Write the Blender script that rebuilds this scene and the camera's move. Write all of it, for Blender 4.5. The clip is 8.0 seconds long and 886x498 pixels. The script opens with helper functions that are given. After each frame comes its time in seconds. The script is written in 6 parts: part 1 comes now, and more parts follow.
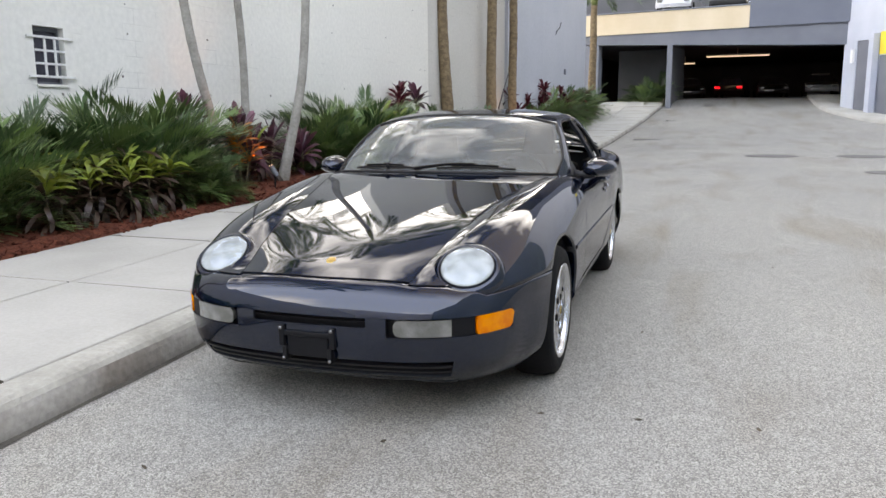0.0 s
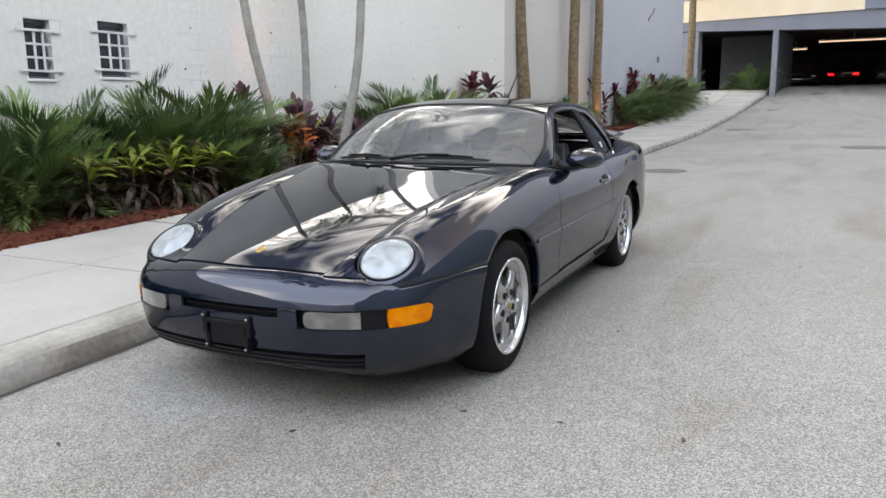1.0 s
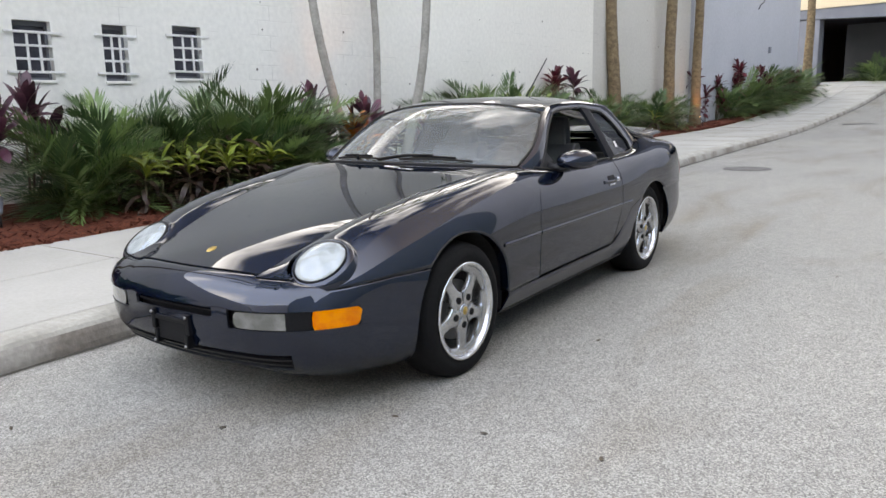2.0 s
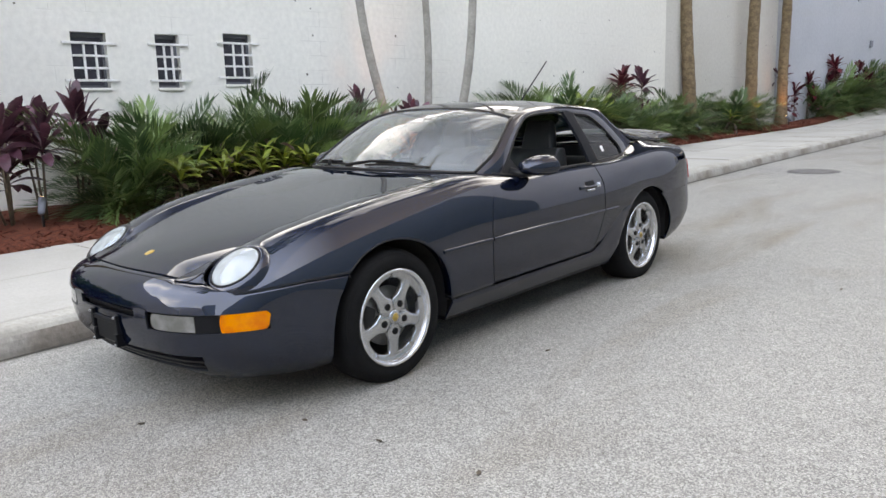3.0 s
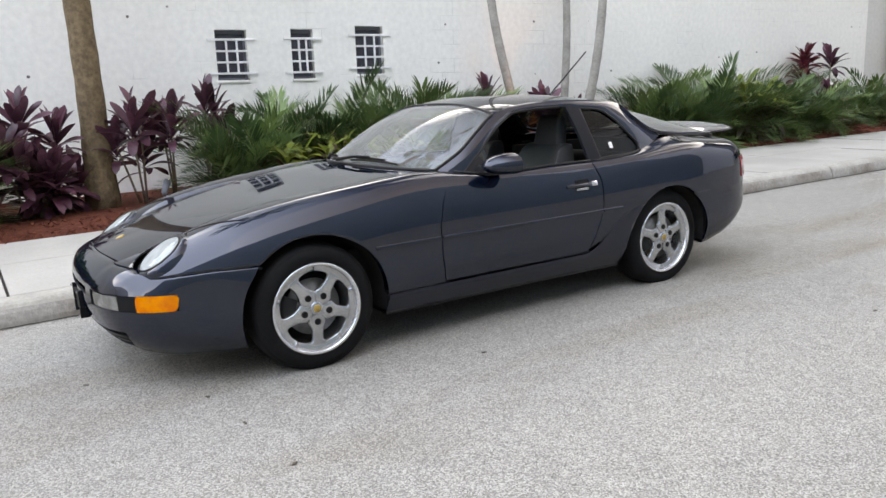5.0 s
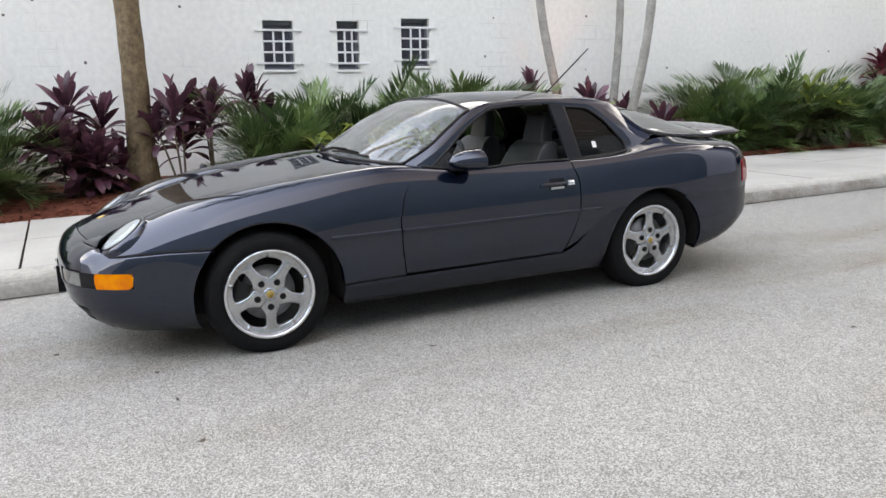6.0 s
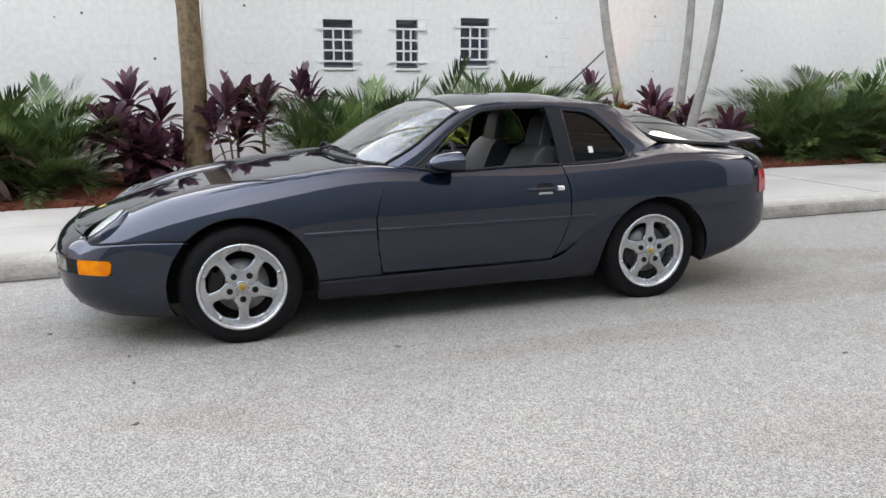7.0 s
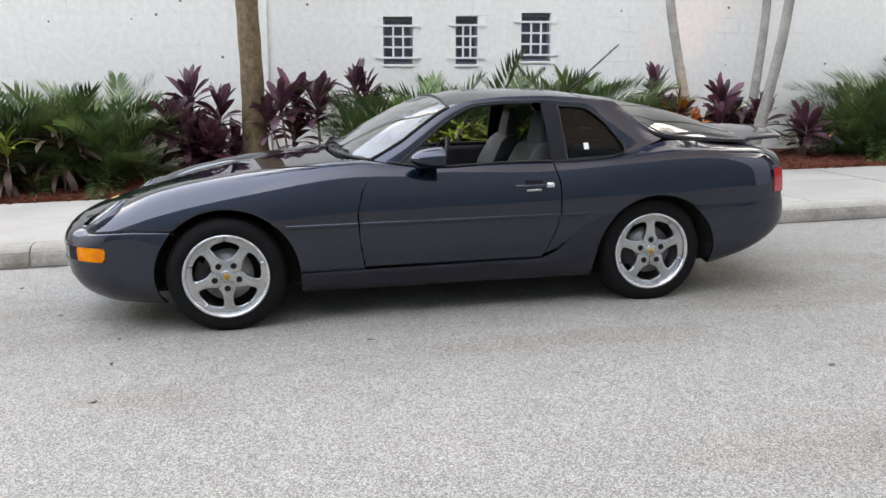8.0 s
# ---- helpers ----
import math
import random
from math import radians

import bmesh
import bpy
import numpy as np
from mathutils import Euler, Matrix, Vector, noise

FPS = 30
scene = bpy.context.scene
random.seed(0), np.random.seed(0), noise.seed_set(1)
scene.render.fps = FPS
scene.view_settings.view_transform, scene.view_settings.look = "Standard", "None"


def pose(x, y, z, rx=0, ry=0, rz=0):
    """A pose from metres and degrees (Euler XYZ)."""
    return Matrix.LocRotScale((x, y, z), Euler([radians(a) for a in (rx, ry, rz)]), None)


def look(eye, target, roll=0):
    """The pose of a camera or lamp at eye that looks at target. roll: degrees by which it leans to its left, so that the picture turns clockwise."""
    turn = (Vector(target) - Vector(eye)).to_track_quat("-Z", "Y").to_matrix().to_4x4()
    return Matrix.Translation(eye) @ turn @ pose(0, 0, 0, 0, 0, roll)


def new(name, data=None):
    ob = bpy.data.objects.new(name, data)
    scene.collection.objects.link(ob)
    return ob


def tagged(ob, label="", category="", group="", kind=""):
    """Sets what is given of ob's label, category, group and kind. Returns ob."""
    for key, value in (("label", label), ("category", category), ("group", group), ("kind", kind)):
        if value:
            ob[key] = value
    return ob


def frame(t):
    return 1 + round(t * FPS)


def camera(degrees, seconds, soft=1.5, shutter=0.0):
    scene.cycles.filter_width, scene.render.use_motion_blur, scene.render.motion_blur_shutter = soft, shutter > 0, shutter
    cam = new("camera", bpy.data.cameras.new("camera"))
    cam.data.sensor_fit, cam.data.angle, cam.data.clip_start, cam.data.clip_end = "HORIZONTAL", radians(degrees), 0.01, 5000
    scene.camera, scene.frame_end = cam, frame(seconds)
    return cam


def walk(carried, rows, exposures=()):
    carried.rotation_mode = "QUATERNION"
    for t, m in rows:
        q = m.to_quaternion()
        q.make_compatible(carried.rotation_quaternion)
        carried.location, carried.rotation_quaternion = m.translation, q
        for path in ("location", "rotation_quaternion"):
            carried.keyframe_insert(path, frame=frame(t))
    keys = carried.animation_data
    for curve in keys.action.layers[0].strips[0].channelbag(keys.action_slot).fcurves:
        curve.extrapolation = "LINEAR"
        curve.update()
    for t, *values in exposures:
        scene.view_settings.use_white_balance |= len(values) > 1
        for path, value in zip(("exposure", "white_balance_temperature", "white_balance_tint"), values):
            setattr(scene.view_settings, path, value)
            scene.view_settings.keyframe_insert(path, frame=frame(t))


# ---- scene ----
cam = camera(60.4, 8.0)
PATH = [
    (0, (-0.336, -0.331, 1.213), (-0.933, 1.548, 0.875), -0.5),
    (0.5, (0.029, -0.18, 1.214), (-0.697, 1.648, 0.853), -0.7),
    (1, (0.311, -0.014, 1.203), (-0.532, 1.764, 0.843), -0.7),
    (1.5, (0.589, 0.191, 1.218), (-0.383, 1.902, 0.86), -0.8),
    (1.7, (0.72, 0.253, 1.22), (-0.304, 1.932, 0.856), -1.0),
    (2.8, (1.372, 0.735, 1.229), (0.115, 2.248, 0.868), -1.5),
    (3, (1.496, 0.818, 1.233), (0.201, 2.299, 0.872), -1.7),
    (3.5, (1.76, 1.045, 1.25), (0.357, 2.423, 0.889), -1.4),
    (4, (1.937, 1.313, 1.247), (0.446, 2.597, 0.886), -1.3),
    (4.5, (2.158, 1.552, 1.255), (0.588, 2.733, 0.882), -1.6),
    (4.7, (2.274, 1.653, 1.266), (0.665, 2.779, 0.889), -1.9),
    (5.8, (2.679, 2.249, 1.281), (0.943, 3.153, 0.87), -1.3),
    (6, (2.755, 2.344, 1.273), (0.998, 3.211, 0.87), -0.8),
    (6.5, (2.901, 2.635, 1.271), (1.093, 3.387, 0.86), -0.4),
    (7, (2.985, 2.929, 1.284), (1.133, 3.566, 0.879), 0.2),
    (7.5, (3.101, 3.247, 1.297), (1.206, 3.742, 0.891), -0.1),
    (8, (3.159, 3.543, 1.283), (1.24, 3.924, 0.868), -0.1),
]
walk(cam, [(t, look(eye, target, roll)) for t, eye, target, roll in PATH],
     [(0, 0.22, 12700, 22), (1.5, 0.25, 12700, 22), (3, 0.34, 12700, 22), (6, 0.40, 12900, 23), (8, 0.40, 12900, 23)])


# world: bright haze and cloud low down, brightest up the street, and blue with broken cloud overhead
world = bpy.data.worlds.new("sky")
scene.world = world
world.use_nodes = True
wn, wl = world.node_tree.nodes, world.node_tree.links
SUN_EL, SUN_ROT = radians(50), radians(52)
sky = wn.new("ShaderNodeTexSky")
sky.sky_type, sky.sun_disc = "NISHITA", False
sky.sun_elevation, sky.sun_rotation = SUN_EL, SUN_ROT
sky.air_density, sky.dust_density, sky.ozone_density = 1.0, 0.12, 1.5
grey = wn.new("ShaderNodeRGBToBW")
wl.new(sky.outputs["Color"], grey.inputs["Color"])
white = wn.new("ShaderNodeMix")
white.data_type, white.blend_type = "RGBA", "MULTIPLY"
white.inputs["Factor"].default_value = 1.0
white.inputs["B"].default_value = (0.35, 0.36, 0.38, 1)
wl.new(grey.outputs["Val"], white.inputs["A"])
cloud = wn.new("ShaderNodeTexNoise")
cloud.inputs["Scale"].default_value, cloud.inputs["Detail"].default_value = 2.6, 7.0
cramp = wn.new("ShaderNodeValToRGB")
cramp.color_ramp.elements[0].position, cramp.color_ramp.elements[1].position = 0.46, 0.63
cmix = wn.new("ShaderNodeMix")
cmix.data_type = "RGBA"
tcw = wn.new("ShaderNodeTexCoord")
toward = wn.new("ShaderNodeVectorMath")
toward.operation = "DOT_PRODUCT"
toward.inputs[1].default_value = (-0.09, 0.16, -0.42)
cover = wn.new("ShaderNodeMath")
cover.operation = "ADD"
wl.new(tcw.outputs["Generated"], toward.inputs[0])
wl.new(tcw.outputs["Generated"], cloud.inputs["Vector"])
wl.new(cloud.outputs["Fac"], cover.inputs[0])
wl.new(toward.outputs["Value"], cover.inputs[1])
low = wn.new("ShaderNodeMath")
low.operation, low.inputs[1].default_value = "ADD", 0.195
wl.new(cover.outputs["Value"], low.inputs[0])
wl.new(low.outputs["Value"], cramp.inputs["Fac"])
wl.new(cramp.outputs["Color"], cmix.inputs["Factor"])
haze = wn.new("ShaderNodeMix")
haze.data_type, haze.blend_type = "RGBA", "ADD"
haze.inputs["B"].default_value = (12.5, 20.5, 36.0, 1)
# the open blue is clearest overhead and to the south
south, share = wn.new("ShaderNodeVectorMath"), wn.new("ShaderNodeMath")
south.operation, south.inputs[1].default_value = "DOT_PRODUCT", (0.0, -2.0, 0.0)
share.operation, share.use_clamp, share.inputs[1].default_value = "ADD", True, 0.60
wl.new(tcw.outputs["Generated"], south.inputs[0])
wl.new(south.outputs["Value"], share.inputs[0])
wl.new(share.outputs["Value"], haze.inputs["Factor"])
wl.new(sky.outputs["Color"], haze.inputs["A"])
wl.new(haze.outputs["Result"], cmix.inputs["A"])
veil = wn.new("ShaderNodeMix")
veil.data_type, veil.blend_type = "RGBA", "ADD"
veil.inputs["Factor"].default_value = 1.0
veil.inputs["B"].default_value = (32.5, 44.5, 62.0, 1)
wl.new(white.outputs["Result"], veil.inputs["A"])
wl.new(veil.outputs["Result"], cmix.inputs["B"])
wl.new(cmix.outputs["Result"], wn["Background"].inputs["Color"])
wn["Background"].inputs["Strength"].default_value = 0.15
sun_data = bpy.data.lights.new("sun", "SUN")
sun_data.energy, sun_data.angle, sun_data.color = 0.5, radians(75), (0.84, 0.94, 1.0)
sun = new("sun", sun_data)
sun.matrix_basis = look((math.sin(SUN_ROT) * 30, math.cos(SUN_ROT) * 30, math.tan(SUN_EL) * 30), (0, 0, 0))


# ---------- helpers ----------
def orient(bm, outward):
    """Turn all faces so that, on the whole, they look the way of outward (a function of a face's centre)."""
    bm.normal_update()
    total = sum(f.normal.dot(Vector(outward(f.calc_center_median()))) * f.calc_area() for f in bm.faces)
    if total < 0:
        bmesh.ops.reverse_faces(bm, faces=bm.faces)


def part(name, bm, material, parent=None, label="", smooth=True, bevel=0.0, thick=0.0, category="", kind="", group=""):
    """Links a bmesh as one mesh object, under a thing where one is given."""
    me = bpy.data.meshes.new(name)
    for f in bm.faces:
        f.smooth = smooth
    if thick:
        for e in bm.edges:
            e.smooth = not e.is_boundary
    bm.to_mesh(me)
    bm.free()
    for m in material if isinstance(material, (list, tuple)) else [material]:
        me.materials.append(m)
    ob = new(name, me)
    if parent:
        ob.parent = parent
    if thick:
        mod = ob.modifiers.new("thickness", "SOLIDIFY")
        mod.thickness, mod.offset = thick, -1.0
        # panel edges blackened: the shade in the shut lines is put in as colour
        if material is PAINT:
            me.materials.append(POSTBLACK)
            mod.material_offset_rim = 1
    if bevel:
        mod = ob.modifiers.new("edges", "BEVEL")
        mod.width, mod.segments, mod.limit_method = bevel, 2, "ANGLE"
    return tagged(ob, label, category, group, kind)


def empty(name, m, label="", category="", group="", kind=""):
    ob = new(name)
    ob.matrix_basis = m
    ob.empty_display_size = 0.2
    return tagged(ob, label, category, group, kind)


def box(bm, x0, x1, y0, y1, z0, z1, m=None):
    v = [bm.verts.new((x, y, z)) for z in (z0, z1) for y in (y0, y1) for x in (x0, x1)]
    for q in ((0, 2, 3, 1), (4, 5, 7, 6), (0, 1, 5, 4), (2, 6, 7, 3), (0, 4, 6, 2), (1, 3, 7, 5)):
        bm.faces.new([v[i] for i in q])
    if m:
        for w in v:
            w.co = m @ w.co
    return v


def boxes(*dims):
    bm = bmesh.new()
    for d in dims:
        box(bm, *d)
    return bm


def grid(rows, keep=None):
    """A sheet through rows of points; keep(i, j) says which of its faces stay."""
    bm = bmesh.new()
    vs = [[bm.verts.new(p) for p in r] for r in rows]
    for i in range(len(vs) - 1):
        for j in range(len(vs[0]) - 1):
            if keep is None or keep(i, j):
                bm.faces.new((vs[i][j], vs[i][j + 1], vs[i + 1][j + 1], vs[i + 1][j]))
    loose = [v for v in bm.verts if not v.link_faces]
    if loose:
        bmesh.ops.delete(bm, geom=loose, context="VERTS")
    return bm


def tube(path, radii, sides=10, bm=None, cap=True):
    """A round tube along a path of points."""
    bm = bm or bmesh.new()
    path = [Vector(p) for p in path]
    rings = []
    for i, p in enumerate(path):
        d = (path[min(i + 1, len(path) - 1)] - path[max(i - 1, 0)]).normalized()
        a = d.orthogonal() if abs(d.z) > 0.9 else d.cross(Vector((0, 0, 1)))
        if abs(d.z) > 0.9:
            a = (Vector((1, 0, 0)) - d * d.x)
        a.normalize()
        b = d.cross(a)
        r = radii[i] if isinstance(radii, (list, tuple)) else radii
        rings.append([bm.verts.new(p + (a * math.cos(t) + b * math.sin(t)) * r) for t in (2 * math.pi * k / sides for k in range(sides))])
    for r0, r1 in zip(rings, rings[1:]):
        for k in range(sides):
            bm.faces.new((r0[k], r0[(k + 1) % sides], r1[(k + 1) % sides], r1[k]))
    if cap:
        bm.faces.new(rings[0][::-1])
        bm.faces.new(rings[-1])
    return bm


def lathe(profile, sides=48, bm=None, axis="x", close=False):
    """A turned form: profile of (radius, place along the axis)."""
    bm = bm or bmesh.new()
    rings = []
    for r, h in profile:
        ring = []
        for k in range(sides):
            t = 2 * math.pi * k / sides
            c, s = r * math.cos(t), r * math.sin(t)
            ring.append(bm.verts.new((h, c, s) if axis == "x" else (c, s, h)))
        rings.append(ring)
    for r0, r1 in zip(rings, rings[1:]):
        for k in range(sides):
            bm.faces.new((r0[k], r0[(k + 1) % sides], r1[(k + 1) % sides], r1[k]))
    return bm


def smooth_curve(points, n):
    """n points of a smooth curve through the points (centripetal by chord length), evenly spread."""
    p = np.array(points, float)
    d = np.concatenate([[0], np.cumsum(np.sqrt(np.linalg.norm(np.diff(p, axis=0), axis=1)) ** 2 + 1e-9)])
    t = np.linspace(0, d[-1], n)
    return np.stack([hermite(d, p[:, k], t) for k in range(p.shape[1])], 1)


def hermite(xs, ys, t):
    """A smooth curve through values, free of overshoot."""
    xs, ys, t = np.asarray(xs, float), np.asarray(ys, float), np.asarray(t, float)
    h = np.diff(xs)
    dl = np.diff(ys) / h
    m = np.zeros(len(xs))
    m[0], m[-1] = dl[0], dl[-1]
    for i in range(1, len(xs) - 1):
        if dl[i - 1] * dl[i] > 0:
            w1, w2 = 2 * h[i] + h[i - 1], h[i] + 2 * h[i - 1]
            m[i] = (w1 + w2) / (w1 / dl[i - 1] + w2 / dl[i])
        else:
            m[i] = 0.0
    i = np.clip(np.searchsorted(xs, t, "right") - 1, 0, len(xs) - 2)
    u = np.clip((t - xs[i]) / h[i], 0, 1)
    return (ys[i] * (2 * u**3 - 3 * u**2 + 1) + h[i] * m[i] * (u**3 - 2 * u**2 + u)
            + ys[i + 1] * (-2 * u**3 + 3 * u**2) + h[i] * m[i + 1] * (u**3 - u**2))


def fair(xs, ys, t):
    """A cubic spline through values (natural ends), for flowing bodywork."""
    xs, ys = np.asarray(xs, float), np.asarray(ys, float)
    n = len(xs)
    h = np.diff(xs)
    A = np.zeros((n, n))
    b = np.zeros(n)
    A[0, 0] = A[-1, -1] = 1
    for i in range(1, n - 1):
        A[i, i - 1], A[i, i], A[i, i + 1] = h[i - 1], 2 * (h[i - 1] + h[i]), h[i]
        b[i] = 6 * ((ys[i + 1] - ys[i]) / h[i] - (ys[i] - ys[i - 1]) / h[i - 1])
    k = np.linalg.solve(A, b)
    t = np.clip(np.asarray(t, float), xs[0], xs[-1])
    i = np.clip(np.searchsorted(xs, t, "right") - 1, 0, n - 2)
    a, c = (xs[i + 1] - t) / h[i], (t - xs[i]) / h[i]
    return a * ys[i] + c * ys[i + 1] + ((a**3 - a) * k[i] + (c**3 - c) * k[i + 1]) * h[i] ** 2 / 6


# ---------- materials ----------
def material(name, color, rough=0.6, metal=0.0, second=None, scale=6.0, contrast=(0.35, 0.65), grain=0.0, grain_scale=60.0, bump=0.0,
             bump_scale=40.0, coat=0.0, spec=0.5, emit=None, glow=0.0, piece=0.0, rough_var=0.0, grain_detail=4.0):
    """A surface with large-scale patches (second), fine grain and relief."""
    mat = bpy.data.materials.new(name)
    mat.use_nodes = True
    nt = mat.node_tree
    n, l = nt.nodes, nt.links
    b = n["Principled BSDF"]
    b.inputs["Base Color"].default_value = (*color, 1)
    b.inputs["Roughness"].default_value, b.inputs["Metallic"].default_value = rough, metal
    b.inputs["Specular IOR Level"].default_value = spec
    if coat:
        b.inputs["Coat Weight"].default_value, b.inputs["Coat Roughness"].default_value = coat, 0.03
    if emit:
        b.inputs["Emission Color"].default_value, b.inputs["Emission Strength"].default_value = (*emit, 1), glow
    tc = n.new("ShaderNodeTexCoord")
    col = None
    if second:
        tx = n.new("ShaderNodeTexNoise")
        tx.inputs["Scale"].default_value, tx.inputs["Detail"].default_value = scale, 5.0
        l.new(tc.outputs["Object"], tx.inputs["Vector"])
        rp = n.new("ShaderNodeValToRGB")
        rp.color_ramp.elements[0].position, rp.color_ramp.elements[1].position = contrast
        rp.color_ramp.elements[0].color, rp.color_ramp.elements[1].color = (*color, 1), (*second, 1)
        l.new(tx.outputs["Fac"], rp.inputs["Fac"])
        col = rp.outputs["Color"]
        if rough_var:
            mr = n.new("ShaderNodeMapRange")
            mr.inputs["To Min"].default_value, mr.inputs["To Max"].default_value = rough - rough_var, rough + rough_var
            l.new(tx.outputs["Fac"], mr.inputs["Value"])
            l.new(mr.outputs["Result"], b.inputs["Roughness"])
    if grain or piece:
        hsv = n.new("ShaderNodeHueSaturation")
        if col:
            l.new(col, hsv.inputs["Color"])
        else:
            hsv.inputs["Color"].default_value = (*color, 1)
        value = None
        if grain:
            g = n.new("ShaderNodeTexNoise")
            g.inputs["Scale"].default_value, g.inputs["Detail"].default_value = grain_scale, grain_detail
            l.new(tc.outputs["Object"], g.inputs["Vector"])
            mr = n.new("ShaderNodeMapRange")
            mr.inputs["From Min"].default_value, mr.inputs["From Max"].default_value = 0.3, 0.7
            mr.inputs["To Min"].default_value, mr.inputs["To Max"].default_value = 1 - grain, 1 + grain
            l.new(g.outputs["Fac"], mr.inputs["Value"])
            value = mr.outputs["Result"]
        if piece:
            oi = n.new("ShaderNodeObjectInfo")
            mr = n.new("ShaderNodeMapRange")
            mr.inputs["To Min"].default_value, mr.inputs["To Max"].default_value = 1 - piece, 1 + piece
            l.new(oi.outputs["Random"], mr.inputs["Value"])
            if value:
                mu = n.new("ShaderNodeMath")
                mu.operation = "MULTIPLY"
                l.new(value, mu.inputs[0])
                l.new(mr.outputs["Result"], mu.inputs[1])
                value = mu.outputs["Value"]
            else:
                value = mr.outputs["Result"]
        l.new(value, hsv.inputs["Value"])
        col = hsv.outputs["Color"]
    if col:
        l.new(col, b.inputs["Base Color"])
    if bump:
        t = n.new("ShaderNodeTexNoise")
        t.inputs["Scale"].default_value, t.inputs["Detail"].default_value = bump_scale, 6.0
        l.new(tc.outputs["Object"], t.inputs["Vector"])
        bp = n.new("ShaderNodeBump")
        bp.inputs["Strength"].default_value, bp.inputs["Distance"].default_value = bump, 0.01
        l.new(t.outputs["Fac"], bp.inputs["Height"])
        l.new(bp.outputs["Normal"], b.inputs["Normal"])
    return mat


def asphalt_material():
    """Worn, pale asphalt: exposed light aggregate in a grey binder, with tyre-polished and stained patches."""
    mat = material("worn asphalt", (0.154, 0.146, 0.132), 0.72, second=(0.187, 0.176, 0.156), scale=0.35, contrast=(0.3, 0.7), spec=0.5)
    n, l = mat.node_tree.nodes, mat.node_tree.links
    b = n["Principled BSDF"]
    base = b.inputs["Base Color"].links[0].from_socket
    tc = n.new("ShaderNodeTexCoord")
    vo = n.new("ShaderNodeTexVoronoi")
    vo.inputs["Scale"].default_value = 185.0
    l.new(tc.outputs["Object"], vo.inputs["Vector"])
    rp = n.new("ShaderNodeValToRGB")
    for p, c in ((0.0, 0.58), (0.35, 0.88), (0.80, 1.04), (1.0, 2.5)):
        e = rp.color_ramp.elements.new(p) if 0 < p < 1 else rp.color_ramp.elements[int(p)]
        e.color = (c, c, c, 1)
    sep = n.new("ShaderNodeSeparateColor")
    l.new(vo.outputs["Color"], sep.inputs["Color"])
    l.new(sep.outputs["Red"], rp.inputs["Fac"])
    fine = n.new("ShaderNodeTexNoise")
    fine.inputs["Scale"].default_value, fine.inputs["Detail"].default_value = 9.0, 8.0
    l.new(tc.outputs["Object"], fine.inputs["Vector"])
    fr = n.new("ShaderNodeMapRange")
    fr.inputs["From Min"].default_value, fr.inputs["From Max"].default_value = 0.3, 0.7
    fr.inputs["To Min"].default_value, fr.inputs["To Max"].default_value = 0.93, 1.06
    l.new(fine.outputs["Fac"], fr.inputs["Value"])
    m1 = n.new("ShaderNodeMix")
    m1.data_type, m1.blend_type = "RGBA", "MULTIPLY"
    m1.inputs["Factor"].default_value = 1.0
    l.new(base, m1.inputs["A"])
    l.new(rp.outputs["Color"], m1.inputs["B"])
    m2 = n.new("ShaderNodeMix")
    m2.data_type, m2.blend_type = "RGBA", "MULTIPLY"
    m2.inputs["Factor"].default_value = 1.0
    l.new(m1.outputs["Result"], m2.inputs["A"])
    l.new(fr.outputs["Result"], m2.inputs["B"])
    mp = n.new("ShaderNodeMapping")
    mp.inputs["Scale"].default_value = (1.5, 0.45, 1.0)
    l.new(tc.outputs["Object"], mp.inputs["Vector"])
    st = n.new("ShaderNodeTexNoise")
    st.inputs["Scale"].default_value, st.inputs["Detail"].default_value, st.inputs["Distortion"].default_value = 0.9, 6.0, 0.8
    l.new(mp.outputs["Vector"], st.inputs["Vector"])
    sr = n.new("ShaderNodeMapRange")
    sr.inputs["From Min"].default_value, sr.inputs["From Max"].default_value = 0.50, 0.72
    sr.inputs["To Max"].default_value = 0.8
    l.new(st.outputs["Fac"], sr.inputs["Value"])
    m3 = n.new("ShaderNodeMix")
    m3.data_type, m3.blend_type = "RGBA", "MULTIPLY"
    m3.inputs["B"].default_value = (0.74, 0.66, 0.58, 1)
    l.new(sr.outputs["Result"], m3.inputs["Factor"])
    l.new(m2.outputs["Result"], m3.inputs["A"])
    l.new(m3.outputs["Result"], b.inputs["Base Color"])
    bp = n.new("ShaderNodeBump")
    bp.inputs["Strength"].default_value, bp.inputs["Distance"].default_value = 0.5, 0.006
    l.new(vo.outputs["Distance"], bp.inputs["Height"])
    bp.invert = True
    l.new(bp.outputs["Normal"], b.inputs["Normal"])
    return mat


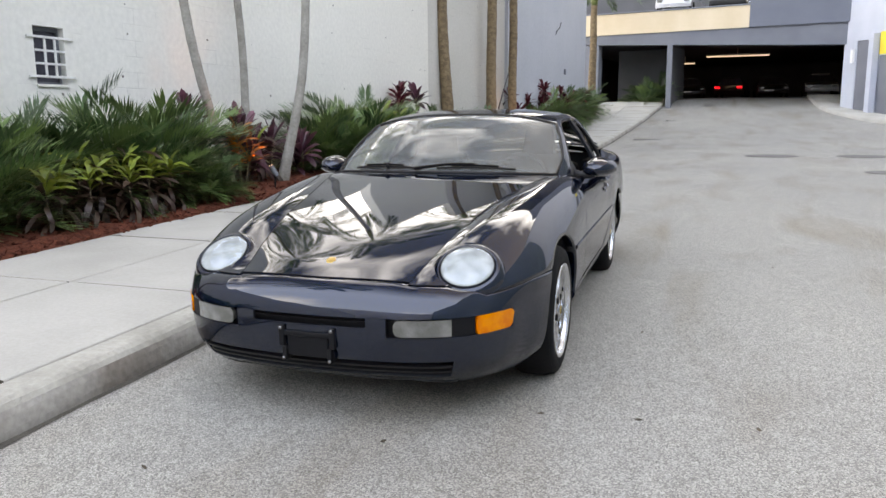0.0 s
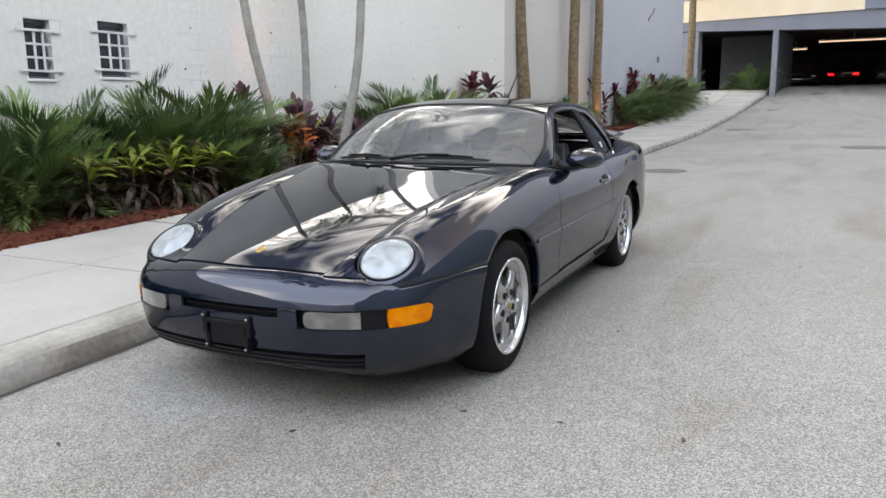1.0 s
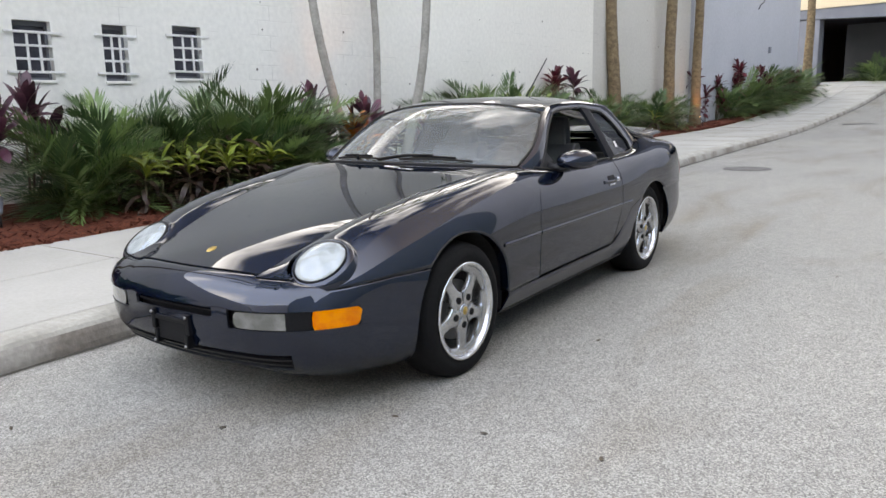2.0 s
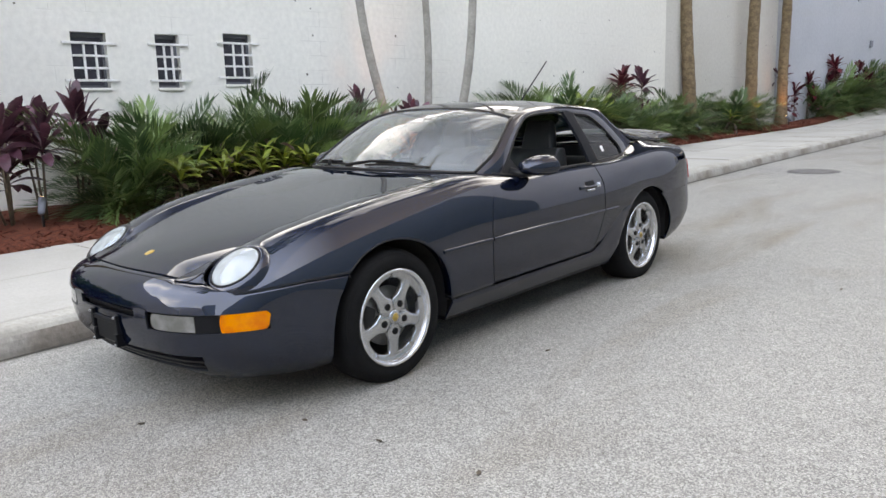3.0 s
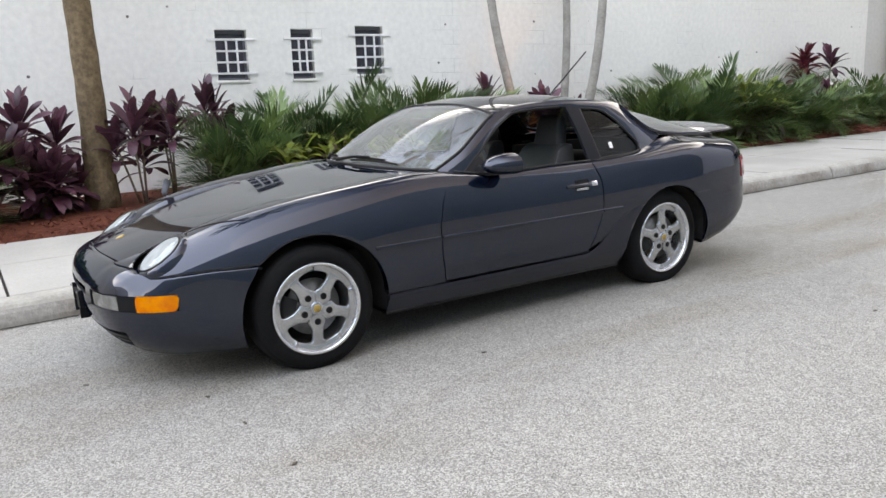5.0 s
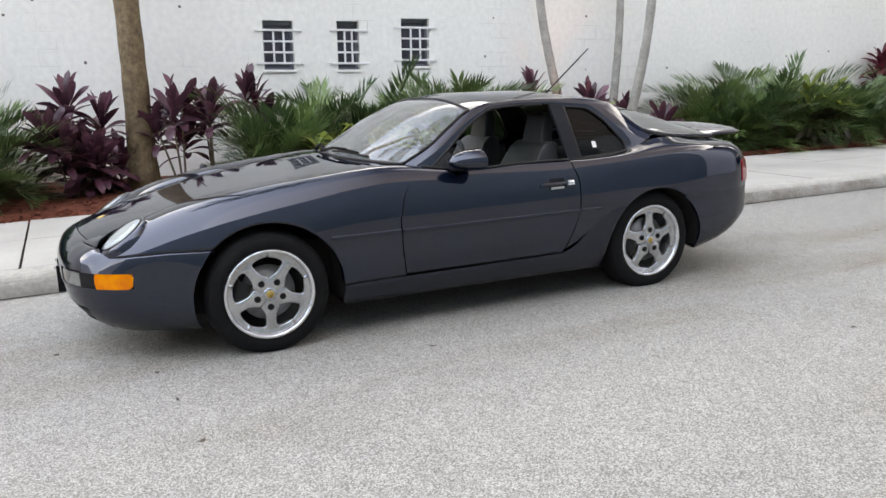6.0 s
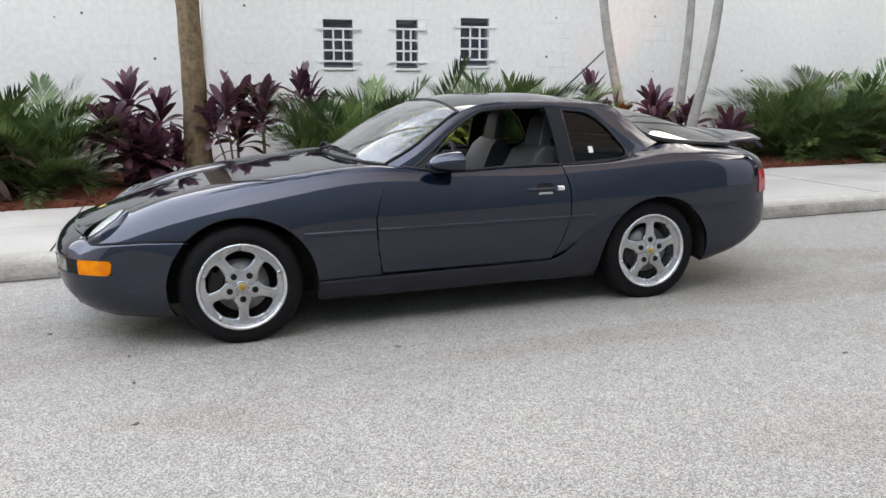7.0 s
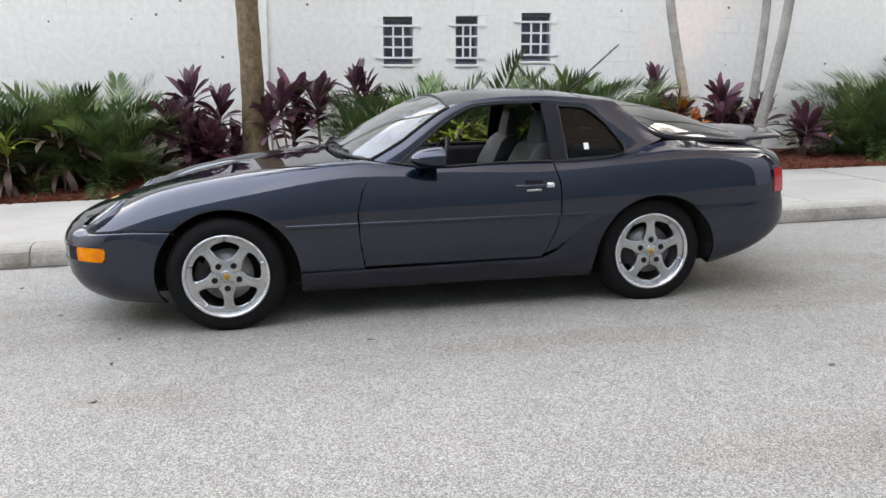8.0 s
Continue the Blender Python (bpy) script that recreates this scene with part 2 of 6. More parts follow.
def wall_material(name, color, second, courses=True):
    """White-painted blockwork: faint level courses, patched paint, small holes, shade painted in along y."""
    mat = material(name, color, 0.75, second=second, scale=0.5, contrast=(0.3, 0.75), grain=0.05, grain_scale=14.0, spec=0.3)
    n, l = mat.node_tree.nodes, mat.node_tree.links
    b = n["Principled BSDF"]
    tc = n.new("ShaderNodeTexCoord")
    sep = n.new("ShaderNodeSeparateXYZ")
    l.new(tc.outputs["Object"], sep.inputs["Vector"])
    cmb = n.new("ShaderNodeCombineXYZ")
    l.new(sep.outputs["Y"], cmb.inputs["X"])
    l.new(sep.outputs["Z"], cmb.inputs["Y"])
    br = n.new("ShaderNodeTexBrick")
    br.inputs["Scale"].default_value = 1.0
    br.inputs["Brick Width"].default_value, br.inputs["Row Height"].default_value = 0.41, 0.205
    br.inputs["Mortar Size"].default_value, br.inputs["Mortar Smooth"].default_value = 0.008, 0.6
    l.new(cmb.outputs["Vector"], br.inputs["Vector"])
    no = n.new("ShaderNodeTexNoise")
    no.inputs["Scale"].default_value, no.inputs["Detail"].default_value = 1.3, 5.0
    l.new(tc.outputs["Object"], no.inputs["Vector"])
    gate = n.new("ShaderNodeMapRange")
    gate.inputs["From Min"].default_value, gate.inputs["From Max"].default_value = 0.54, 0.70
    l.new(no.outputs["Fac"], gate.inputs["Value"])
    mu = n.new("ShaderNodeMath")
    mu.operation = "MULTIPLY"
    l.new(br.outputs["Fac"], mu.inputs[0])
    l.new(gate.outputs["Result"], mu.inputs[1])
    bp = n.new("ShaderNodeBump")
    bp.inputs["Strength"].default_value, bp.inputs["Distance"].default_value = (0.45 if courses else 0.05), 0.012
    bp.invert = True
    l.new(mu.outputs["Value"], bp.inputs["Height"])
    crack = n.new("ShaderNodeMath")
    crack.operation, crack.inputs[1].default_value = "MULTIPLY", 0.30 if courses else 0.0
    l.new(mu.outputs["Value"], crack.inputs[0])
    cm = n.new("ShaderNodeMix")
    cm.data_type = "RGBA"
    cm.inputs["B"].default_value = (0.30, 0.28, 0.25, 1)
    l.new(crack.outputs["Value"], cm.inputs["Factor"])
    l.new(b.inputs["Base Color"].links[0].from_socket, cm.inputs["A"])
    l.new(cm.outputs["Result"], b.inputs["Base Color"])
    fb = n.new("ShaderNodeTexNoise")
    fb.inputs["Scale"].default_value, fb.inputs["Detail"].default_value = 30.0, 6.0
    l.new(tc.outputs["Object"], fb.inputs["Vector"])
    b2 = n.new("ShaderNodeBump")
    b2.inputs["Strength"].default_value, b2.inputs["Distance"].default_value = 0.25, 0.006
    l.new(fb.outputs["Fac"], b2.inputs["Height"])
    l.new(bp.outputs["Normal"], b2.inputs["Normal"])
    l.new(b2.outputs["Normal"], b.inputs["Normal"])
    vo = n.new("ShaderNodeTexVoronoi")
    vo.inputs["Scale"].default_value = 3.6
    l.new(tc.outputs["Object"], vo.inputs["Vector"])
    lt = n.new("ShaderNodeMath")
    lt.operation = "LESS_THAN"
    lt.inputs[1].default_value = 0.066 if courses else 0.01
    l.new(vo.outputs["Distance"], lt.inputs[0])
    base = b.inputs["Base Color"].links[0].from_socket
    # soft shade towards the far end, multiplied into the paint colour
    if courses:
        far_shade = n.new("ShaderNodeMapRange")
        far_shade.interpolation_type = "SMOOTHSTEP"
        far_shade.inputs["From Min"].default_value, far_shade.inputs["From Max"].default_value = 5.0, 14.0
        l.new(sep.outputs["Y"], far_shade.inputs["Value"])
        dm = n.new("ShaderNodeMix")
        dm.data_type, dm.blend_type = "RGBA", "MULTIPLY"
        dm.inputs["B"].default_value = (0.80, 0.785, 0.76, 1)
        l.new(far_shade.outputs["Result"], dm.inputs["Factor"])
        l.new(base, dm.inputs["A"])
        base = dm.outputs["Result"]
    mx = n.new("ShaderNodeMix")
    mx.data_type = "RGBA"
    mx.inputs["B"].default_value = (0.16, 0.14, 0.12, 1)
    drift = n.new("ShaderNodeTexNoise")
    drift.inputs["Scale"].default_value, drift.inputs["Detail"].default_value = 0.7, 3.0
    l.new(tc.outputs["Object"], drift.inputs["Vector"])
    pick = n.new("ShaderNodeSeparateColor")
    l.new(vo.outputs["Color"], pick.inputs["Color"])
    some = n.new("ShaderNodeMath")
    some.operation = "LESS_THAN"
    l.new(pick.outputs["Green"], some.inputs[0])
    share = n.new("ShaderNodeMapRange")
    share.inputs["From Min"].default_value, share.inputs["From Max"].default_value = 0.38, 0.62
    share.inputs["To Min"].default_value, share.inputs["To Max"].default_value = 0.12, 0.95
    l.new(drift.outputs["Fac"], share.inputs["Value"])
    l.new(share.outputs["Result"], some.inputs[1])
    g2 = n.new("ShaderNodeMath")
    g2.operation = "MULTIPLY"
    l.new(lt.outputs["Value"], g2.inputs[0])
    l.new(some.outputs["Value"], g2.inputs[1])
    l.new(g2.outputs["Value"], mx.inputs["Factor"])
    l.new(base, mx.inputs["A"])
    l.new(mx.outputs["Result"], b.inputs["Base Color"])
    return mat


def glass_material(name, tint, rough=0.0, ior=1.62, film=0.0):
    """Tinted window glass: lets light through, mirrors at its true Fresnel rate; film: pale haze put in for reflected
    sky.
    """
    mat = bpy.data.materials.new(name)
    mat.use_nodes = True
    n, l = mat.node_tree.nodes, mat.node_tree.links
    n.remove(n["Principled BSDF"])
    tr, gl, mx = n.new("ShaderNodeBsdfTransparent"), n.new("ShaderNodeBsdfGlossy"), n.new("ShaderNodeMixShader")
    tr.inputs["Color"].default_value = (*tint, 1)
    gl.inputs["Roughness"].default_value = rough
    # Schlick's rate, alike from both sides of the pane
    f0 = ((ior - 1) / (ior + 1)) ** 2
    lw, pw, ma = n.new("ShaderNodeLayerWeight"), n.new("ShaderNodeMath"), n.new("ShaderNodeMath")
    lw.inputs["Blend"].default_value = 0.5
    pw.operation, pw.inputs[1].default_value = "POWER", 5.0
    ma.operation, ma.inputs[1].default_value, ma.inputs[2].default_value = "MULTIPLY_ADD", 1 - f0, f0
    l.new(lw.outputs["Facing"], pw.inputs[0])
    l.new(pw.outputs["Value"], ma.inputs[0])
    l.new(ma.outputs["Value"], mx.inputs["Fac"])
    l.new(tr.outputs["BSDF"], mx.inputs[1])
    l.new(gl.outputs["BSDF"], mx.inputs[2])
    l.new(mx.outputs["Shader"], n["Material Output"].inputs["Surface"])
    # milky diffuse layer stands in for the sky's soft reflection
    if film:
        df, m2, tx, mr = n.new("ShaderNodeBsdfDiffuse"), n.new("ShaderNodeMixShader"), n.new("ShaderNodeTexNoise"), n.new("ShaderNodeMapRange")
        df.inputs["Color"].default_value = (0.72, 0.74, 0.70, 1)
        tx.inputs["Scale"].default_value, tx.inputs["Detail"].default_value = 3.0, 6.0
        mr.inputs["To Min"].default_value, mr.inputs["To Max"].default_value = film * 0.7, film * 1.3
        l.new(tx.outputs["Fac"], mr.inputs["Value"])
        l.new(mr.outputs["Result"], m2.inputs["Fac"])
        l.new(mx.outputs["Shader"], m2.inputs[1])
        l.new(df.outputs["BSDF"], m2.inputs[2])
        l.new(m2.outputs["Shader"], n["Material Output"].inputs["Surface"])
    return mat


def leaf_material(name, color, second, rough=0.4, scale=3.0, piece=0.25, spec=0.5):
    """Leaves: waxy, a little translucent, each a bit different."""
    mat = material(name, color, rough, second=second, scale=scale, contrast=(0.35, 0.65), grain=0.12, grain_scale=40.0, piece=piece, spec=spec)
    n, l = mat.node_tree.nodes, mat.node_tree.links
    b = n["Principled BSDF"]
    tl, mx = n.new("ShaderNodeBsdfTranslucent"), n.new("ShaderNodeMixShader")
    mx.inputs["Fac"].default_value = 0.22
    src = b.inputs["Base Color"].links[0].from_socket
    l.new(src, tl.inputs["Color"])
    l.new(b.outputs["BSDF"], mx.inputs[1])
    l.new(tl.outputs["BSDF"], mx.inputs[2])
    l.new(mx.outputs["Shader"], n["Material Output"].inputs["Surface"])
    return mat


ASPHALT = asphalt_material()
CONCRETE = material("pale concrete", (0.348, 0.33, 0.293), 0.85, second=(0.41, 0.39, 0.347), scale=1.2, grain=0.05, grain_scale=45, bump=0.25, bump_scale=60, piece=0.03, spec=0.3)
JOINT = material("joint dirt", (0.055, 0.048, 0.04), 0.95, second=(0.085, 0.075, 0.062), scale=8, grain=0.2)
KERB = material("kerb concrete", (0.31, 0.29, 0.248), 0.85, second=(0.40, 0.38, 0.332), scale=2.5, grain=0.10, grain_scale=35, bump=0.5, bump_scale=50, spec=0.3)
KERBFACE = material("darker kerb face", (0.225, 0.195, 0.165), 0.9, second=(0.37, 0.345, 0.31), scale=2.2, contrast=(0.34, 0.58), grain=0.15, grain_scale=30, bump=0.6, bump_scale=40, spec=0.2)
MULCH = material("red mulch", (0.085, 0.022, 0.013), 0.95, second=(0.15, 0.04, 0.022), scale=18, grain=0.4, grain_scale=70, bump=1.0, bump_scale=70, spec=0.2)
CHIP = material("mulch chip", (0.13, 0.035, 0.02), 0.95, second=(0.07, 0.018, 0.012), scale=6, grain=0.3, grain_scale=20, spec=0.2)
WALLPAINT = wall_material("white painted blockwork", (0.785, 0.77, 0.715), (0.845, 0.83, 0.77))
# cream tone, darkened for the shade along the far stretch
CREAMSHADE = wall_material("cream blockwork darkened for shade", (0.56, 0.545, 0.50), (0.62, 0.605, 0.565))
# white end bay: its shade is held in this grey
WALLFLAT = wall_material("shade-greyed white stucco", (0.34, 0.36, 0.38), (0.385, 0.40, 0.42), courses=False)
BEIGE = material("cream render", (0.56, 0.44, 0.30), 0.8, second=(0.61, 0.49, 0.35), scale=1.0, grain=0.04, bump=0.1)
GREYREND = material("grey render", (0.125, 0.135, 0.155), 0.8, second=(0.15, 0.16, 0.18), scale=0.8, grain=0.05, bump=0.15)
PALEGREY = material("pale grey paint", (0.40, 0.43, 0.485), 0.7, second=(0.44, 0.47, 0.525), scale=0.9, grain=0.04, bump=0.1)
STREETGREY = material("blue-grey render", (0.10, 0.14, 0.165), 0.8, second=(0.125, 0.165, 0.195), scale=0.4, grain=0.05, bump=0.1)
UPPERGREY = material("grey panel render", (0.105, 0.118, 0.145), 0.8, second=(0.125, 0.138, 0.165), scale=0.7, grain=0.04, bump=0.1)
# near-black colour stands in for the shade inside the garage
SHADEWALL = material("garage concrete with shade painted in", (0.055, 0.058, 0.064), 0.9, second=(0.075, 0.078, 0.084), scale=0.7, grain=0.1, bump=0.2)
WHITEPAINT = material("white enamel", (0.80, 0.80, 0.78), 0.45, second=(0.70, 0.69, 0.66), scale=9, grain=0.06, bump=0.1)
DARKGLASS = material("dark window pane", (0.05, 0.05, 0.065), 0.12, second=(0.075, 0.07, 0.09), scale=7, spec=0.6)
PAINT = material("dark slate metallic paint", (0.0030, 0.0088, 0.0220), 0.36, metal=0.6, second=(0.0040, 0.0105, 0.0255), scale=3, coat=1.0, spec=0.0)
PAINT.node_tree.nodes["Principled BSDF"].inputs["Coat IOR"].default_value = 1.6
PAINT.node_tree.nodes["Principled BSDF"].inputs["Specular Tint"].default_value = (0.12, 0.15, 0.22, 1)
SPOILERPAINT = material("dulled body paint", (0.006, 0.009, 0.020), 0.42, metal=0.5, second=(0.008, 0.011, 0.023), scale=5, coat=0.9, spec=0.1)
TRIM = material("black rubber trim", (0.009, 0.009, 0.010), 0.45, grain=0.15, grain_scale=60, spec=0.3)
GRILLE = material("black grille plastic", (0.006, 0.006, 0.007), 0.55, grain=0.2, grain_scale=80, spec=0.18)
POSTBLACK = material("satin black post and seam shade", (0.010, 0.011, 0.014), 0.6, grain=0.1, grain_scale=60, spec=0.12)
UNDER = material("underbody black", (0.012, 0.012, 0.012), 0.9, grain=0.2, grain_scale=20)
TYRE = material("tyre rubber", (0.0045, 0.0045, 0.005), 0.8, second=(0.007, 0.0068, 0.0068), scale=8, grain=0.15, grain_scale=60, bump=0.2, bump_scale=90, spec=0.2)
ALLOY = material("silver alloy", (0.49, 0.49, 0.49), 0.27, metal=0.88, second=(0.40, 0.40, 0.40), scale=12, grain=0.05, grain_scale=90)
POLISHED = material("satin rim lip", (0.70, 0.70, 0.70), 0.24, metal=0.8, second=(0.58, 0.58, 0.58), scale=20, grain=0.05)
STEEL = material("brake disc steel", (0.26, 0.26, 0.26), 0.40, metal=0.8, second=(0.18, 0.175, 0.17), scale=14, grain=0.1)
CHROME = material("chrome", (0.75, 0.75, 0.76), 0.10, metal=1.0, grain=0.03)
GOLD = material("gilt enamel", (0.55, 0.36, 0.10), 0.35, metal=0.6, second=(0.40, 0.24, 0.07), scale=60)
AMBER = material("amber lens", (0.78, 0.14, 0.0), 0.22, second=(0.92, 0.25, 0.0), scale=18, coat=0.35, bump=0.15, bump_scale=120, spec=0.2)
REDLENS = material("red lens", (0.42, 0.012, 0.02), 0.18, second=(0.50, 0.02, 0.03), scale=20, coat=1.0, bump=0.1, bump_scale=120)
LENS = glass_material("clear lens", (0.93, 0.95, 0.96))
REFLECTOR = material("lamp reflector", (0.26, 0.28, 0.27), 0.4, metal=0.0, second=(0.42, 0.44, 0.43), scale=22, bump=0.5, bump_scale=45)
FOGFLUTE = material("fluted lamp glass", (0.12, 0.12, 0.108), 0.15, metal=0.3, second=(0.22, 0.22, 0.205), scale=11, contrast=(0.42, 0.68), coat=1.0, bump=0.3, bump_scale=80)
GLASS = glass_material("windscreen glass", (0.60, 0.70, 0.66), ior=2.0, film=0.11)
SIDEGLASS = glass_material("tinted side glass", (0.14, 0.18, 0.17), ior=1.3)
HATCHGLASS = glass_material("dark hatch glass", (0.12, 0.15, 0.15), ior=2.6)
LEATHER = material("grey leather", (0.038, 0.038, 0.041), 0.5, second=(0.052, 0.051, 0.054), scale=6, grain=0.1, grain_scale=120, bump=0.15, bump_scale=150)
CABIN = material("black cabin plastic", (0.018, 0.018, 0.02), 0.6, grain=0.15, grain_scale=90)
CARPET = material("black carpet", (0.012, 0.012, 0.013), 0.95, grain=0.3, grain_scale=150)
IRON = material("cast iron", (0.11, 0.10, 0.095), 0.7, metal=0.3, second=(0.16, 0.15, 0.14), scale=9, grain=0.2, bump=0.4, bump_scale=60)


# ---------- the setting ----------
def rise(x, y):
    """Height of the road: nearly level by the car, then a ramp up to the garage."""
    return float(hermite([-400, -20, -6, 2.2, 10, 16, 23.7, 30.4, 36, 39, 41.5, 44.2, 46, 400],
                         [-0.22, -0.22, -0.14, 0.0, 0.13, 0.2, 0.28, 0.57, 1.0, 1.35, 1.66, 2.14, 2.22, 2.22], [y])[0])


def kerb_x(y):
    return -2.79 + 0.0031 * max(0.0, y - 22.0) ** 2 if y < 43 else -1.42


def bed_x(y):
    return -5.15 + 0.012 * max(0.0, y - 12.0)


def wall_x(y):
    return -7.6 + 0.08 * (y - 4.85)


def walk_z(x, y):
    return rise(x, y) + 0.15 + 0.01 * (kerb_x(y) - x)


def spread(a, b, step):
    n = max(1, round((b - a) / step))
    return [a + (b - a) * i / n for i in range(n + 1)]


ys = [-400, -150, -60] + spread(-30, 46, 1.0) + [60, 120, 400]
xs = [-400, -120, -40, -15] + spread(-9, 9, 1.0) + [15, 40, 120, 400]
road = part("road", grid([[(x, y, rise(x, y) - (0.12 if x < -3.6 else 0)) for x in xs] for y in ys]), ASPHALT, label="pale worn asphalt road rising to a garage", category="road", kind="structure")

# kerb of cast lengths with a rounded nose
kerb = empty("kerb", Matrix(), "weathered concrete kerb with rounded edge", "kerb", kind="structure")
kerb_section = [(0.0, -0.12), (0.010, 0.035), (0.022, 0.085), (0.034, 0.110), (0.052, 0.130), (0.078, 0.145), (0.112, 0.152), (0.20, 0.153), (0.20, -0.12)]
for k in range(-6, 15):
    y0 = 1.62 + 3.05 * k + 0.004
    rows = []
    for y in spread(y0, y0 + 3.042, 0.38):
        rows.append([(kerb_x(y) - a, y, rise(kerb_x(y), y) + b) for a, b in kerb_section])
    bm = grid(rows)
    bm.verts.ensure_lookup_table()
    n = len(kerb_section)
    bm.faces.new([bm.verts[i] for i in range(n)])
    bm.faces.new([bm.verts[len(bm.verts) - n + i] for i in range(n)][::-1])
    bmesh.ops.recalc_face_normals(bm, faces=bm.faces)
    # steep faces take the darker, browner concrete
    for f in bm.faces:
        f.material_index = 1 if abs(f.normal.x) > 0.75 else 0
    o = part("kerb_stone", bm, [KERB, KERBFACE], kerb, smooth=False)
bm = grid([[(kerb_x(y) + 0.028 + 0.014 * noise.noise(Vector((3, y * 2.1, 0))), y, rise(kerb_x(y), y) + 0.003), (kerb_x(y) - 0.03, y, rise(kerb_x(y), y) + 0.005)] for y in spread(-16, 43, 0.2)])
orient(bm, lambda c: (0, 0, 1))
part("gutter_grime", bm, JOINT, kerb, "thin dark line along the kerb foot")

# pavement slabs in two rows with open joints
pavement = empty("pavement", Matrix(), "pale concrete pavement of large cast slabs", "pavement", kind="structure")
base = part("pavement_bed", grid([[(kerb_x(y) - 0.19, y, walk_z(kerb_x(y), y) - 0.03), (bed_x(y) - 0.05, y, walk_z(bed_x(y), y) - 0.03)] for y in spread(-24, 42.5, 0.5)]), JOINT, pavement)
rnd = random.Random(4)
for k in range(-16, 27):
    y0, y1 = 2.0 + 1.555 * k + 0.009, 2.0 + 1.555 * (k + 1) - 0.009
    if y1 > 42.6:
        continue
    for side in (0, 1):
        tip = rnd.uniform(-0.003, 0.003)
        rows = []
        for y in spread(y0, y1, 0.52):
            a, b = kerb_x(y) - 0.216, bed_x(y)
            mid = a + (b - a) * 0.52
            xa, xb = (a, mid + 0.009) if side == 0 else (mid - 0.009, b)
            rows.append([(x, y, walk_z(x, y) + dz + tip) for x, dz in ((xa, -0.05), (xa, -0.005), (xa - 0.008, 0.0), (xb + 0.008, 0.0), (xb, -0.005), (xb, -0.05))])
        bm = grid(rows)
        orient(bm, lambda c: (0, 0, 1))
        part("slab", bm, CONCRETE, pavement, smooth=False)

# planting bed: mulch
rnd = random.Random(8)
rows = []
for y in spread(-24, 41, 0.25):
    a, b = bed_x(y) + 0.02, wall_x(y) - 0.1
    row = []
    for i in range(13):
        x = a + (b - a) * i / 12
        lift = 0.0 if i == 0 else 0.03 + 0.05 * min(1, i / 4) + 0.03 * noise.noise(Vector((x * 2, y * 2, 0))) + 0.012 * noise.noise(Vector((x * 9, y * 9, 3)))
        row.append((x, y, walk_z(bed_x(y), y) - 0.015 + lift - (0.06 if i == 0 else 0)))
    rows.append(row)
bed = part("planting_bed", grid(rows), MULCH, label="bed of red-brown shredded bark mulch", category="planting bed", kind="structure")
verts, faces = [], []
for k in range(7000):
    y = rnd.uniform(-4, 26)
    x = bed_x(y) + 0.04 - rnd.random() ** 1.4 * (bed_x(y) - wall_x(y) - 0.2)
    z = walk_z(bed_x(y), y) + 0.05 + rnd.uniform(-0.02, 0.02) - (0.03 if x > bed_x(y) - 0.25 else 0)
    m = pose(x, y, z, rnd.uniform(-35, 35), rnd.uniform(-35, 35), rnd.uniform(0, 360))
    lx, ly, lz = rnd.uniform(0.012, 0.045), rnd.uniform(0.004, 0.012), rnd.uniform(0.002, 0.006)
    i = len(verts)
    verts += [tuple(m @ Vector(p)) for p in ((-lx, -ly, -lz), (lx, -ly * 0.5, -lz), (lx, ly, -lz), (-lx, ly * 0.6, -lz), (-lx, -ly, lz), (lx, -ly * 0.5, lz), (lx, ly, lz), (-lx, ly * 0.6, lz))]
    faces += [tuple(i + q for q in f) for f in ((4, 5, 6, 7), (0, 1, 5, 4), (1, 2, 6, 5), (2, 3, 7, 6), (3, 0, 4, 7))]
me = bpy.data.meshes.new("bark_chips")
me.from_pydata(verts, [], faces)
me.materials.append(CHIP)
tagged(new("bark_chips", me), "loose red-brown bark chips on the bed", "mulch", kind="stuff")

# the long white wall with three small barred windows
WALL = pose(-7.6, 4.85, 0, 0, 0, -4.574)
wall = empty("wall_west", WALL, "long white painted block wall", "wall", kind="structure")
TOP = 5.5
U0, UM, U1, U2 = -34.0, 13.3, 19.6, 31.7
WINDOWS = [(0.0, 0.405, 1.60, 2.235), (1.0, 1.31, 1.60, 2.25), (1.925, 2.345, 1.645, 2.30)]
bm = bmesh.new()
u = U0
for a, b, z0, z1 in WINDOWS:
    box(bm, -0.25, 0, u, a, -1, TOP)
    box(bm, -0.25, 0, a, b, -1, z0)
    box(bm, -0.25, 0, a, b, z1, TOP)
    u = b
box(bm, -0.25, 0, u, 9.0, -1, TOP)
# taller stretches from here on, added out of view for the bonnet's reflection
box(bm, -0.25, 0, 9.0, UM, -1, TOP + 3.2)
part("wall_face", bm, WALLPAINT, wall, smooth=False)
part("wall_far", boxes((-0.25, -0.012, UM, U1, -1, TOP + 4.8)), CREAMSHADE, wall, "creamier stretch of wall, darkened for shade", smooth=False)
part("wall_end", boxes((-0.25, 0.10, U1, U2, -1, TOP + 6.0)), WALLFLAT, wall, "smooth shade-greyed white stucco end bay", smooth=False)
part("backing", boxes((-3.0, -2.9, U0, U2, -1, TOP)), SHADEWALL, wall, smooth=False)
part("roof_slab", boxes((-3.0, -0.25, U0, U2, TOP - 0.1, TOP)), GREYREND, wall, smooth=False)
part("downpipe", tube([(0.012, -1.56, -0.5), (0.012, -1.56, TOP)], 0.013, 8), WALLPAINT, wall, "white painted conduit on the wall")


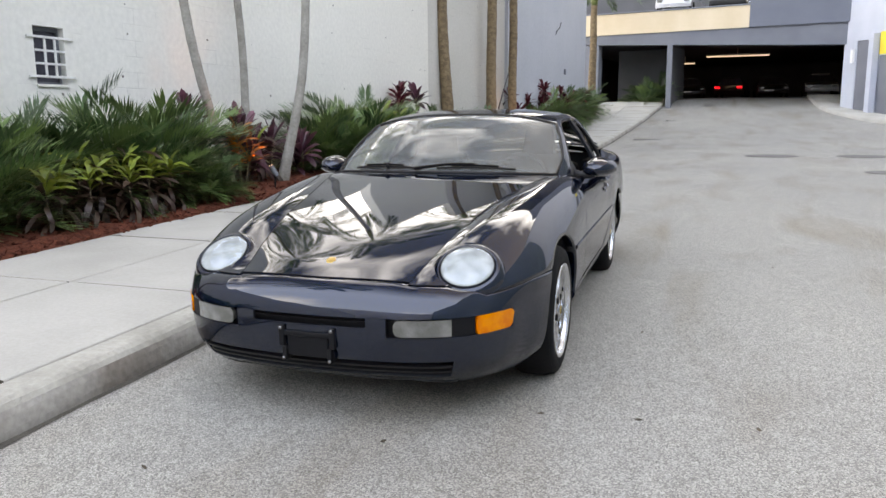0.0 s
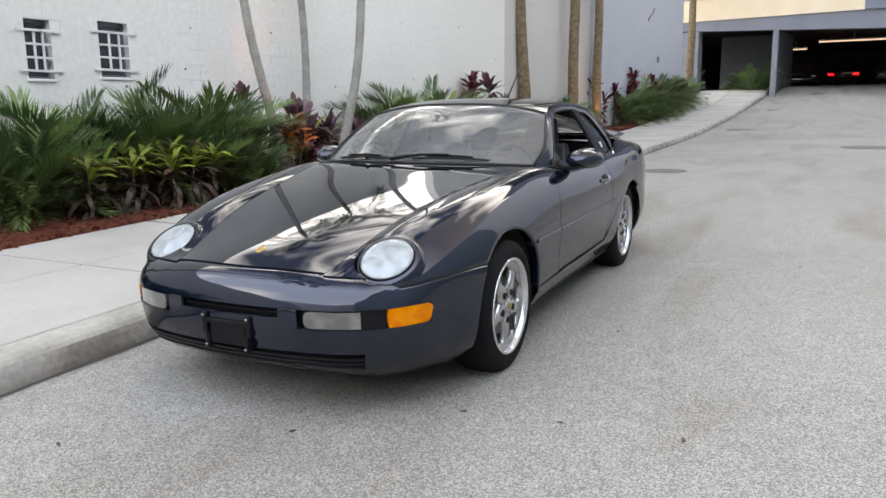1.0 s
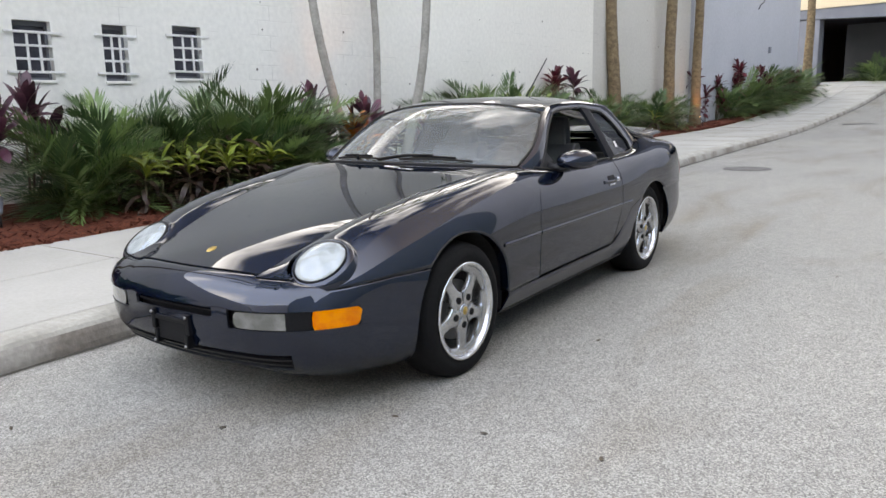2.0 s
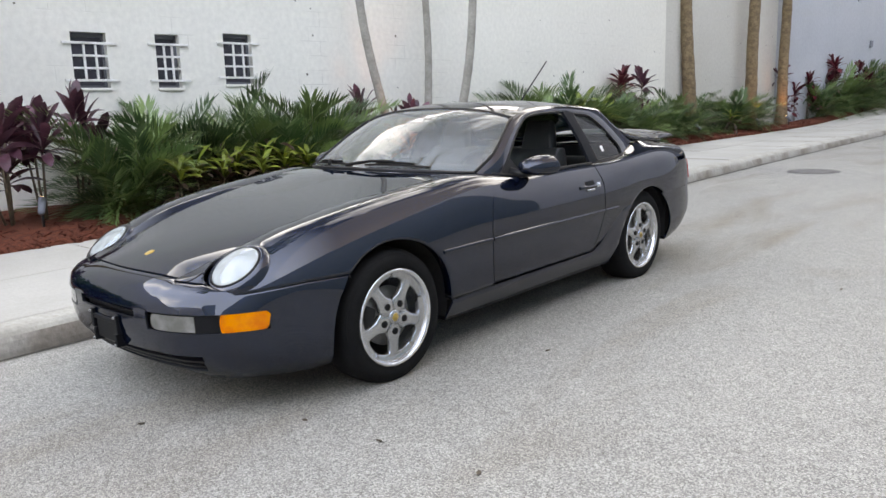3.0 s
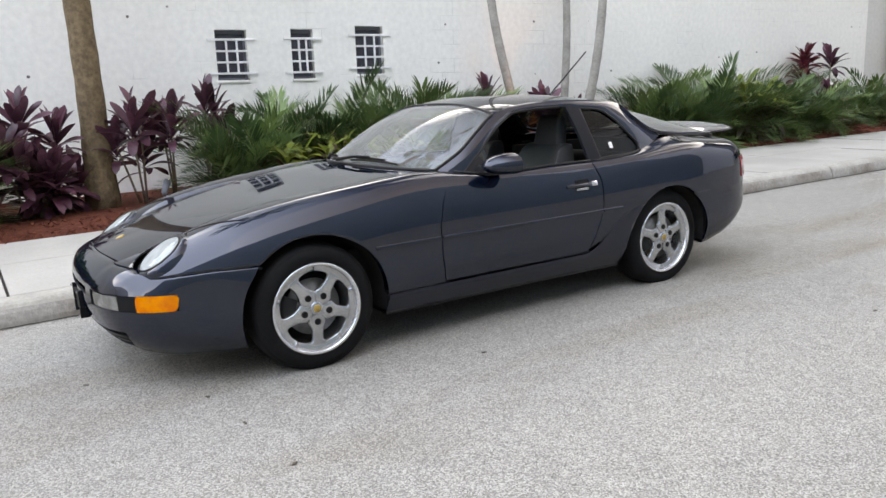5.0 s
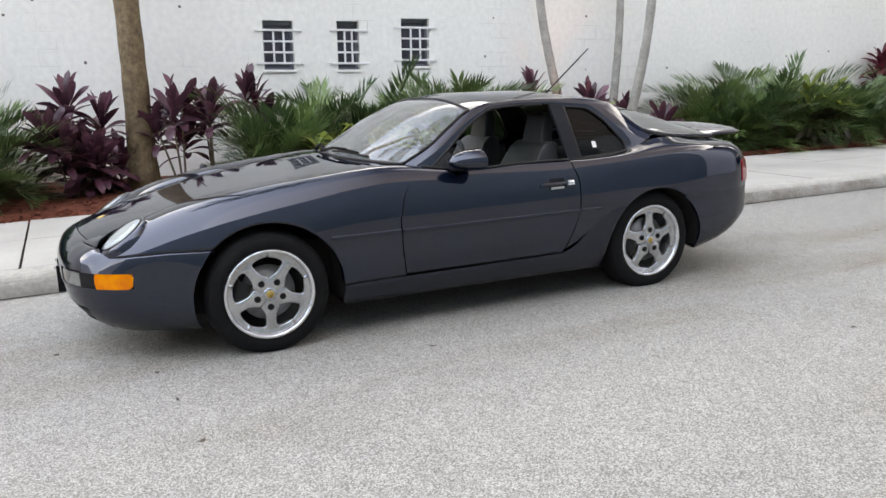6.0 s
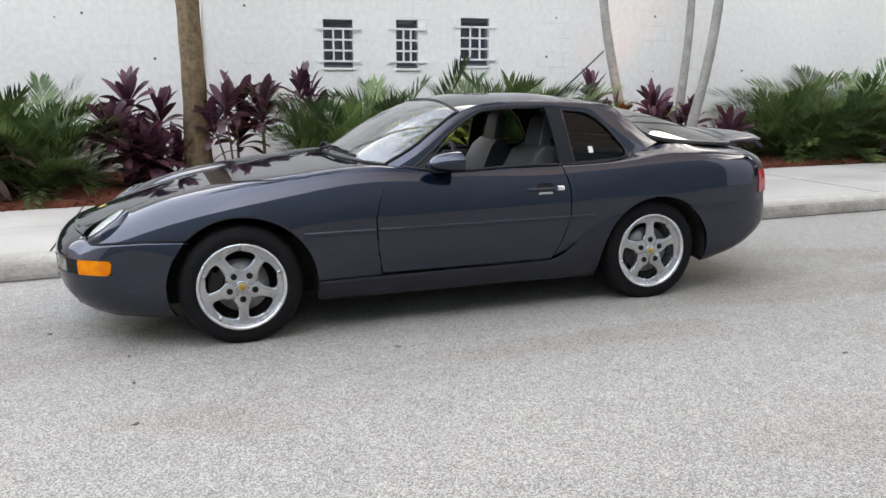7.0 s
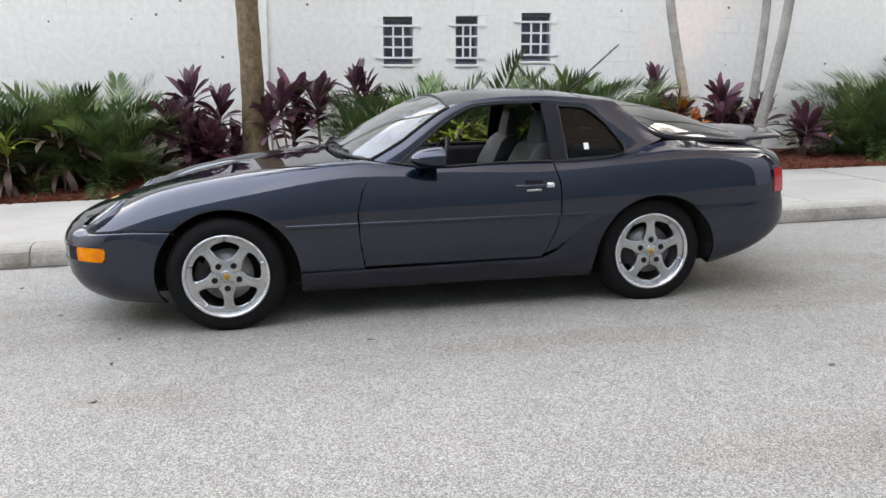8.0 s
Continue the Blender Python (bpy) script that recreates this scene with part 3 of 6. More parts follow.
part("wall_cable", tube([(0.106, 25.9, 4.45), (0.11, 26.1, 4.62), (0.11, 26.5, 4.75), (0.106, 26.75, 5.0)], 0.018, 6), TRIM, wall, "loose black cable on the wall")
part("socket_box", boxes((0.10, 0.16, 27.4, 27.6, 2.98, 3.2)), GREYREND, wall, "small grey socket box", smooth=False, bevel=0.01)


def small_window(a, b, z0, z1, k):
    w = empty(f"window_{k}", WALL @ pose(0, a, z0), "small dark window behind white bars", "window", kind="structure")
    wd, h = b - a, z1 - z0
    part("pane", boxes((-0.13, -0.12, 0.0, wd, 0.0, h)), DARKGLASS, w, smooth=False)
    fr = boxes((-0.12, -0.085, 0.0, 0.03, 0, h), (-0.12, -0.085, wd - 0.03, wd, 0, h), (-0.12, -0.085, 0.03, wd - 0.03, 0, 0.03), (-0.12, -0.085, 0.03, wd - 0.03, h - 0.05, h))
    part("window_frame", fr, GREYREND, w, smooth=False, bevel=0.003)
    lo, hi = 0.085, h - 0.125
    for z in (lo, hi):
        part("bar", boxes((0.012, 0.028, -0.11, wd + 0.11, z - 0.014, z + 0.014)), WHITEPAINT, w, smooth=False, bevel=0.004)
    for f in (1 / 3, 2 / 3):
        z = lo + (hi - lo) * f
        part("bar", boxes((-0.012, 0.006, 0.002, wd - 0.002, z - 0.013, z + 0.013)), WHITEPAINT, w, smooth=False, bevel=0.004)
        part("bar", boxes((-0.008, 0.012, wd * f - 0.013, wd * f + 0.013, lo + 0.015, hi - 0.015)), WHITEPAINT, w, smooth=False, bevel=0.004)
    part("window_sill", boxes((-0.085, 0.022, -0.012, wd + 0.012, -0.035, 0.0)), WALLPAINT, w, smooth=False, bevel=0.006)


for k, d in enumerate(WINDOWS):
    small_window(*d, k + 1)

# garage building across the head of the ramp
ga, gb = Vector((-4.95, 41.9, 0)), Vector((6.33, 40.0, 0))
GYAW = math.degrees(math.atan2(gb.y - ga.y, gb.x - ga.x))
GAR = pose(ga.x, ga.y, 0, 0, 0, GYAW)
GLEN = (gb - ga).length
garage = empty("garage_building", GAR, "concrete parking garage with a dark wide entrance", "parking garage", kind="structure")
bm = boxes((-3.5, GLEN + 1.2, 0, 0.7, 4.95, 5.45))
for v in bm.verts:
    if v.co.z < 5.2:
        v.co.z -= 0.046 * (v.co.x - 0.5)
part("beam", bm, GREYREND, garage, smooth=False, bevel=0.01)
part("pillar", boxes((-1.2, -0.02, 0, 0.7, -0.5, 4.95)), GREYREND, garage, smooth=False, bevel=0.01)
part("pillar", boxes((3.54, 3.80, 0.02, 0.30, 0.8, 4.85)), GREYREND, garage, smooth=False, bevel=0.015)
part("parapet", boxes((-3.5, 7.4, -0.06, 0.2, 5.45, 6.5)), BEIGE, garage, "cream rendered parapet band", smooth=False, bevel=0.01)
part("parapet_cap", boxes((-3.5, 7.42, -0.1, 0.24, 6.5, 6.57)), GREYREND, garage, smooth=False, bevel=0.01)
# upper walls and roof carried up out of view to darken car reflections
part("upper_wall", boxes((7.41, GLEN + 4, -0.1, 0.3, 5.45, 26.0)), UPPERGREY, garage, "grey upper wall panels", smooth=False, bevel=0.01)
part("upper_wall", boxes((-3.5, 7.3, 9.0, 9.4, 5.5, 26.0)), SHADEWALL, garage, smooth=False)
part("deck", boxes((-3.5, GLEN + 4, 0.7, 26, 5.2, 5.45)), SHADEWALL, garage, smooth=False)
part("deck_ramp", boxes((-3.5, 7.3, 0.3, 9.0, 6.25, 6.40)), SHADEWALL, garage, smooth=False)
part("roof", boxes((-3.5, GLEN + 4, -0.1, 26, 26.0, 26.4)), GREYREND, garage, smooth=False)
part("back_wall", boxes((-3.5, GLEN + 4, 25.7, 26, -1, 5.3)), SHADEWALL, garage, smooth=False)
part("side_wall", boxes((-3.5, -3.2, 0.7, 25.7, -1, 5.3)), SHADEWALL, garage, smooth=False)
part("side_wall", boxes((GLEN + 3.7, GLEN + 4, 0.7, 25.7, -1, 5.3)), SHADEWALL, garage, smooth=False)
part("screen_wall", boxes((0.0, 3.58, 4.2, 4.4, -0.5, 4.95)), SHADEWALL, garage, "recess wall in shade-dark colour", smooth=False)
part("screen_wall", boxes((3.58, 3.66, 0.30, 4.4, 0.5, 4.85)), SHADEWALL, garage, smooth=False)
# floor coloured dark from where the indoor shade begins
garage_floor = part("garage_floor", grid([[(lambda w: (w.x, w.y, rise(w.x, w.y) + 0.015))(GAR @ Vector((x, y, 0))) for x in spread(3.9, GLEN + 3.6, 1.2)] for y in spread(3.4, 25.6, 1.4)]), SHADEWALL, label="concrete garage floor in shade-dark colour", category="floor", kind="structure")
lamp_mat = material("tube lamp", (0.9, 0.9, 0.85), 0.4, emit=(1.0, 0.95, 0.85), glow=0.7)


spot_mat = material("bright lamp", (0.9, 0.9, 0.85), 0.4, emit=(1.0, 0.93, 0.82), glow=10.0)


def tube_lamp(x, y, z, length, yaw, glass=lamp_mat, label="long white tube light under the garage deck"):
    t = empty("ceiling_light", GAR @ pose(x, y, z, 0, 0, yaw), label, "ceiling light", "garage lights")
    part("housing", boxes((-length / 2, length / 2, -0.09, 0.09, 0.03, 0.12)), WHITEPAINT, t, smooth=False, bevel=0.01)
    part("tube", boxes((-length / 2 + 0.03, length / 2 - 0.03, -0.06, 0.06, -0.04, 0.03)), glass, t, smooth=False, bevel=0.01)
    part("stem", boxes((-0.02, 0.02, -0.02, 0.02, 0.12, 5.2 - z)), WHITEPAINT, t, smooth=False)


tube_lamp(5.9, 9.2, 4.78, 3.6, 8)
tube_lamp(2.1, 13.6, 4.72, 1.3, 8)
tube_lamp(6.96, 3.8, 4.98, 0.26, 5, spot_mat, "small bright lamp under the garage deck")

# grey service building beside the ramp
service = empty("service_building", pose(6.5, 40.1, 0, 0, 0, -65), "pale grey service building with metal doors", "building", kind="structure")
# height above the view is added to darken the quarter window's reflection
part("wall", boxes((0, 34, -0.0, 0.3, -1, 21.0)), PALEGREY, service, smooth=False)
part("roof", boxes((0, 34, 0.0, 6.0, 21.0, 21.2)), GREYREND, service, smooth=False)
part("door", boxes((1.02, 1.78, -0.05, -0.003, 1.3, 4.5)), GREYREND, service, "grey steel door", smooth=False, bevel=0.01)
part("door_frame", boxes((0.94, 1.02, -0.08, -0.003, 1.3, 4.6), (1.78, 1.86, -0.08, -0.003, 1.3, 4.6), (1.02, 1.78, -0.08, -0.003, 4.5, 4.6)), PALEGREY, service, smooth=False)
part("door", boxes((2.5, 3.5, -0.05, -0.003, 1.1, 3.75)), GREYREND, service, "grey steel door", smooth=False, bevel=0.01)
part("post", boxes((2.15, 2.45, -0.35, -0.05, 0.8, 4.7)), PALEGREY, service, smooth=False, bevel=0.01)
part("notice", boxes((2.5, 3.4, -0.075, -0.004, 3.8, 4.75)), material("yellow notice", (0.75, 0.55, 0.05), 0.5, grain=0.05), service, "yellow notice plate", smooth=False)
part("meter_box", boxes((0.6, 0.78, -0.10, -0.003, 3.55, 4.15)), WHITEPAINT, service, "small white wall box", smooth=False, bevel=0.01)

# kerbed island along the service building
edge_line = smooth_curve([(5.58, 44.2), (5.62, 42.0), (5.68, 40.0), (5.88, 38.3), (6.25, 37.0), (6.65, 35.5), (7.3, 34.0), (8.6, 32.5)], 30)
bm = grid([[(x, y, rise(x, y) - 0.1), (x + 0.03, y + 0.02, rise(x, y) + 0.12), (x + 0.09, y + 0.06, rise(x, y) + 0.15), (x + 3.5, y + 1.2, rise(x, y) + 0.17)] for x, y in edge_line])
orient(bm, lambda c: (0, 0, 1))
part("pavement_east", bm, CONCRETE, label="pale concrete pavement beside the service building", category="pavement", kind="structure")

# unseen walls added behind the camera to close the street and shape reflections
part("wall_east", boxes((14.0, 14.4, -34, 37, -1, 19.0)), STREETGREY, label="unseen blue-grey wall added across the street to tone reflections", category="wall", kind="structure", smooth=False)
part("wall_south", boxes((-22, 14.4, -34.4, -34, -1, 14)), PALEGREY, label="unseen pale wall added to close the street", category="wall", kind="structure", smooth=False)


# ---------- the car: a low two-door coupe, nose towards -y, built about its front axle ----------
car = empty("car", pose(-1.709, 3.2, 0.0, 0.86, 0, -0.79), "dark slate metallic two-door coupe parked at the kerb", "car")

# half sections of the flank, from the upper edge (bonnet seam, belt, hatch edge) to the sill: place along the car, then x, z pairs
SECTIONS = [
    (-0.82, 0.350, 0.588, 0.39, 0.578, 0.43, 0.566, 0.47, 0.556, 0.50, 0.542, 0.515, 0.45, 0.50, 0.305),
    (-0.74, 0.362, 0.606, 0.42, 0.603, 0.49, 0.590, 0.545, 0.573, 0.582, 0.548, 0.60, 0.45, 0.59, 0.305),
    (-0.66, 0.375, 0.634, 0.44, 0.640, 0.53, 0.630, 0.605, 0.603, 0.655, 0.562, 0.68, 0.45, 0.67, 0.305),
    (-0.55, 0.395, 0.672, 0.465, 0.687, 0.55, 0.684, 0.635, 0.656, 0.708, 0.595, 0.74, 0.46, 0.725, 0.305),
    (-0.40, 0.42, 0.720, 0.48, 0.740, 0.56, 0.744, 0.655, 0.720, 0.748, 0.640, 0.787, 0.49, 0.77, 0.305),
    (-0.20, 0.455, 0.769, 0.51, 0.788, 0.58, 0.793, 0.68, 0.772, 0.775, 0.684, 0.818, 0.52, 0.805, 0.305),
    (0.0, 0.485, 0.806, 0.54, 0.822, 0.61, 0.826, 0.70, 0.806, 0.792, 0.715, 0.832, 0.55, 0.82, 0.305),
    (0.35, 0.56, 0.855, 0.61, 0.864, 0.665, 0.864, 0.735, 0.842, 0.808, 0.75, 0.840, 0.56, 0.825, 0.305),
    (0.65, 0.635, 0.884, 0.675, 0.888, 0.712, 0.882, 0.755, 0.860, 0.814, 0.77, 0.843, 0.56, 0.82, 0.305),
    (0.85, 0.700, 0.876, 0.720, 0.874, 0.742, 0.868, 0.772, 0.848, 0.820, 0.765, 0.846, 0.56, 0.82, 0.305),
    (1.0, 0.752, 0.852, 0.762, 0.850, 0.774, 0.844, 0.790, 0.827, 0.825, 0.755, 0.848, 0.56, 0.82, 0.305),
    (1.4, 0.768, 0.848, 0.777, 0.846, 0.787, 0.840, 0.799, 0.824, 0.832, 0.752, 0.853, 0.56, 0.823, 0.305),
    (1.8, 0.770, 0.850, 0.780, 0.847, 0.791, 0.840, 0.804, 0.824, 0.840, 0.750, 0.858, 0.56, 0.828, 0.305),
    (2.2, 0.758, 0.872, 0.778, 0.868, 0.800, 0.860, 0.824, 0.838, 0.853, 0.758, 0.866, 0.56, 0.84, 0.305),
    (2.5, 0.715, 0.938, 0.752, 0.912, 0.792, 0.887, 0.828, 0.851, 0.855, 0.765, 0.868, 0.57, 0.845, 0.305),
    (2.8, 0.678, 0.918, 0.727, 0.907, 0.776, 0.890, 0.815, 0.854, 0.843, 0.765, 0.853, 0.57, 0.83, 0.305),
    (3.0, 0.645, 0.901, 0.697, 0.892, 0.746, 0.876, 0.786, 0.843, 0.814, 0.756, 0.824, 0.57, 0.80, 0.305),
    (3.15, 0.60, 0.886, 0.652, 0.879, 0.700, 0.864, 0.740, 0.833, 0.772, 0.748, 0.784, 0.57, 0.76, 0.305),
    (3.25, 0.54, 0.862, 0.592, 0.856, 0.640, 0.842, 0.680, 0.812, 0.716, 0.735, 0.728, 0.57, 0.70, 0.305),
]
STATIONS = np.array(SECTIONS)
STATIONS[:, 1::2] *= np.interp(STATIONS[:, 0], [-0.82, -0.4, 0.0, 0.9, 1.8, 2.5, 3.3], [1.07, 1.052, 1.034, 1.017, 1.004, 0.996, 1.03])[:, None]
NV = 121
_cache = {}


def section(s):
    """The flank's half section at s: NV points (x, z), evenly spread from the upper edge to the sill."""
    key = round(s, 4)
    if key not in _cache:
        c = np.array([float(fair(STATIONS[:, 0], STATIONS[:, k], s)) for k in range(1, 15)]).reshape(7, 2)
        d = np.concatenate([[0], np.cumsum(np.linalg.norm(np.diff(c, axis=0), axis=1))])
        t = np.linspace(0, d[-1], 400)
        p = np.stack([fair(d, c[:, 0], t), fair(d, c[:, 1], t)], 1)
        a = np.concatenate([[0], np.cumsum(np.linalg.norm(np.diff(p, axis=0), axis=1))])
        u = np.linspace(0, a[-1], NV)
        _cache[key] = np.stack([np.interp(u, a, p[:, 0]), np.interp(u, a, p[:, 1])], 1)
    return _cache[key]


def flank(s, v):
    p = section(s)
    k = min(max(v, 0.0), 1.0) * (NV - 1)
    i = min(int(k), NV - 2)
    q = p[i] + (p[i + 1] - p[i]) * (k - i)
    return Vector((q[0], s, q[1]))


def v_at(s, z):
    """Where on the section, below its crest, the flank is at height z."""
    p = section(s)
    top = int(np.argmax(p[:, 1]))
    zz = p[top:, 1][::-1]
    return float(np.interp(z, zz, np.linspace(1, top / (NV - 1), len(zz))))


def flank_x(s, z):
    return flank(s, v_at(s, z)).x


def door_front(z):
    return float(np.interp(z, [0.30, 0.335, 0.46, 0.615, 0.734, 0.80, 0.856, 0.90], [0.730, 0.726, 0.707, 0.699, 0.728, 0.762, 0.82, 0.875]))


def door_rear(z):
    return float(hermite([0.30, 0.333, 0.434, 0.593, 0.72, 0.827, 0.90], [1.70, 1.731, 1.784, 1.829, 1.827, 1.805, 1.80], [z])[0])


def front_arch(s):
    return 0.313 + 0.354 * math.sqrt(max(0.0, 1 - ((s - 0.008) / 0.375) ** 2))


def rear_arch(s):
    return 0.313 + 0.334 * math.sqrt(max(0.0, 1 - ((s - 2.412) / 0.358) ** 2))


def seam_z(s):
    """The line where the front bumper cover ends on the wing."""
    return float(np.interp(s, [-0.80, -0.70, -0.60, -0.45, -0.2], [0.545, 0.548, 0.558, 0.568, 0.566]))


def mirrored(rows, side):
    return [[(p[0] * side, p[1], p[2]) for p in r] for r in rows]


def panel(name, rows, side, mat, parent, label="", thick=0.008, keep=None):
    bm = grid(mirrored(rows, side), keep)
    orient(bm, lambda c: (c.x, 0.0 if abs(c.y - 1.2) < 1.6 else (c.y - 1.2) * 0.2, 0.35))
    return part(name, bm, mat, parent, label, thick=thick)


GAP = 0.0035
SIDES = (1, -1)

# headlight seats: centre on the wing and its outward way
def lamp_seat():
    s0, x0 = -0.635, 0.566
    v = min(range(6, 90), key=lambda k: abs(flank(s0, k / 120).x - x0)) / 120
    c = flank(s0, v)
    a, b = flank(s0 - 0.06, v) - flank(s0 + 0.08, v), flank(s0, v + 0.09) - flank(s0, v - 0.09)
    n = a.cross(b).normalized()
    n = n if n.z > 0 else -n
    n = (Vector((n.x * 0.4, n.y, n.z)) + Vector((0.05, -0.66, 0.75)) * 0.9).normalized()
    return c - n * 0.009, n


LAMP_C, LAMP_N = lamp_seat()


def off_lamp(i, j):
    """Leave the wing open where the headlight sits."""
    return (i, j) not in HOLE


# front wings
arch_s = [0.008 - 0.375 * math.cos(math.pi * k / 40) for k in range(41)]
wing_s = [-0.80 + 0.54 * k / 26 for k in range(27)] + [s for s in arch_s if -0.255 < s < 0.3829] + [0.384 + 0.316 * k / 14 for k in range(15)]


def wing_rows():
    rows = []
    for s in wing_s:
        low = seam_z(s) if s <= -0.258 else (max(front_arch(s), 0.312) if s < 0.3835 else 0.312)
        row = []
        n = 34
        for j in range(n + 1):
            q = min(s, 0.7)
            first = s + 0.10 * (j / n) ** 1.4 * max(0.0, (-0.55 - s) / 0.25) if s < -0.55 else s
            vb = v_at(first, low if s > -0.55 else seam_z(first))
            v = vb * j / n
            p = flank(first, v)
            if first > 0.37:
                s2 = 0.37 + (first - 0.37) * (door_front(p.z) - GAP - 0.37) / (0.70 - 0.37)
                p = flank(s2, v_at(s2, low) * j / n)
            row.append(p)
        e = row[-1]
        row.append(Vector((e.x - 0.012, e.y, e.z - 0.002)))
        row.append(Vector((e.x - 0.05, e.y, e.z + 0.004)))
        rows.append(row)
    return rows


WING = wing_rows()


def lamp_ring(p):
    """How far p lies from the headlight's axis, and its way out from it."""
    d = p - LAMP_C
    flat = d - LAMP_N * d.dot(LAMP_N)
    return (flat.length if d.length < 0.2 else 9.0), flat


SEAT = 0.131
HOLE = {(i, j) for i in range(len(WING) - 1) for j in range(len(WING[0]) - 1) if lamp_ring((WING[i][j] + WING[i + 1][j + 1]) / 2)[0] < SEAT - 0.005}
for row in WING:
    for j, p in enumerate(row):
        r, flat = lamp_ring(p)
        if 0.09 < r < SEAT + 0.004:
            row[j] = p + flat * (SEAT / r - 1)
for side in SIDES:
    panel("front_wing", WING, side, PAINT, car, keep=off_lamp)

# doors
rows = []
for i in range(45):
    u = i / 44
    row = []
    for j in range(29):
        s = 0.75 + u * 1.06
        for _ in range(4):
            p = flank(s, v_at(s, 0.325) * j / 28)
            s = (door_front(p.z) + GAP) + u * (door_rear(p.z) - door_front(p.z) - 2 * GAP)
        p = flank(s, v_at(s, 0.325) * j / 28)
        row.append(p)
    rows.append(row)
DOOR = rows
doors = {}
for side in SIDES:
    doors[side] = panel("door", DOOR, side, PAINT, car, "dark metallic door with its window lowered")


# sills, which sweep up into the rear arch
def sill_top(s):
    return float(hermite([0.3, 1.70, 1.80, 1.876, 2.008, 2.12, 2.2], [0.306, 0.310, 0.345, 0.409, 0.516, 0.552, 0.56], [s])[0])


rows = []
for i in range(61):
    s = 0.386 + (2.156 - 0.386) * i / 60
    zt = sill_top(s)
    zb = 0.203 - 0.014 * (s - 0.345)
    if s > 2.056:
        zb = min(max(zb, rear_arch(s)), zt - 0.001)
    row = []
    for j in range(9):
        z = zt + (zb - zt) * j / 8
        z_in = max(z, 0.305)
        x = flank_x(s, z_in) + 0.0025 - (0.0 if z > 0.295 else (0.295 - z) * 0.6)
        if j == 0:
            x -= 0.003
        row.append(Vector((x, s, z)))
    row.append(Vector((row[-1].x - 0.09, s, row[-1].z - 0.004)))
    rows.append(row)
for side in SIDES:
    panel("sill", rows, side, SPOILERPAINT, car)

# rear quarter panels
quarter_s = [1.80 + 0.255 * k / 14 for k in range(15)] + [2.412 - 0.358 * math.cos(math.pi * k / 36) for k in range(1, 36)] + [2.7705 + (3.25 - 2.7705) * k / 22 for k in range(23)]


def quarter_rows():
    rows = []
    for s in quarter_s:
        if s <= 2.056:
            low = sill_top(s) - 0.004
        elif s < 2.77:
            low = max(rear_arch(s), sill_top(s) - 0.004 if s < 2.14 else 0.0, 0.578 if s > 2.55 else 0.0)
        else:
            low = 0.578
        row = []
        n = 32
        for j in range(n + 1):
            v = v_at(s, low) * j / n
            p = flank(s, v)
            if s < 2.0:
                s2 = (door_rear(p.z) + GAP) + (s - 1.80) / 0.2 * (2.0 - door_rear(p.z) - GAP)
                p = flank(s2, v_at(s2, low if s > 1.9 else max(low, sill_top(s2) - 0.004)) * j / n)
            row.append(p)
        e = row[-1]
        lip = 1.0 if 2.05 < s < 2.77 else 0.05
        row.append(Vector((e.x - 0.012 * lip, e.y, e.z - 0.001)))
        row.append(Vector((e.x - 0.05 * lip, e.y, e.z + 0.004 * lip)))
        rows.append(row)
    return rows


QUARTER = quarter_rows()
for side in SIDES:
    panel("rear_quarter", QUARTER, side, [PAINT], car)

# bonnet
bonnet_c = ([-0.83, -0.74, -0.6, -0.4, -0.2, 0.0, 0.3, 0.5, 0.6], [0.604, 0.637, 0.678, 0.727, 0.770, 0.808, 0.858, 0.890, 0.902])


def bonnet_point(u, w):
    """u: 0 at the leading edge, 1 at the windscreen; w: 0 on the centre line, 1 at the wing."""
    s = -0.80 + u * 1.52
    for _ in range(4):
        t = flank(s, 0.0)
        x = (t.x - GAP) * w
        lead = -0.822 + 0.30 * x * x
        rear = 0.575 + 0.30 * x * x
        s = lead + u * (rear - lead)
    t = flank(s, 0.0)
    x = (t.x - GAP) * w
    zc = float(fair(bonnet_c[0], bonnet_c[1], s))
    return Vector((x, s, zc + (t.z - 0.001 - zc) * (x / t.x) ** 2.2))


rows = [[bonnet_point(i / 40, 1 - j / 20) for j in range(21)] + [Vector((-q.x, q.y, q.z)) for q in (bonnet_point(i / 40, (j + 1) / 20) for j in range(20))] for i in range(41)]
bm = grid(rows)
orient(bm, lambda c: (0, 0, 1))
bonnet = part("bonnet", bm, PAINT, car, thick=0.008)

# front bumper cover: a profile swept round the nose
PLAN = [(0.0, -0.935), (0.15, -0.931), (0.30, -0.917), (0.43, -0.894), (0.535, -0.855), (0.628, -0.790), (0.698, -0.708), (0.752, -0.611), (0.797, -0.48), (0.826, -0.35), (0.848, -0.22)]
PL = smooth_curve(PLAN, 400)


def plan_at(x):
    """Place and outward way of the nose's outline at x."""
    i = int(np.clip(np.searchsorted(PL[:, 0], x), 1, 398))
    f = (x - PL[i - 1, 0]) / max(1e-6, PL[i, 0] - PL[i - 1, 0])
    p = PL[i - 1] + (PL[i] - PL[i - 1]) * f
    t = PL[min(i + 6, 399)] - PL[max(i - 6, 0)]
    t = t / np.linalg.norm(t)
    return Vector((p[0], p[1])), Vector((t[1], -t[0]))


lead = [bonnet_point(0.0, k / 12) for k in range(13)]
edge = [p for p in WING[0][3:-2]] + [r[-3] for r in WING[1:27]]
TOPLINE = np.array([tuple(p) for p in lead + edge])
TOPLINE = TOPLINE[np.concatenate([[True], np.diff(np.maximum.accumulate(TOPLINE[:, 0])) > 1e-5])]
XEND = TOPLINE[-1, 0]
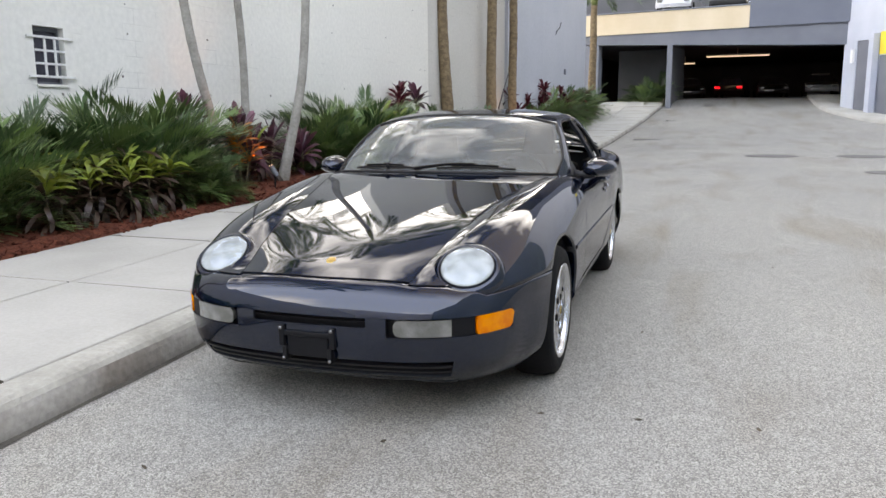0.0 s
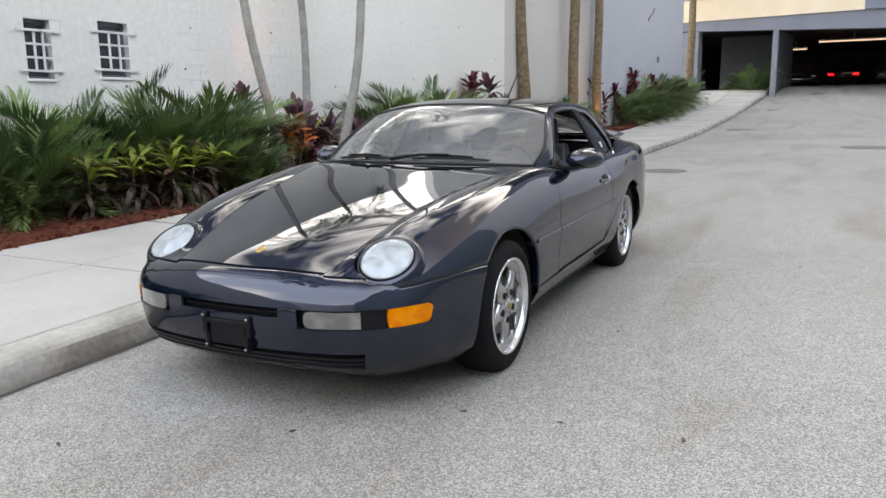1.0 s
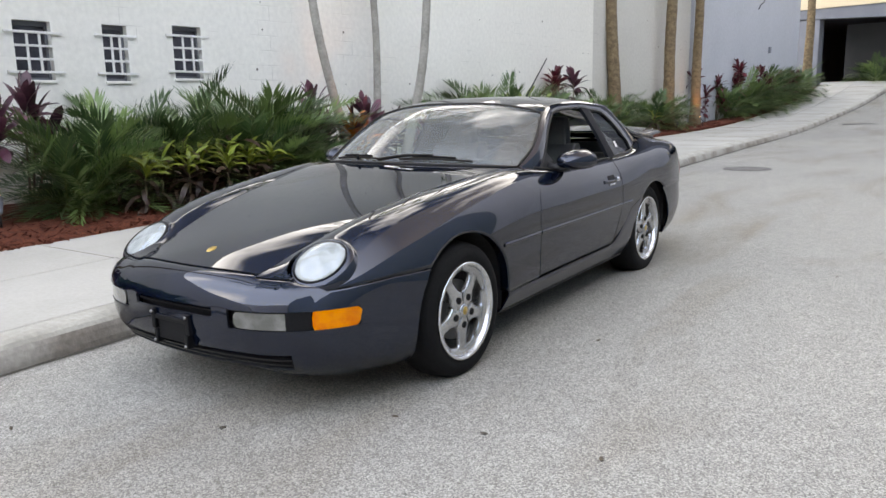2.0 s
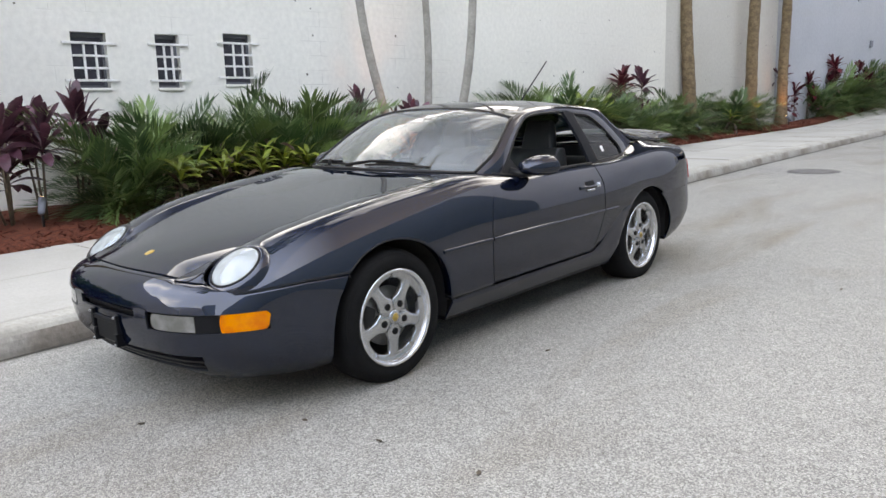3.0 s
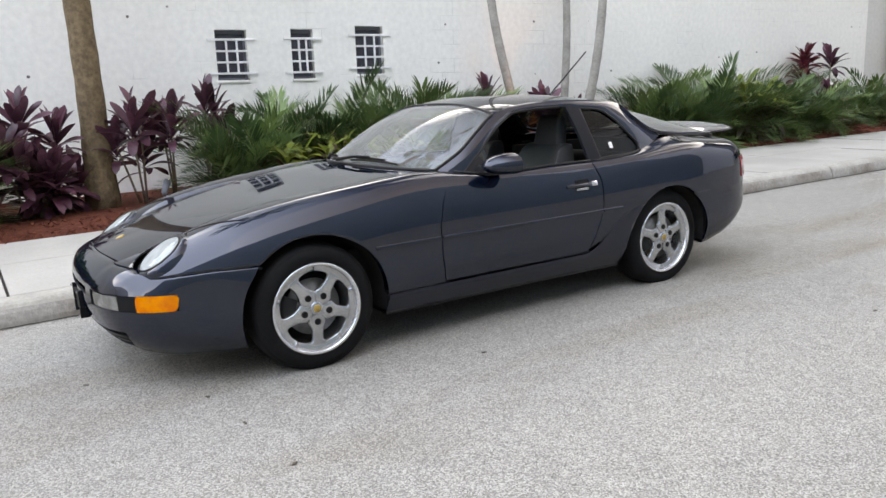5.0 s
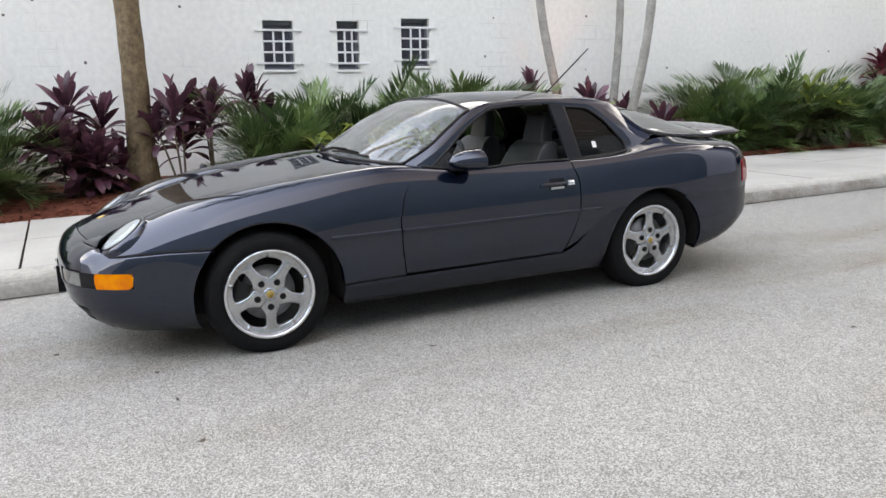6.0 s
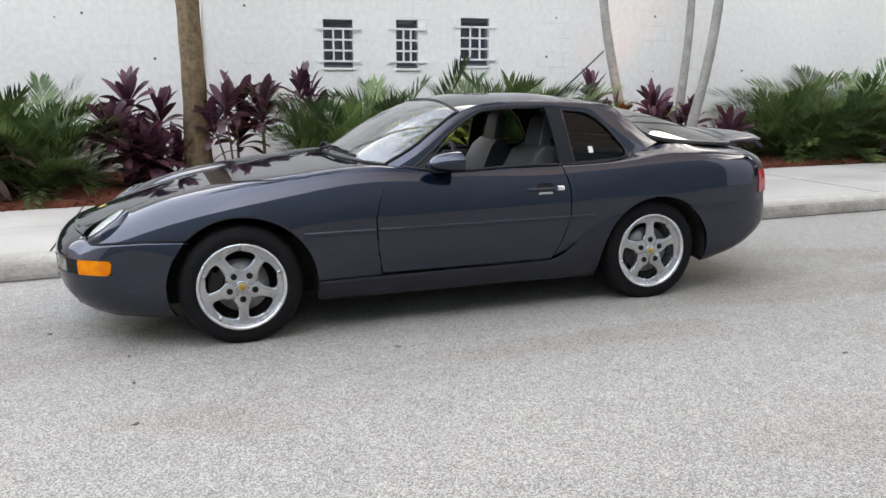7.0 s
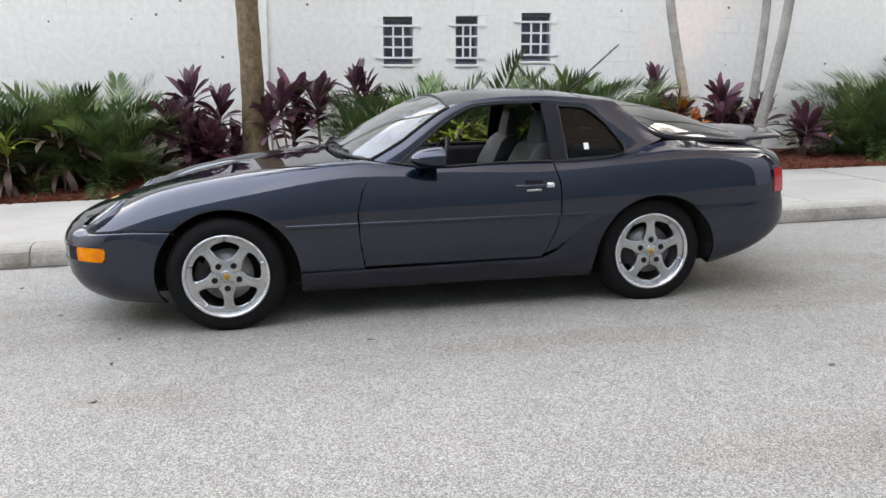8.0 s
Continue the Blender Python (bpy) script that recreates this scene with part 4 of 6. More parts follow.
INSET = ([0.165, 0.185, 0.205, 0.225, 0.265, 0.30, 0.35, 0.40, 0.48], [0.20, 0.148, 0.108, 0.078, 0.042, 0.022, 0.008, 0.001, 0.0])


def cover(x, z, push=0.0):
    """The bumper cover's surface at the outline's x and height z, up to 0.48; push moves it out."""
    p, nrm = plan_at(x)
    d = float(np.interp(z, *INSET)) * (1 - 0.50 * min(1, max(0, (x - 0.4) / 0.42)))
    q = p + nrm * (push - d)
    s = q.y
    end = 0.008 - 0.372 * math.sqrt(max(0.0, 1 - ((z - 0.313) / 0.354) ** 2))
    if s > -0.50:
        s = -0.50 + (s + 0.50) * (end + 0.50) / (-0.22 + 0.50)
    return Vector((q.x, s, z))


def top_point(x):
    xt = x * XEND / 0.848
    return Vector((xt, float(np.interp(xt, TOPLINE[:, 0], TOPLINE[:, 1])) - 0.003, float(np.interp(xt, TOPLINE[:, 0], TOPLINE[:, 2])) - 0.004))


COLS = [0, 0.05, 0.10, 0.15, 0.20, 0.245, 0.285, 0.325, 0.35, 0.375, 0.40, 0.43, 0.46, 0.495, 0.53, 0.561, 0.577, 0.60, 0.62, 0.645, 0.67, 0.70, 0.731, 0.752, 0.773, 0.793, 0.81, 0.825, 0.837, 0.848]
ZS = [0.165, 0.185, 0.205, 0.225, 0.265, 0.30, 0.35, 0.40, 0.437, 0.477]


def cover_column(x):
    col = [cover(x, z) for z in ZS]
    a, t = col[-1], top_point(x)
    k = min(1, max(0, (x - 0.45) / 0.35))
    c = Vector((a.x - 0.006, a.y + (0.012 if x < 0.5 else 0.004), 0.477 + (t.z - 0.477) * (0.75 + 0.05 * k)))
    if x > 0.6:
        c = a.lerp(t, 0.6) + Vector((0.006, 0, 0))
    for i in range(1, 9):
        u = i / 8
        col.append(a * (1 - u) ** 2 + c * 2 * u * (1 - u) + t * u * u)
    e = col[-1]
    col.append(Vector((e.x * 0.985, e.y + 0.02, e.z - 0.006)))
    return col


half = [cover_column(x) for x in COLS]
rows = [[Vector((-p.x, p.y, p.z)) for p in c] for c in half[:0:-1]] + half
colx = [-x for x in COLS[:0:-1]] + COLS


def cover_keep(i, j):
    xm, zm = abs(colx[i] + colx[i + 1]) / 2, (ZS[j] + ZS[j + 1]) / 2 if j < len(ZS) - 1 else 1
    if zm > 0.477:
        return True
    if 0.437 < zm < 0.477 and xm < 0.245:
        return False
    if 0.40 < zm < 0.477 and 0.325 < xm < 0.752:
        return False
    if 0.225 < zm < 0.30 and xm < 0.577:
        return False
    return True


bm = grid(rows, cover_keep)
orient(bm, lambda c: (c.x * 0.5, -1, 0.1))
bumper = part("front_bumper", bm, PAINT, car, thick=0.012)


def cover_patch(x0, x1, z0, z1, push, n=10, m=3, side=1, ease=0.0, slant=0.0, end=0.0):
    """A patch on the bumper skin; ease rounds its inner end, end its outer one, slant rakes the outer end."""
    rows = []
    for i in range(n + 1):
        f = i / n
        tall = 1.0 if f >= ease else math.sqrt(max(0.0, 1 - (1 - f / ease) ** 2)) * 0.6 + 0.4
        if end and f > 1 - end:
            tall *= math.sqrt(max(0.0, 1 - ((f - 1 + end) / end) ** 2)) * 0.4 + 0.6
        row = []
        for j in range(m + 1):
            h = j / m
            z = (z0 + z1) / 2 + (z1 - z0) * (h - 0.5) * tall
            q = cover(x0 + (x1 - slant * (1 - h) - x0) * f, z, push)
            row.append((q.x * side, q.y, q.z))
        rows.append(row)
    bm = grid(rows)
    orient(bm, lambda c: (c.x * 0.5, -1, 0.0))
    return bm


def wide_patch(x1, z0, z1, push, n=24, m=3):
    rows = []
    for i in range(-n, n + 1):
        x = x1 * i / n
        rows.append([(lambda q: (math.copysign(q.x, x) if x else 0.0, q.y, q.z))(cover(abs(x), z0 + (z1 - z0) * j / m, push)) for j in range(m + 1)])
    bm = grid(rows)
    orient(bm, lambda c: (c.x * 0.5, -1, 0.0))
    return bm


part("air_slot", wide_patch(0.26, 0.425, 0.489, -0.035), GRILLE, bumper, "black recessed air slot", thick=0.01)
part("air_slot_bar", wide_patch(0.245, 0.452, 0.458, -0.016, m=1), GRILLE, bumper, thick=0.008)
part("lower_intake", wide_patch(0.592, 0.215, 0.31, -0.03), GRILLE, bumper, "black lower intake", thick=0.01)
for z in (0.243, 0.268):
    part("intake_bar", wide_patch(0.577, z, z + 0.009, -0.004, m=1), TRIM, bumper, thick=0.02)
part("chin_lip", wide_patch(0.62, 0.172, 0.186, 0.004, m=2), TRIM, bumper, "black rubber chin lip", thick=0.02)
for side in SIDES:
    part("lamp_recess", cover_patch(0.315, 0.760, 0.39, 0.487, -0.03, 16, 3, side), GRILLE, bumper, thick=0.01)
    part("fog_lamp", cover_patch(0.352, 0.566, 0.405, 0.471, -0.003, 24, 6, side, 0.14), FOGFLUTE, bumper, "clear fluted fog lamp", thick=0.02)
    part("lamp_spacer", cover_patch(0.566, 0.644, 0.399, 0.478, -0.006, 4, 3, side), GRILLE, bumper, thick=0.016)
    part("indicator", cover_patch(0.646, 0.754, 0.402, 0.476, 0.002, 24, 6, side, 0.05, 0.004, 0.12), AMBER, bumper, "amber indicator lens", thick=0.02)
# plate bracket without a plate
plate = part("plate_bracket", boxes((-0.10, 0.10, -0.943, -0.90, 0.388, 0.408), (-0.088, 0.088, -0.936, -0.88, 0.305, 0.388), (-0.122, -0.098, -0.945, -0.90, 0.345, 0.43), (0.098, 0.122, -0.945, -0.90, 0.345, 0.43), (-0.108, -0.088, -0.946, -0.87, 0.286, 0.345), (0.088, 0.108, -0.946, -0.87, 0.286, 0.345)), GRILLE, car, "bare black plate bracket", smooth=False, bevel=0.004)
for x, z in ((-0.11, 0.42), (0.11, 0.42), (-0.1, 0.297), (0.1, 0.297)):
    b = part("screw", lathe([(0.0, -0.006), (0.006, -0.005), (0.007, 0.0)], 10, axis="x"), STEEL, plate)
    b.matrix_basis = pose(x, -0.948, z, 0, 0, 90)

# badge on the bonnet
q = bonnet_point(0.085, 0.0)
bm = lathe([(0.0, 0.004), (0.018, 0.004), (0.022, 0.001), (0.022, -0.003)], 6, axis="z")
for v in bm.verts:
    v.co.y *= 1.25
badge = part("badge", bm, GOLD, bonnet, "small gilt shield badge")
badge.matrix_basis = pose(q.x, q.y, q.z - 0.001, 22, 0, 0)


# headlights: round domes leaning back in the wings
def headlight(side):
    c, nrm = LAMP_C, LAMP_N
    m = Matrix.Translation((c.x * side, c.y, c.z)) @ Vector((nrm.x * side, nrm.y, nrm.z)).to_track_quat("X", "Z").to_matrix().to_4x4()
    h = new("headlight")
    h.parent = car
    h.matrix_basis = m
    part("bezel", lathe([(0.185, -0.125), (0.166, -0.080), (0.154, -0.050), (0.146, -0.026), (0.138, -0.010), (0.130, -0.003), (0.122, 0.0), (0.1145, 0.001), (0.1125, -0.03)], 48), PAINT, h)
    part("seal", lathe([(0.1128, -0.01), (0.1123, 0.0035), (0.1086, 0.0045)], 40), TRIM, h)
    part("lens", lathe([(0.1095, -0.002), (0.1062, 0.006), (0.0940, 0.0115), (0.0752, 0.016), (0.0470, 0.0195), (0.0188, 0.021), (0.0000, 0.0212)], 40), LENS, h, "clear domed headlight lens").visible_shadow = False
    part("reflector", lathe([(0.1072, 0.001), (0.0940, 0.004), (0.0658, 0.006), (0.0282, 0.007), (0.0000, 0.0075)], 40), REFLECTOR, h, "frosted silver reflector")


for side in SIDES:
    headlight(side)

# ---------- greenhouse ----------
def house_x(s, z):
    h = z - 0.848
    taper = float(hermite([0.70, 0.82, 1.0, 1.3, 1.8, 2.2, 2.5, 3.05], [-0.115, -0.075, -0.022, 0.0, 0.003, -0.012, -0.05, -0.13], [s])[0])
    return 0.772 + taper - 0.46 * h - 0.42 * h * abs(h)


OUTER = [(0.80, 0.884), (0.95, 0.968), (1.10, 1.068), (1.241, 1.150), (1.404, 1.194), (1.60, 1.208), (1.79, 1.209), (1.88, 1.206), (2.03, 1.196), (2.23, 1.168), (2.33, 1.078), (2.41, 1.008), (2.50, 0.952)]
INNER = [(0.925, 0.850), (1.061, 0.955), (1.188, 1.053), (1.29, 1.113), (1.40, 1.156), (1.60, 1.169), (1.79, 1.169), (1.876, 1.158), (2.035, 1.143), (2.14, 1.078), (2.214, 0.98), (2.258, 0.905), (2.235, 0.866)]
ot, it = smooth_curve(OUTER, 97), smooth_curve(INNER, 97)
HX = lambda s, z, push=0.0: Vector((house_x(s, z) + push, s, z))
rows = []
for a, b in zip(ot, it):
    row = []
    for j in range(7):
        f = j / 6
        p = a + (b - a) * f
        row.append(HX(p[0], p[1], 0.010 * math.sin(math.pi * f)))
    rows.append(row)
for side in SIDES:
    panel("roof_pillar", rows, side, PAINT, car, thick=0.012)

# centre-line of screen, roof and hatch
CENTRE = [(0.60, 0.905), (0.77, 1.012), (1.00, 1.138), (1.22, 1.214), (1.47, 1.250), (1.79, 1.252), (2.10, 1.222), (2.34, 1.186), (2.60, 1.142), (2.85, 1.086), (3.10, 1.000)]
cen = smooth_curve(CENTRE, 201)


def cross(c, e, n, power=2.0, sweep=2.0):
    """A row from the centre line c (s, z) to the edge point e, bowed."""
    return [Vector((e.x * k / n, c[0] + (e.y - c[0]) * (k / n) ** sweep, c[1] + (e.z - c[1]) * (k / n) ** power)) for k in range(n + 1)]


def both(row):
    return [Vector((-p.x, p.y, p.z)) for p in row[:0:-1]] + row


def cen_at(s):
    return np.array([s, np.interp(s, cen[:, 0], cen[:, 1])])


def out_at(i, push=0.0):
    a = ot[int(i)] + (ot[min(int(i) + 1, 96)] - ot[int(i)]) * (i - int(i))
    return HX(a[0], a[1], push)


# windscreen: edges 0..24 of the outer line, roof 24..72, hatch beyond
def idx(s):
    return float(np.interp(s, ot[:, 0], np.arange(97)))


i_top, i_hatch = idx(1.245), idx(2.225)
rows = [both(cross(cen_at(0.60 + (1.225 - 0.60) * k / 24), out_at(i_top * k / 24) - Vector((0.004, 0, 0.0)), 20, 2.9, 2.7)) for k in range(25)]
bm = grid(rows)
orient(bm, lambda c: (0, -0.5, 1))
screen = part("windscreen", bm, GLASS, car, "raked windscreen glass")
screen.visible_shadow = False
rows = [both(cross(cen_at(1.228 + (2.335 - 1.228) * k / 36), out_at(i_top + (i_hatch - i_top) * k / 36), 18, 2.6)) for k in range(37)]
bm = grid(rows)
orient(bm, lambda c: (0, 0, 1))
roof = part("roof", bm, PAINT, car, thick=0.01)
hatch_edge = smooth_curve([(0.553, 2.235, 1.160), (0.606, 2.345, 1.062), (0.652, 2.45, 0.986), (0.665, 2.60, 0.955), (0.645, 2.80, 0.937), (0.60, 3.08, 0.918)], 29)
rows = []
for k in range(29):
    c = cen_at(2.338 + (3.10 - 2.338) * k / 28)
    rows.append(both(cross(c, Vector(hatch_edge[k]), 18, 2.2 - 0.6 * min(1, k / 8))))
bm = grid(rows)
orient(bm, lambda c: (0, 0, 1))
hatch = part("hatch_glass", bm, HATCHGLASS, car, "large curved tinted hatch glass")
hatch.visible_shadow = False
# hatch rim and seals
for side in SIDES:
    part("hatch_rim", tube([(p[0] * side, p[1], p[2] + 0.003) for p in hatch_edge], 0.011, 8), PAINT, car)
    part("hatch_seal", tube([(p[0] * side * 1.012, p[1], p[2] - 0.008) for p in hatch_edge], 0.007, 6), TRIM, car)
    part("screen_seal", tube([(lambda q: (q.x * side, q.y - 0.003, q.z + 0.004))(out_at(i_top * k / 20)) for k in range(21)], 0.0075, 8), TRIM, car)
part("screen_seal", tube([p + Vector((0, 0, 0.002)) for p in both(cross(cen_at(1.226), out_at(i_top), 16, 2.9, 2.7))], 0.008, 8), TRIM, car)
part("screen_seal", tube([p + Vector((0, 0, -0.002)) for p in both(cross(cen_at(0.60), out_at(0), 16, 2.9, 2.7))], 0.010, 8), TRIM, car)
part("hatch_seal", tube([p + Vector((0, 0, 0.001)) for p in both(cross(cen_at(2.338), Vector(hatch_edge[0]), 12, 2.4))], 0.006, 6), TRIM, car)

# cowl between bonnet and screen, with wipers
rows = []
for k in range(5):
    f = k / 4
    row = []
    for j in range(17):
        w = j / 16
        a, b = bonnet_point(1.0, w) + Vector((0, 0.003, -0.012)), cross(cen_at(0.61), out_at(0.3), 16, 2.9, 2.7)[j] + Vector((0, 0, -0.014))
        row.append(a.lerp(b, f))
    rows.append(both(row))
bm = grid(rows)
orient(bm, lambda c: (0, 0, 1))
part("cowl", bm, PAINT, car, "body-coloured cowl panel", thick=0.01)


def screen_point(x, f, lift=0.0):
    """On the windscreen: x across, f from base 0 to top 1."""
    e = out_at(i_top * f)
    c = cen_at(0.60 + 0.625 * f)
    k = abs(x) / e.x
    return Vector((x, c[0] + (e.y - c[0]) * k**2.7, c[1] + (e.z - c[1]) * k**2.9 + lift))


for x0, x1 in ((0.46, 0.02), (-0.10, -0.52)):
    w = new("wiper")
    w.parent = car
    blade = [screen_point(x0 + (x1 - x0) * k / 10, 0.022 + 0.015 * math.sin(k / 10 * 3), 0.013) for k in range(11)]
    part("blade", tube(blade, 0.007, 6), TRIM, w)
    part("blade_holder", tube([p + Vector((0, -0.004, 0.012)) for p in blade[2:9]], 0.006, 6), GRILLE, w)
    a = screen_point(x1 * 0.9 + (-0.12 if x1 > 0 else 0.20), 0.0, 0.02) + Vector((0, -0.02, 0.0))
    mid = blade[5] + Vector((0, -0.006, 0.02))
    part("arm", tube([a, a.lerp(mid, 0.5) + Vector((0, 0, 0.012)), mid], [0.011, 0.008, 0.006], 8), GRILLE, w)

# side glazing
for side in SIDES:
    rows = []
    for k in range(9):
        f = k / 8
        a = HX(1.785 + 0.012 * f, 1.172 - f * 0.324, 0.004)
        b = HX(1.880 + 0.006 * f, 1.162 - f * 0.312, 0.004)
        rows.append([a, a.lerp(b, 0.5) + Vector((0.004, 0, 0)), b])
    panel("door_post", rows, side, POSTBLACK, car, thick=0.02)
    # quarter window: fan of rows between its upper and lower lines
    up = smooth_curve([(1.882, 1.152), (2.03, 1.138), (2.13, 1.074), (2.205, 0.978), (2.250, 0.905), (2.236, 0.872)], 25)
    lo = smooth_curve([(1.888, 0.855), (2.0, 0.860), (2.10, 0.863), (2.18, 0.866), (2.22, 0.869), (2.234, 0.871)], 25)
    rows = [[HX(*(a + (b - a) * j / 6), -0.006) for j in range(7)] for a, b in zip(up, lo)]
    bm = grid(mirrored(rows, side))
    orient(bm, lambda c: (c.x, 0, 0))
    g = part("quarter_window", bm, SIDEGLASS, car, "tinted fixed quarter window")
    g.visible_shadow = False
    loop = [HX(p[0], p[1], 0.001) for p in up] + [HX(p[0], p[1], 0.001) for p in lo[::-1]]
    loop = [Vector((p.x * side, p.y, p.z)) for p in loop + [loop[0]]]
    part("window_seal", tube(loop, 0.008, 6), TRIM, g)
    if side > 0:
        bm = bmesh.new()
        bm.faces.new([bm.verts.new(HX(s, z, 0.0)) for s, z in ((2.0, 0.91), (2.028, 0.91), (2.028, 0.945), (2.0, 0.945))])
        part("sticker", bm, WHITEPAINT, g, "small white sticker on the glass", thick=0.002, smooth=False)
    # belt strip and window channel of the door
    belt = [flank(s, 0.0) + Vector((0.004, 0, 0.003)) for s in [0.88 + 0.92 * k / 20 for k in range(21)]]
    part("belt_strip", tube([(p.x * side, p.y, p.z) for p in belt], 0.0075, 6), TRIM, doors[side])
    chan = [HX(p[0], p[1], -0.004) for p in it[:56]]
    part("window_channel", tube([(p.x * side, p.y, p.z) for p in chan], 0.009, 6), TRIM, car)
    belt = [flank(s, 0.0) + Vector((0.003, 0, 0.002)) for s in [1.82 + 0.42 * k / 10 for k in range(11)]]
    part("belt_strip", tube([(p.x * side, p.y, p.z) for p in belt], 0.006, 6), TRIM, car)
    # mirror sail
    tri = [HX(0.94, 0.858, 0.004), HX(1.10, 0.856, 0.004), HX(1.055, 0.945, 0.004)]
    bm = bmesh.new()
    bm.faces.new([bm.verts.new((p.x * side, p.y, p.z)) for p in tri])
    part("mirror_sail", bm, TRIM, doors[side], thick=0.012, smooth=False)


# door mirrors
def mirror(side):
    m = new("door_mirror")
    m.parent = doors[side]
    rows = []
    n = 20
    for i in range(13):
        f = i / 12
        r = math.sin(math.acos(1 - min(1.0, f * 1.02))) if f < 0.98 else 1.0
        y = 0.985 + 0.152 * f
        ring = []
        for k in range(n + 1):
            t = 2 * math.pi * k / n
            cx, cz = math.cos(t), math.sin(t)
            cx, cz = math.copysign(abs(cx) ** 0.95, cx), math.copysign(abs(cz) ** 0.95, cz)
            ring.append(((0.872 + 0.10 * r * cx - 0.02 * (1 - f)) * side, y - 0.03 * (cx * 0.5 + 0.5) * -1 * (f - 0.3), 0.893 + (0.068 if cz > 0 else 0.048) * r * cz))
        rows.append(ring)
    bm = grid(rows)
    bmesh.ops.remove_doubles(bm, verts=bm.verts, dist=0.0004)
    bmesh.ops.recalc_face_normals(bm, faces=bm.faces)
    part("shell", bm, PAINT, m, "body-coloured mirror shell", thick=0.004)
    bm = bmesh.new()
    vs = [bm.verts.new(((p[0] - 0.866 * side) * 0.88 + 0.866 * side, p[1] - 0.022, (p[2] - 0.90) * 0.88 + 0.90)) for p in rows[-1][:-1]]
    bm.faces.new(vs)
    part("mirror_glass", bm, CHROME, m, "silvered mirror glass", smooth=False, thick=0.004)
    part("foot", tube([(0.735 * side, 1.03, 0.868), (0.80 * side, 1.05, 0.858), (0.85 * side, 1.06, 0.868)], [0.028, 0.02, 0.024], 10), TRIM, m)


for side in SIDES:
    mirror(side)

# handles, side strips, badges of the flank
for side in SIDES:
    h = new("door_handle")
    h.parent = doors[side]

    def on_door(s0, s1, z0, z1, out, swell=0.0):
        return [[Vector((flank_x(q, z) + out + swell * math.sin(math.pi * i / 8) * math.sin(math.pi * j / 4), q, z)) for j, z in enumerate([z0 + (z1 - z0) * k / 4 for k in range(5)])] for i, q in enumerate([s0 + (s1 - s0) * k / 8 for k in range(9)])]

    panel("handle_recess", on_door(1.625, 1.725, 0.700, 0.757, 0.0015), side, GRILLE, h, thick=0.002)
    panel("grip", on_door(1.560, 1.742, 0.716, 0.737, 0.006, 0.010), side, PAINT, h, "body-coloured pull handle", thick=0.010)
    panel("finger_plate", on_door(1.628, 1.715, 0.699, 0.711, 0.004, 0.003), side, ALLOY, h, "bright finger plate", thick=0.004)
    panel("lock", on_door(1.744, 1.788, 0.716, 0.742, 0.005, 0.006), side, CHROME, h, "bright lock cylinder plate", thick=0.008)
    for a, b in ((0.32, 0.695), (0.712, 1.822), (1.835, 1.985)):
        rows = []
        n = max(3, int((b - a) / 0.05))
        for i in range(n + 1):
            s = a + (b - a) * i / n
            rows.append([Vector((flank_x(s, z) + d, s, z)) for z, d in ((0.571, 0.0), (0.568, 0.006), (0.552, 0.007), (0.548, 0.0))])
        panel("side_strip", rows, side, PAINT, car, thick=0.002)

# tail: rear panel, lamps, bumper, deck, spoiler
e = [flank(3.25, k / 24 * v_at(3.25, 0.578)) for k in range(25)]
rows = [both([Vector((p.x * k / 10, 3.25 + 0.075 * (1 - (k / 10) ** 2), p.z + (0.02 * (1 - k / 10) if p.z > 0.8 else 0))) for k in range(11)]) for p in e]
bm = grid(rows)
orient(bm, lambda c: (0, 1, 0))
part("rear_panel", bm, PAINT, car, thick=0.008)
for side in SIDES:
    rows = []
    for i in range(7):
        s = 3.172 + 0.078 * i / 6
        rows.append([(lambda q: q + Vector((0.006, 0.003 * i / 6, 0)))(Vector((flank_x(s, z), s, z))) for z in [0.628 + 0.138 * j / 6 for j in range(7)]])
    tl = panel("tail_lamp", rows, side, REDLENS, car, "red wrap-round tail lamp", thick=0.012)
    rows2 = [[Vector((rows[-1][j].x + (0.30 - rows[-1][j].x) * k / 6, rows[-1][j].y + 0.05 * math.sin(k / 6 * 1.4), rows[-1][j].z)) for k in range(7)] for j in range(7)]
    bm = grid(mirrored(rows2, side))
    orient(bm, lambda c: (0, 1, 0))
    part("rear_lens", bm, REDLENS, tl, thick=0.01)
RPLAN = smooth_curve([(0.848, 2.75), (0.846, 2.82), (0.838, 2.95), (0.815, 3.10), (0.775, 3.21), (0.695, 3.30), (0.55, 3.36), (0.3, 3.395), (0.0, 3.405)], 40)
rows = []
for x, s in RPLAN:
    zb = float(np.interp(s, [2.75, 2.80, 3.0, 3.24, 3.33, 3.405], [0.222, 0.230, 0.275, 0.345, 0.375, 0.38]))
    row = []
    for j in range(12):
        f = j / 11
        z = 0.5762 + (zb - 0.5762) * f
        tuck = 0.0 if f < 0.5 else 0.075 * ((f - 0.5) / 0.5) ** 2
        k = min(1, max(0, (s - 2.75) / 0.4))
        sw = 2.412 + 0.358 * math.sqrt(max(0.0, 1 - ((z - 0.313) / 0.334) ** 2)) if s < 2.772 else s
        row.append(Vector((x - 0.002 - tuck * 0.5 * (1 - k) + 0.008 * math.sin(f * 3.1), max(sw, 2.60) - tuck * k * 1.0 if s > 2.772 else max(sw, 2.60), z)))
    row.append(Vector((row[-1].x * 0.93, row[-1].y - 0.04 * k, row[-1].z + 0.004)))
    rows.append(row)
full = rows + [[Vector((-p.x, p.y, p.z)) for p in r] for r in rows[-2::-1]]
bm = grid(full)
orient(bm, lambda c: (c.x, (c.y - 2.4), 0))
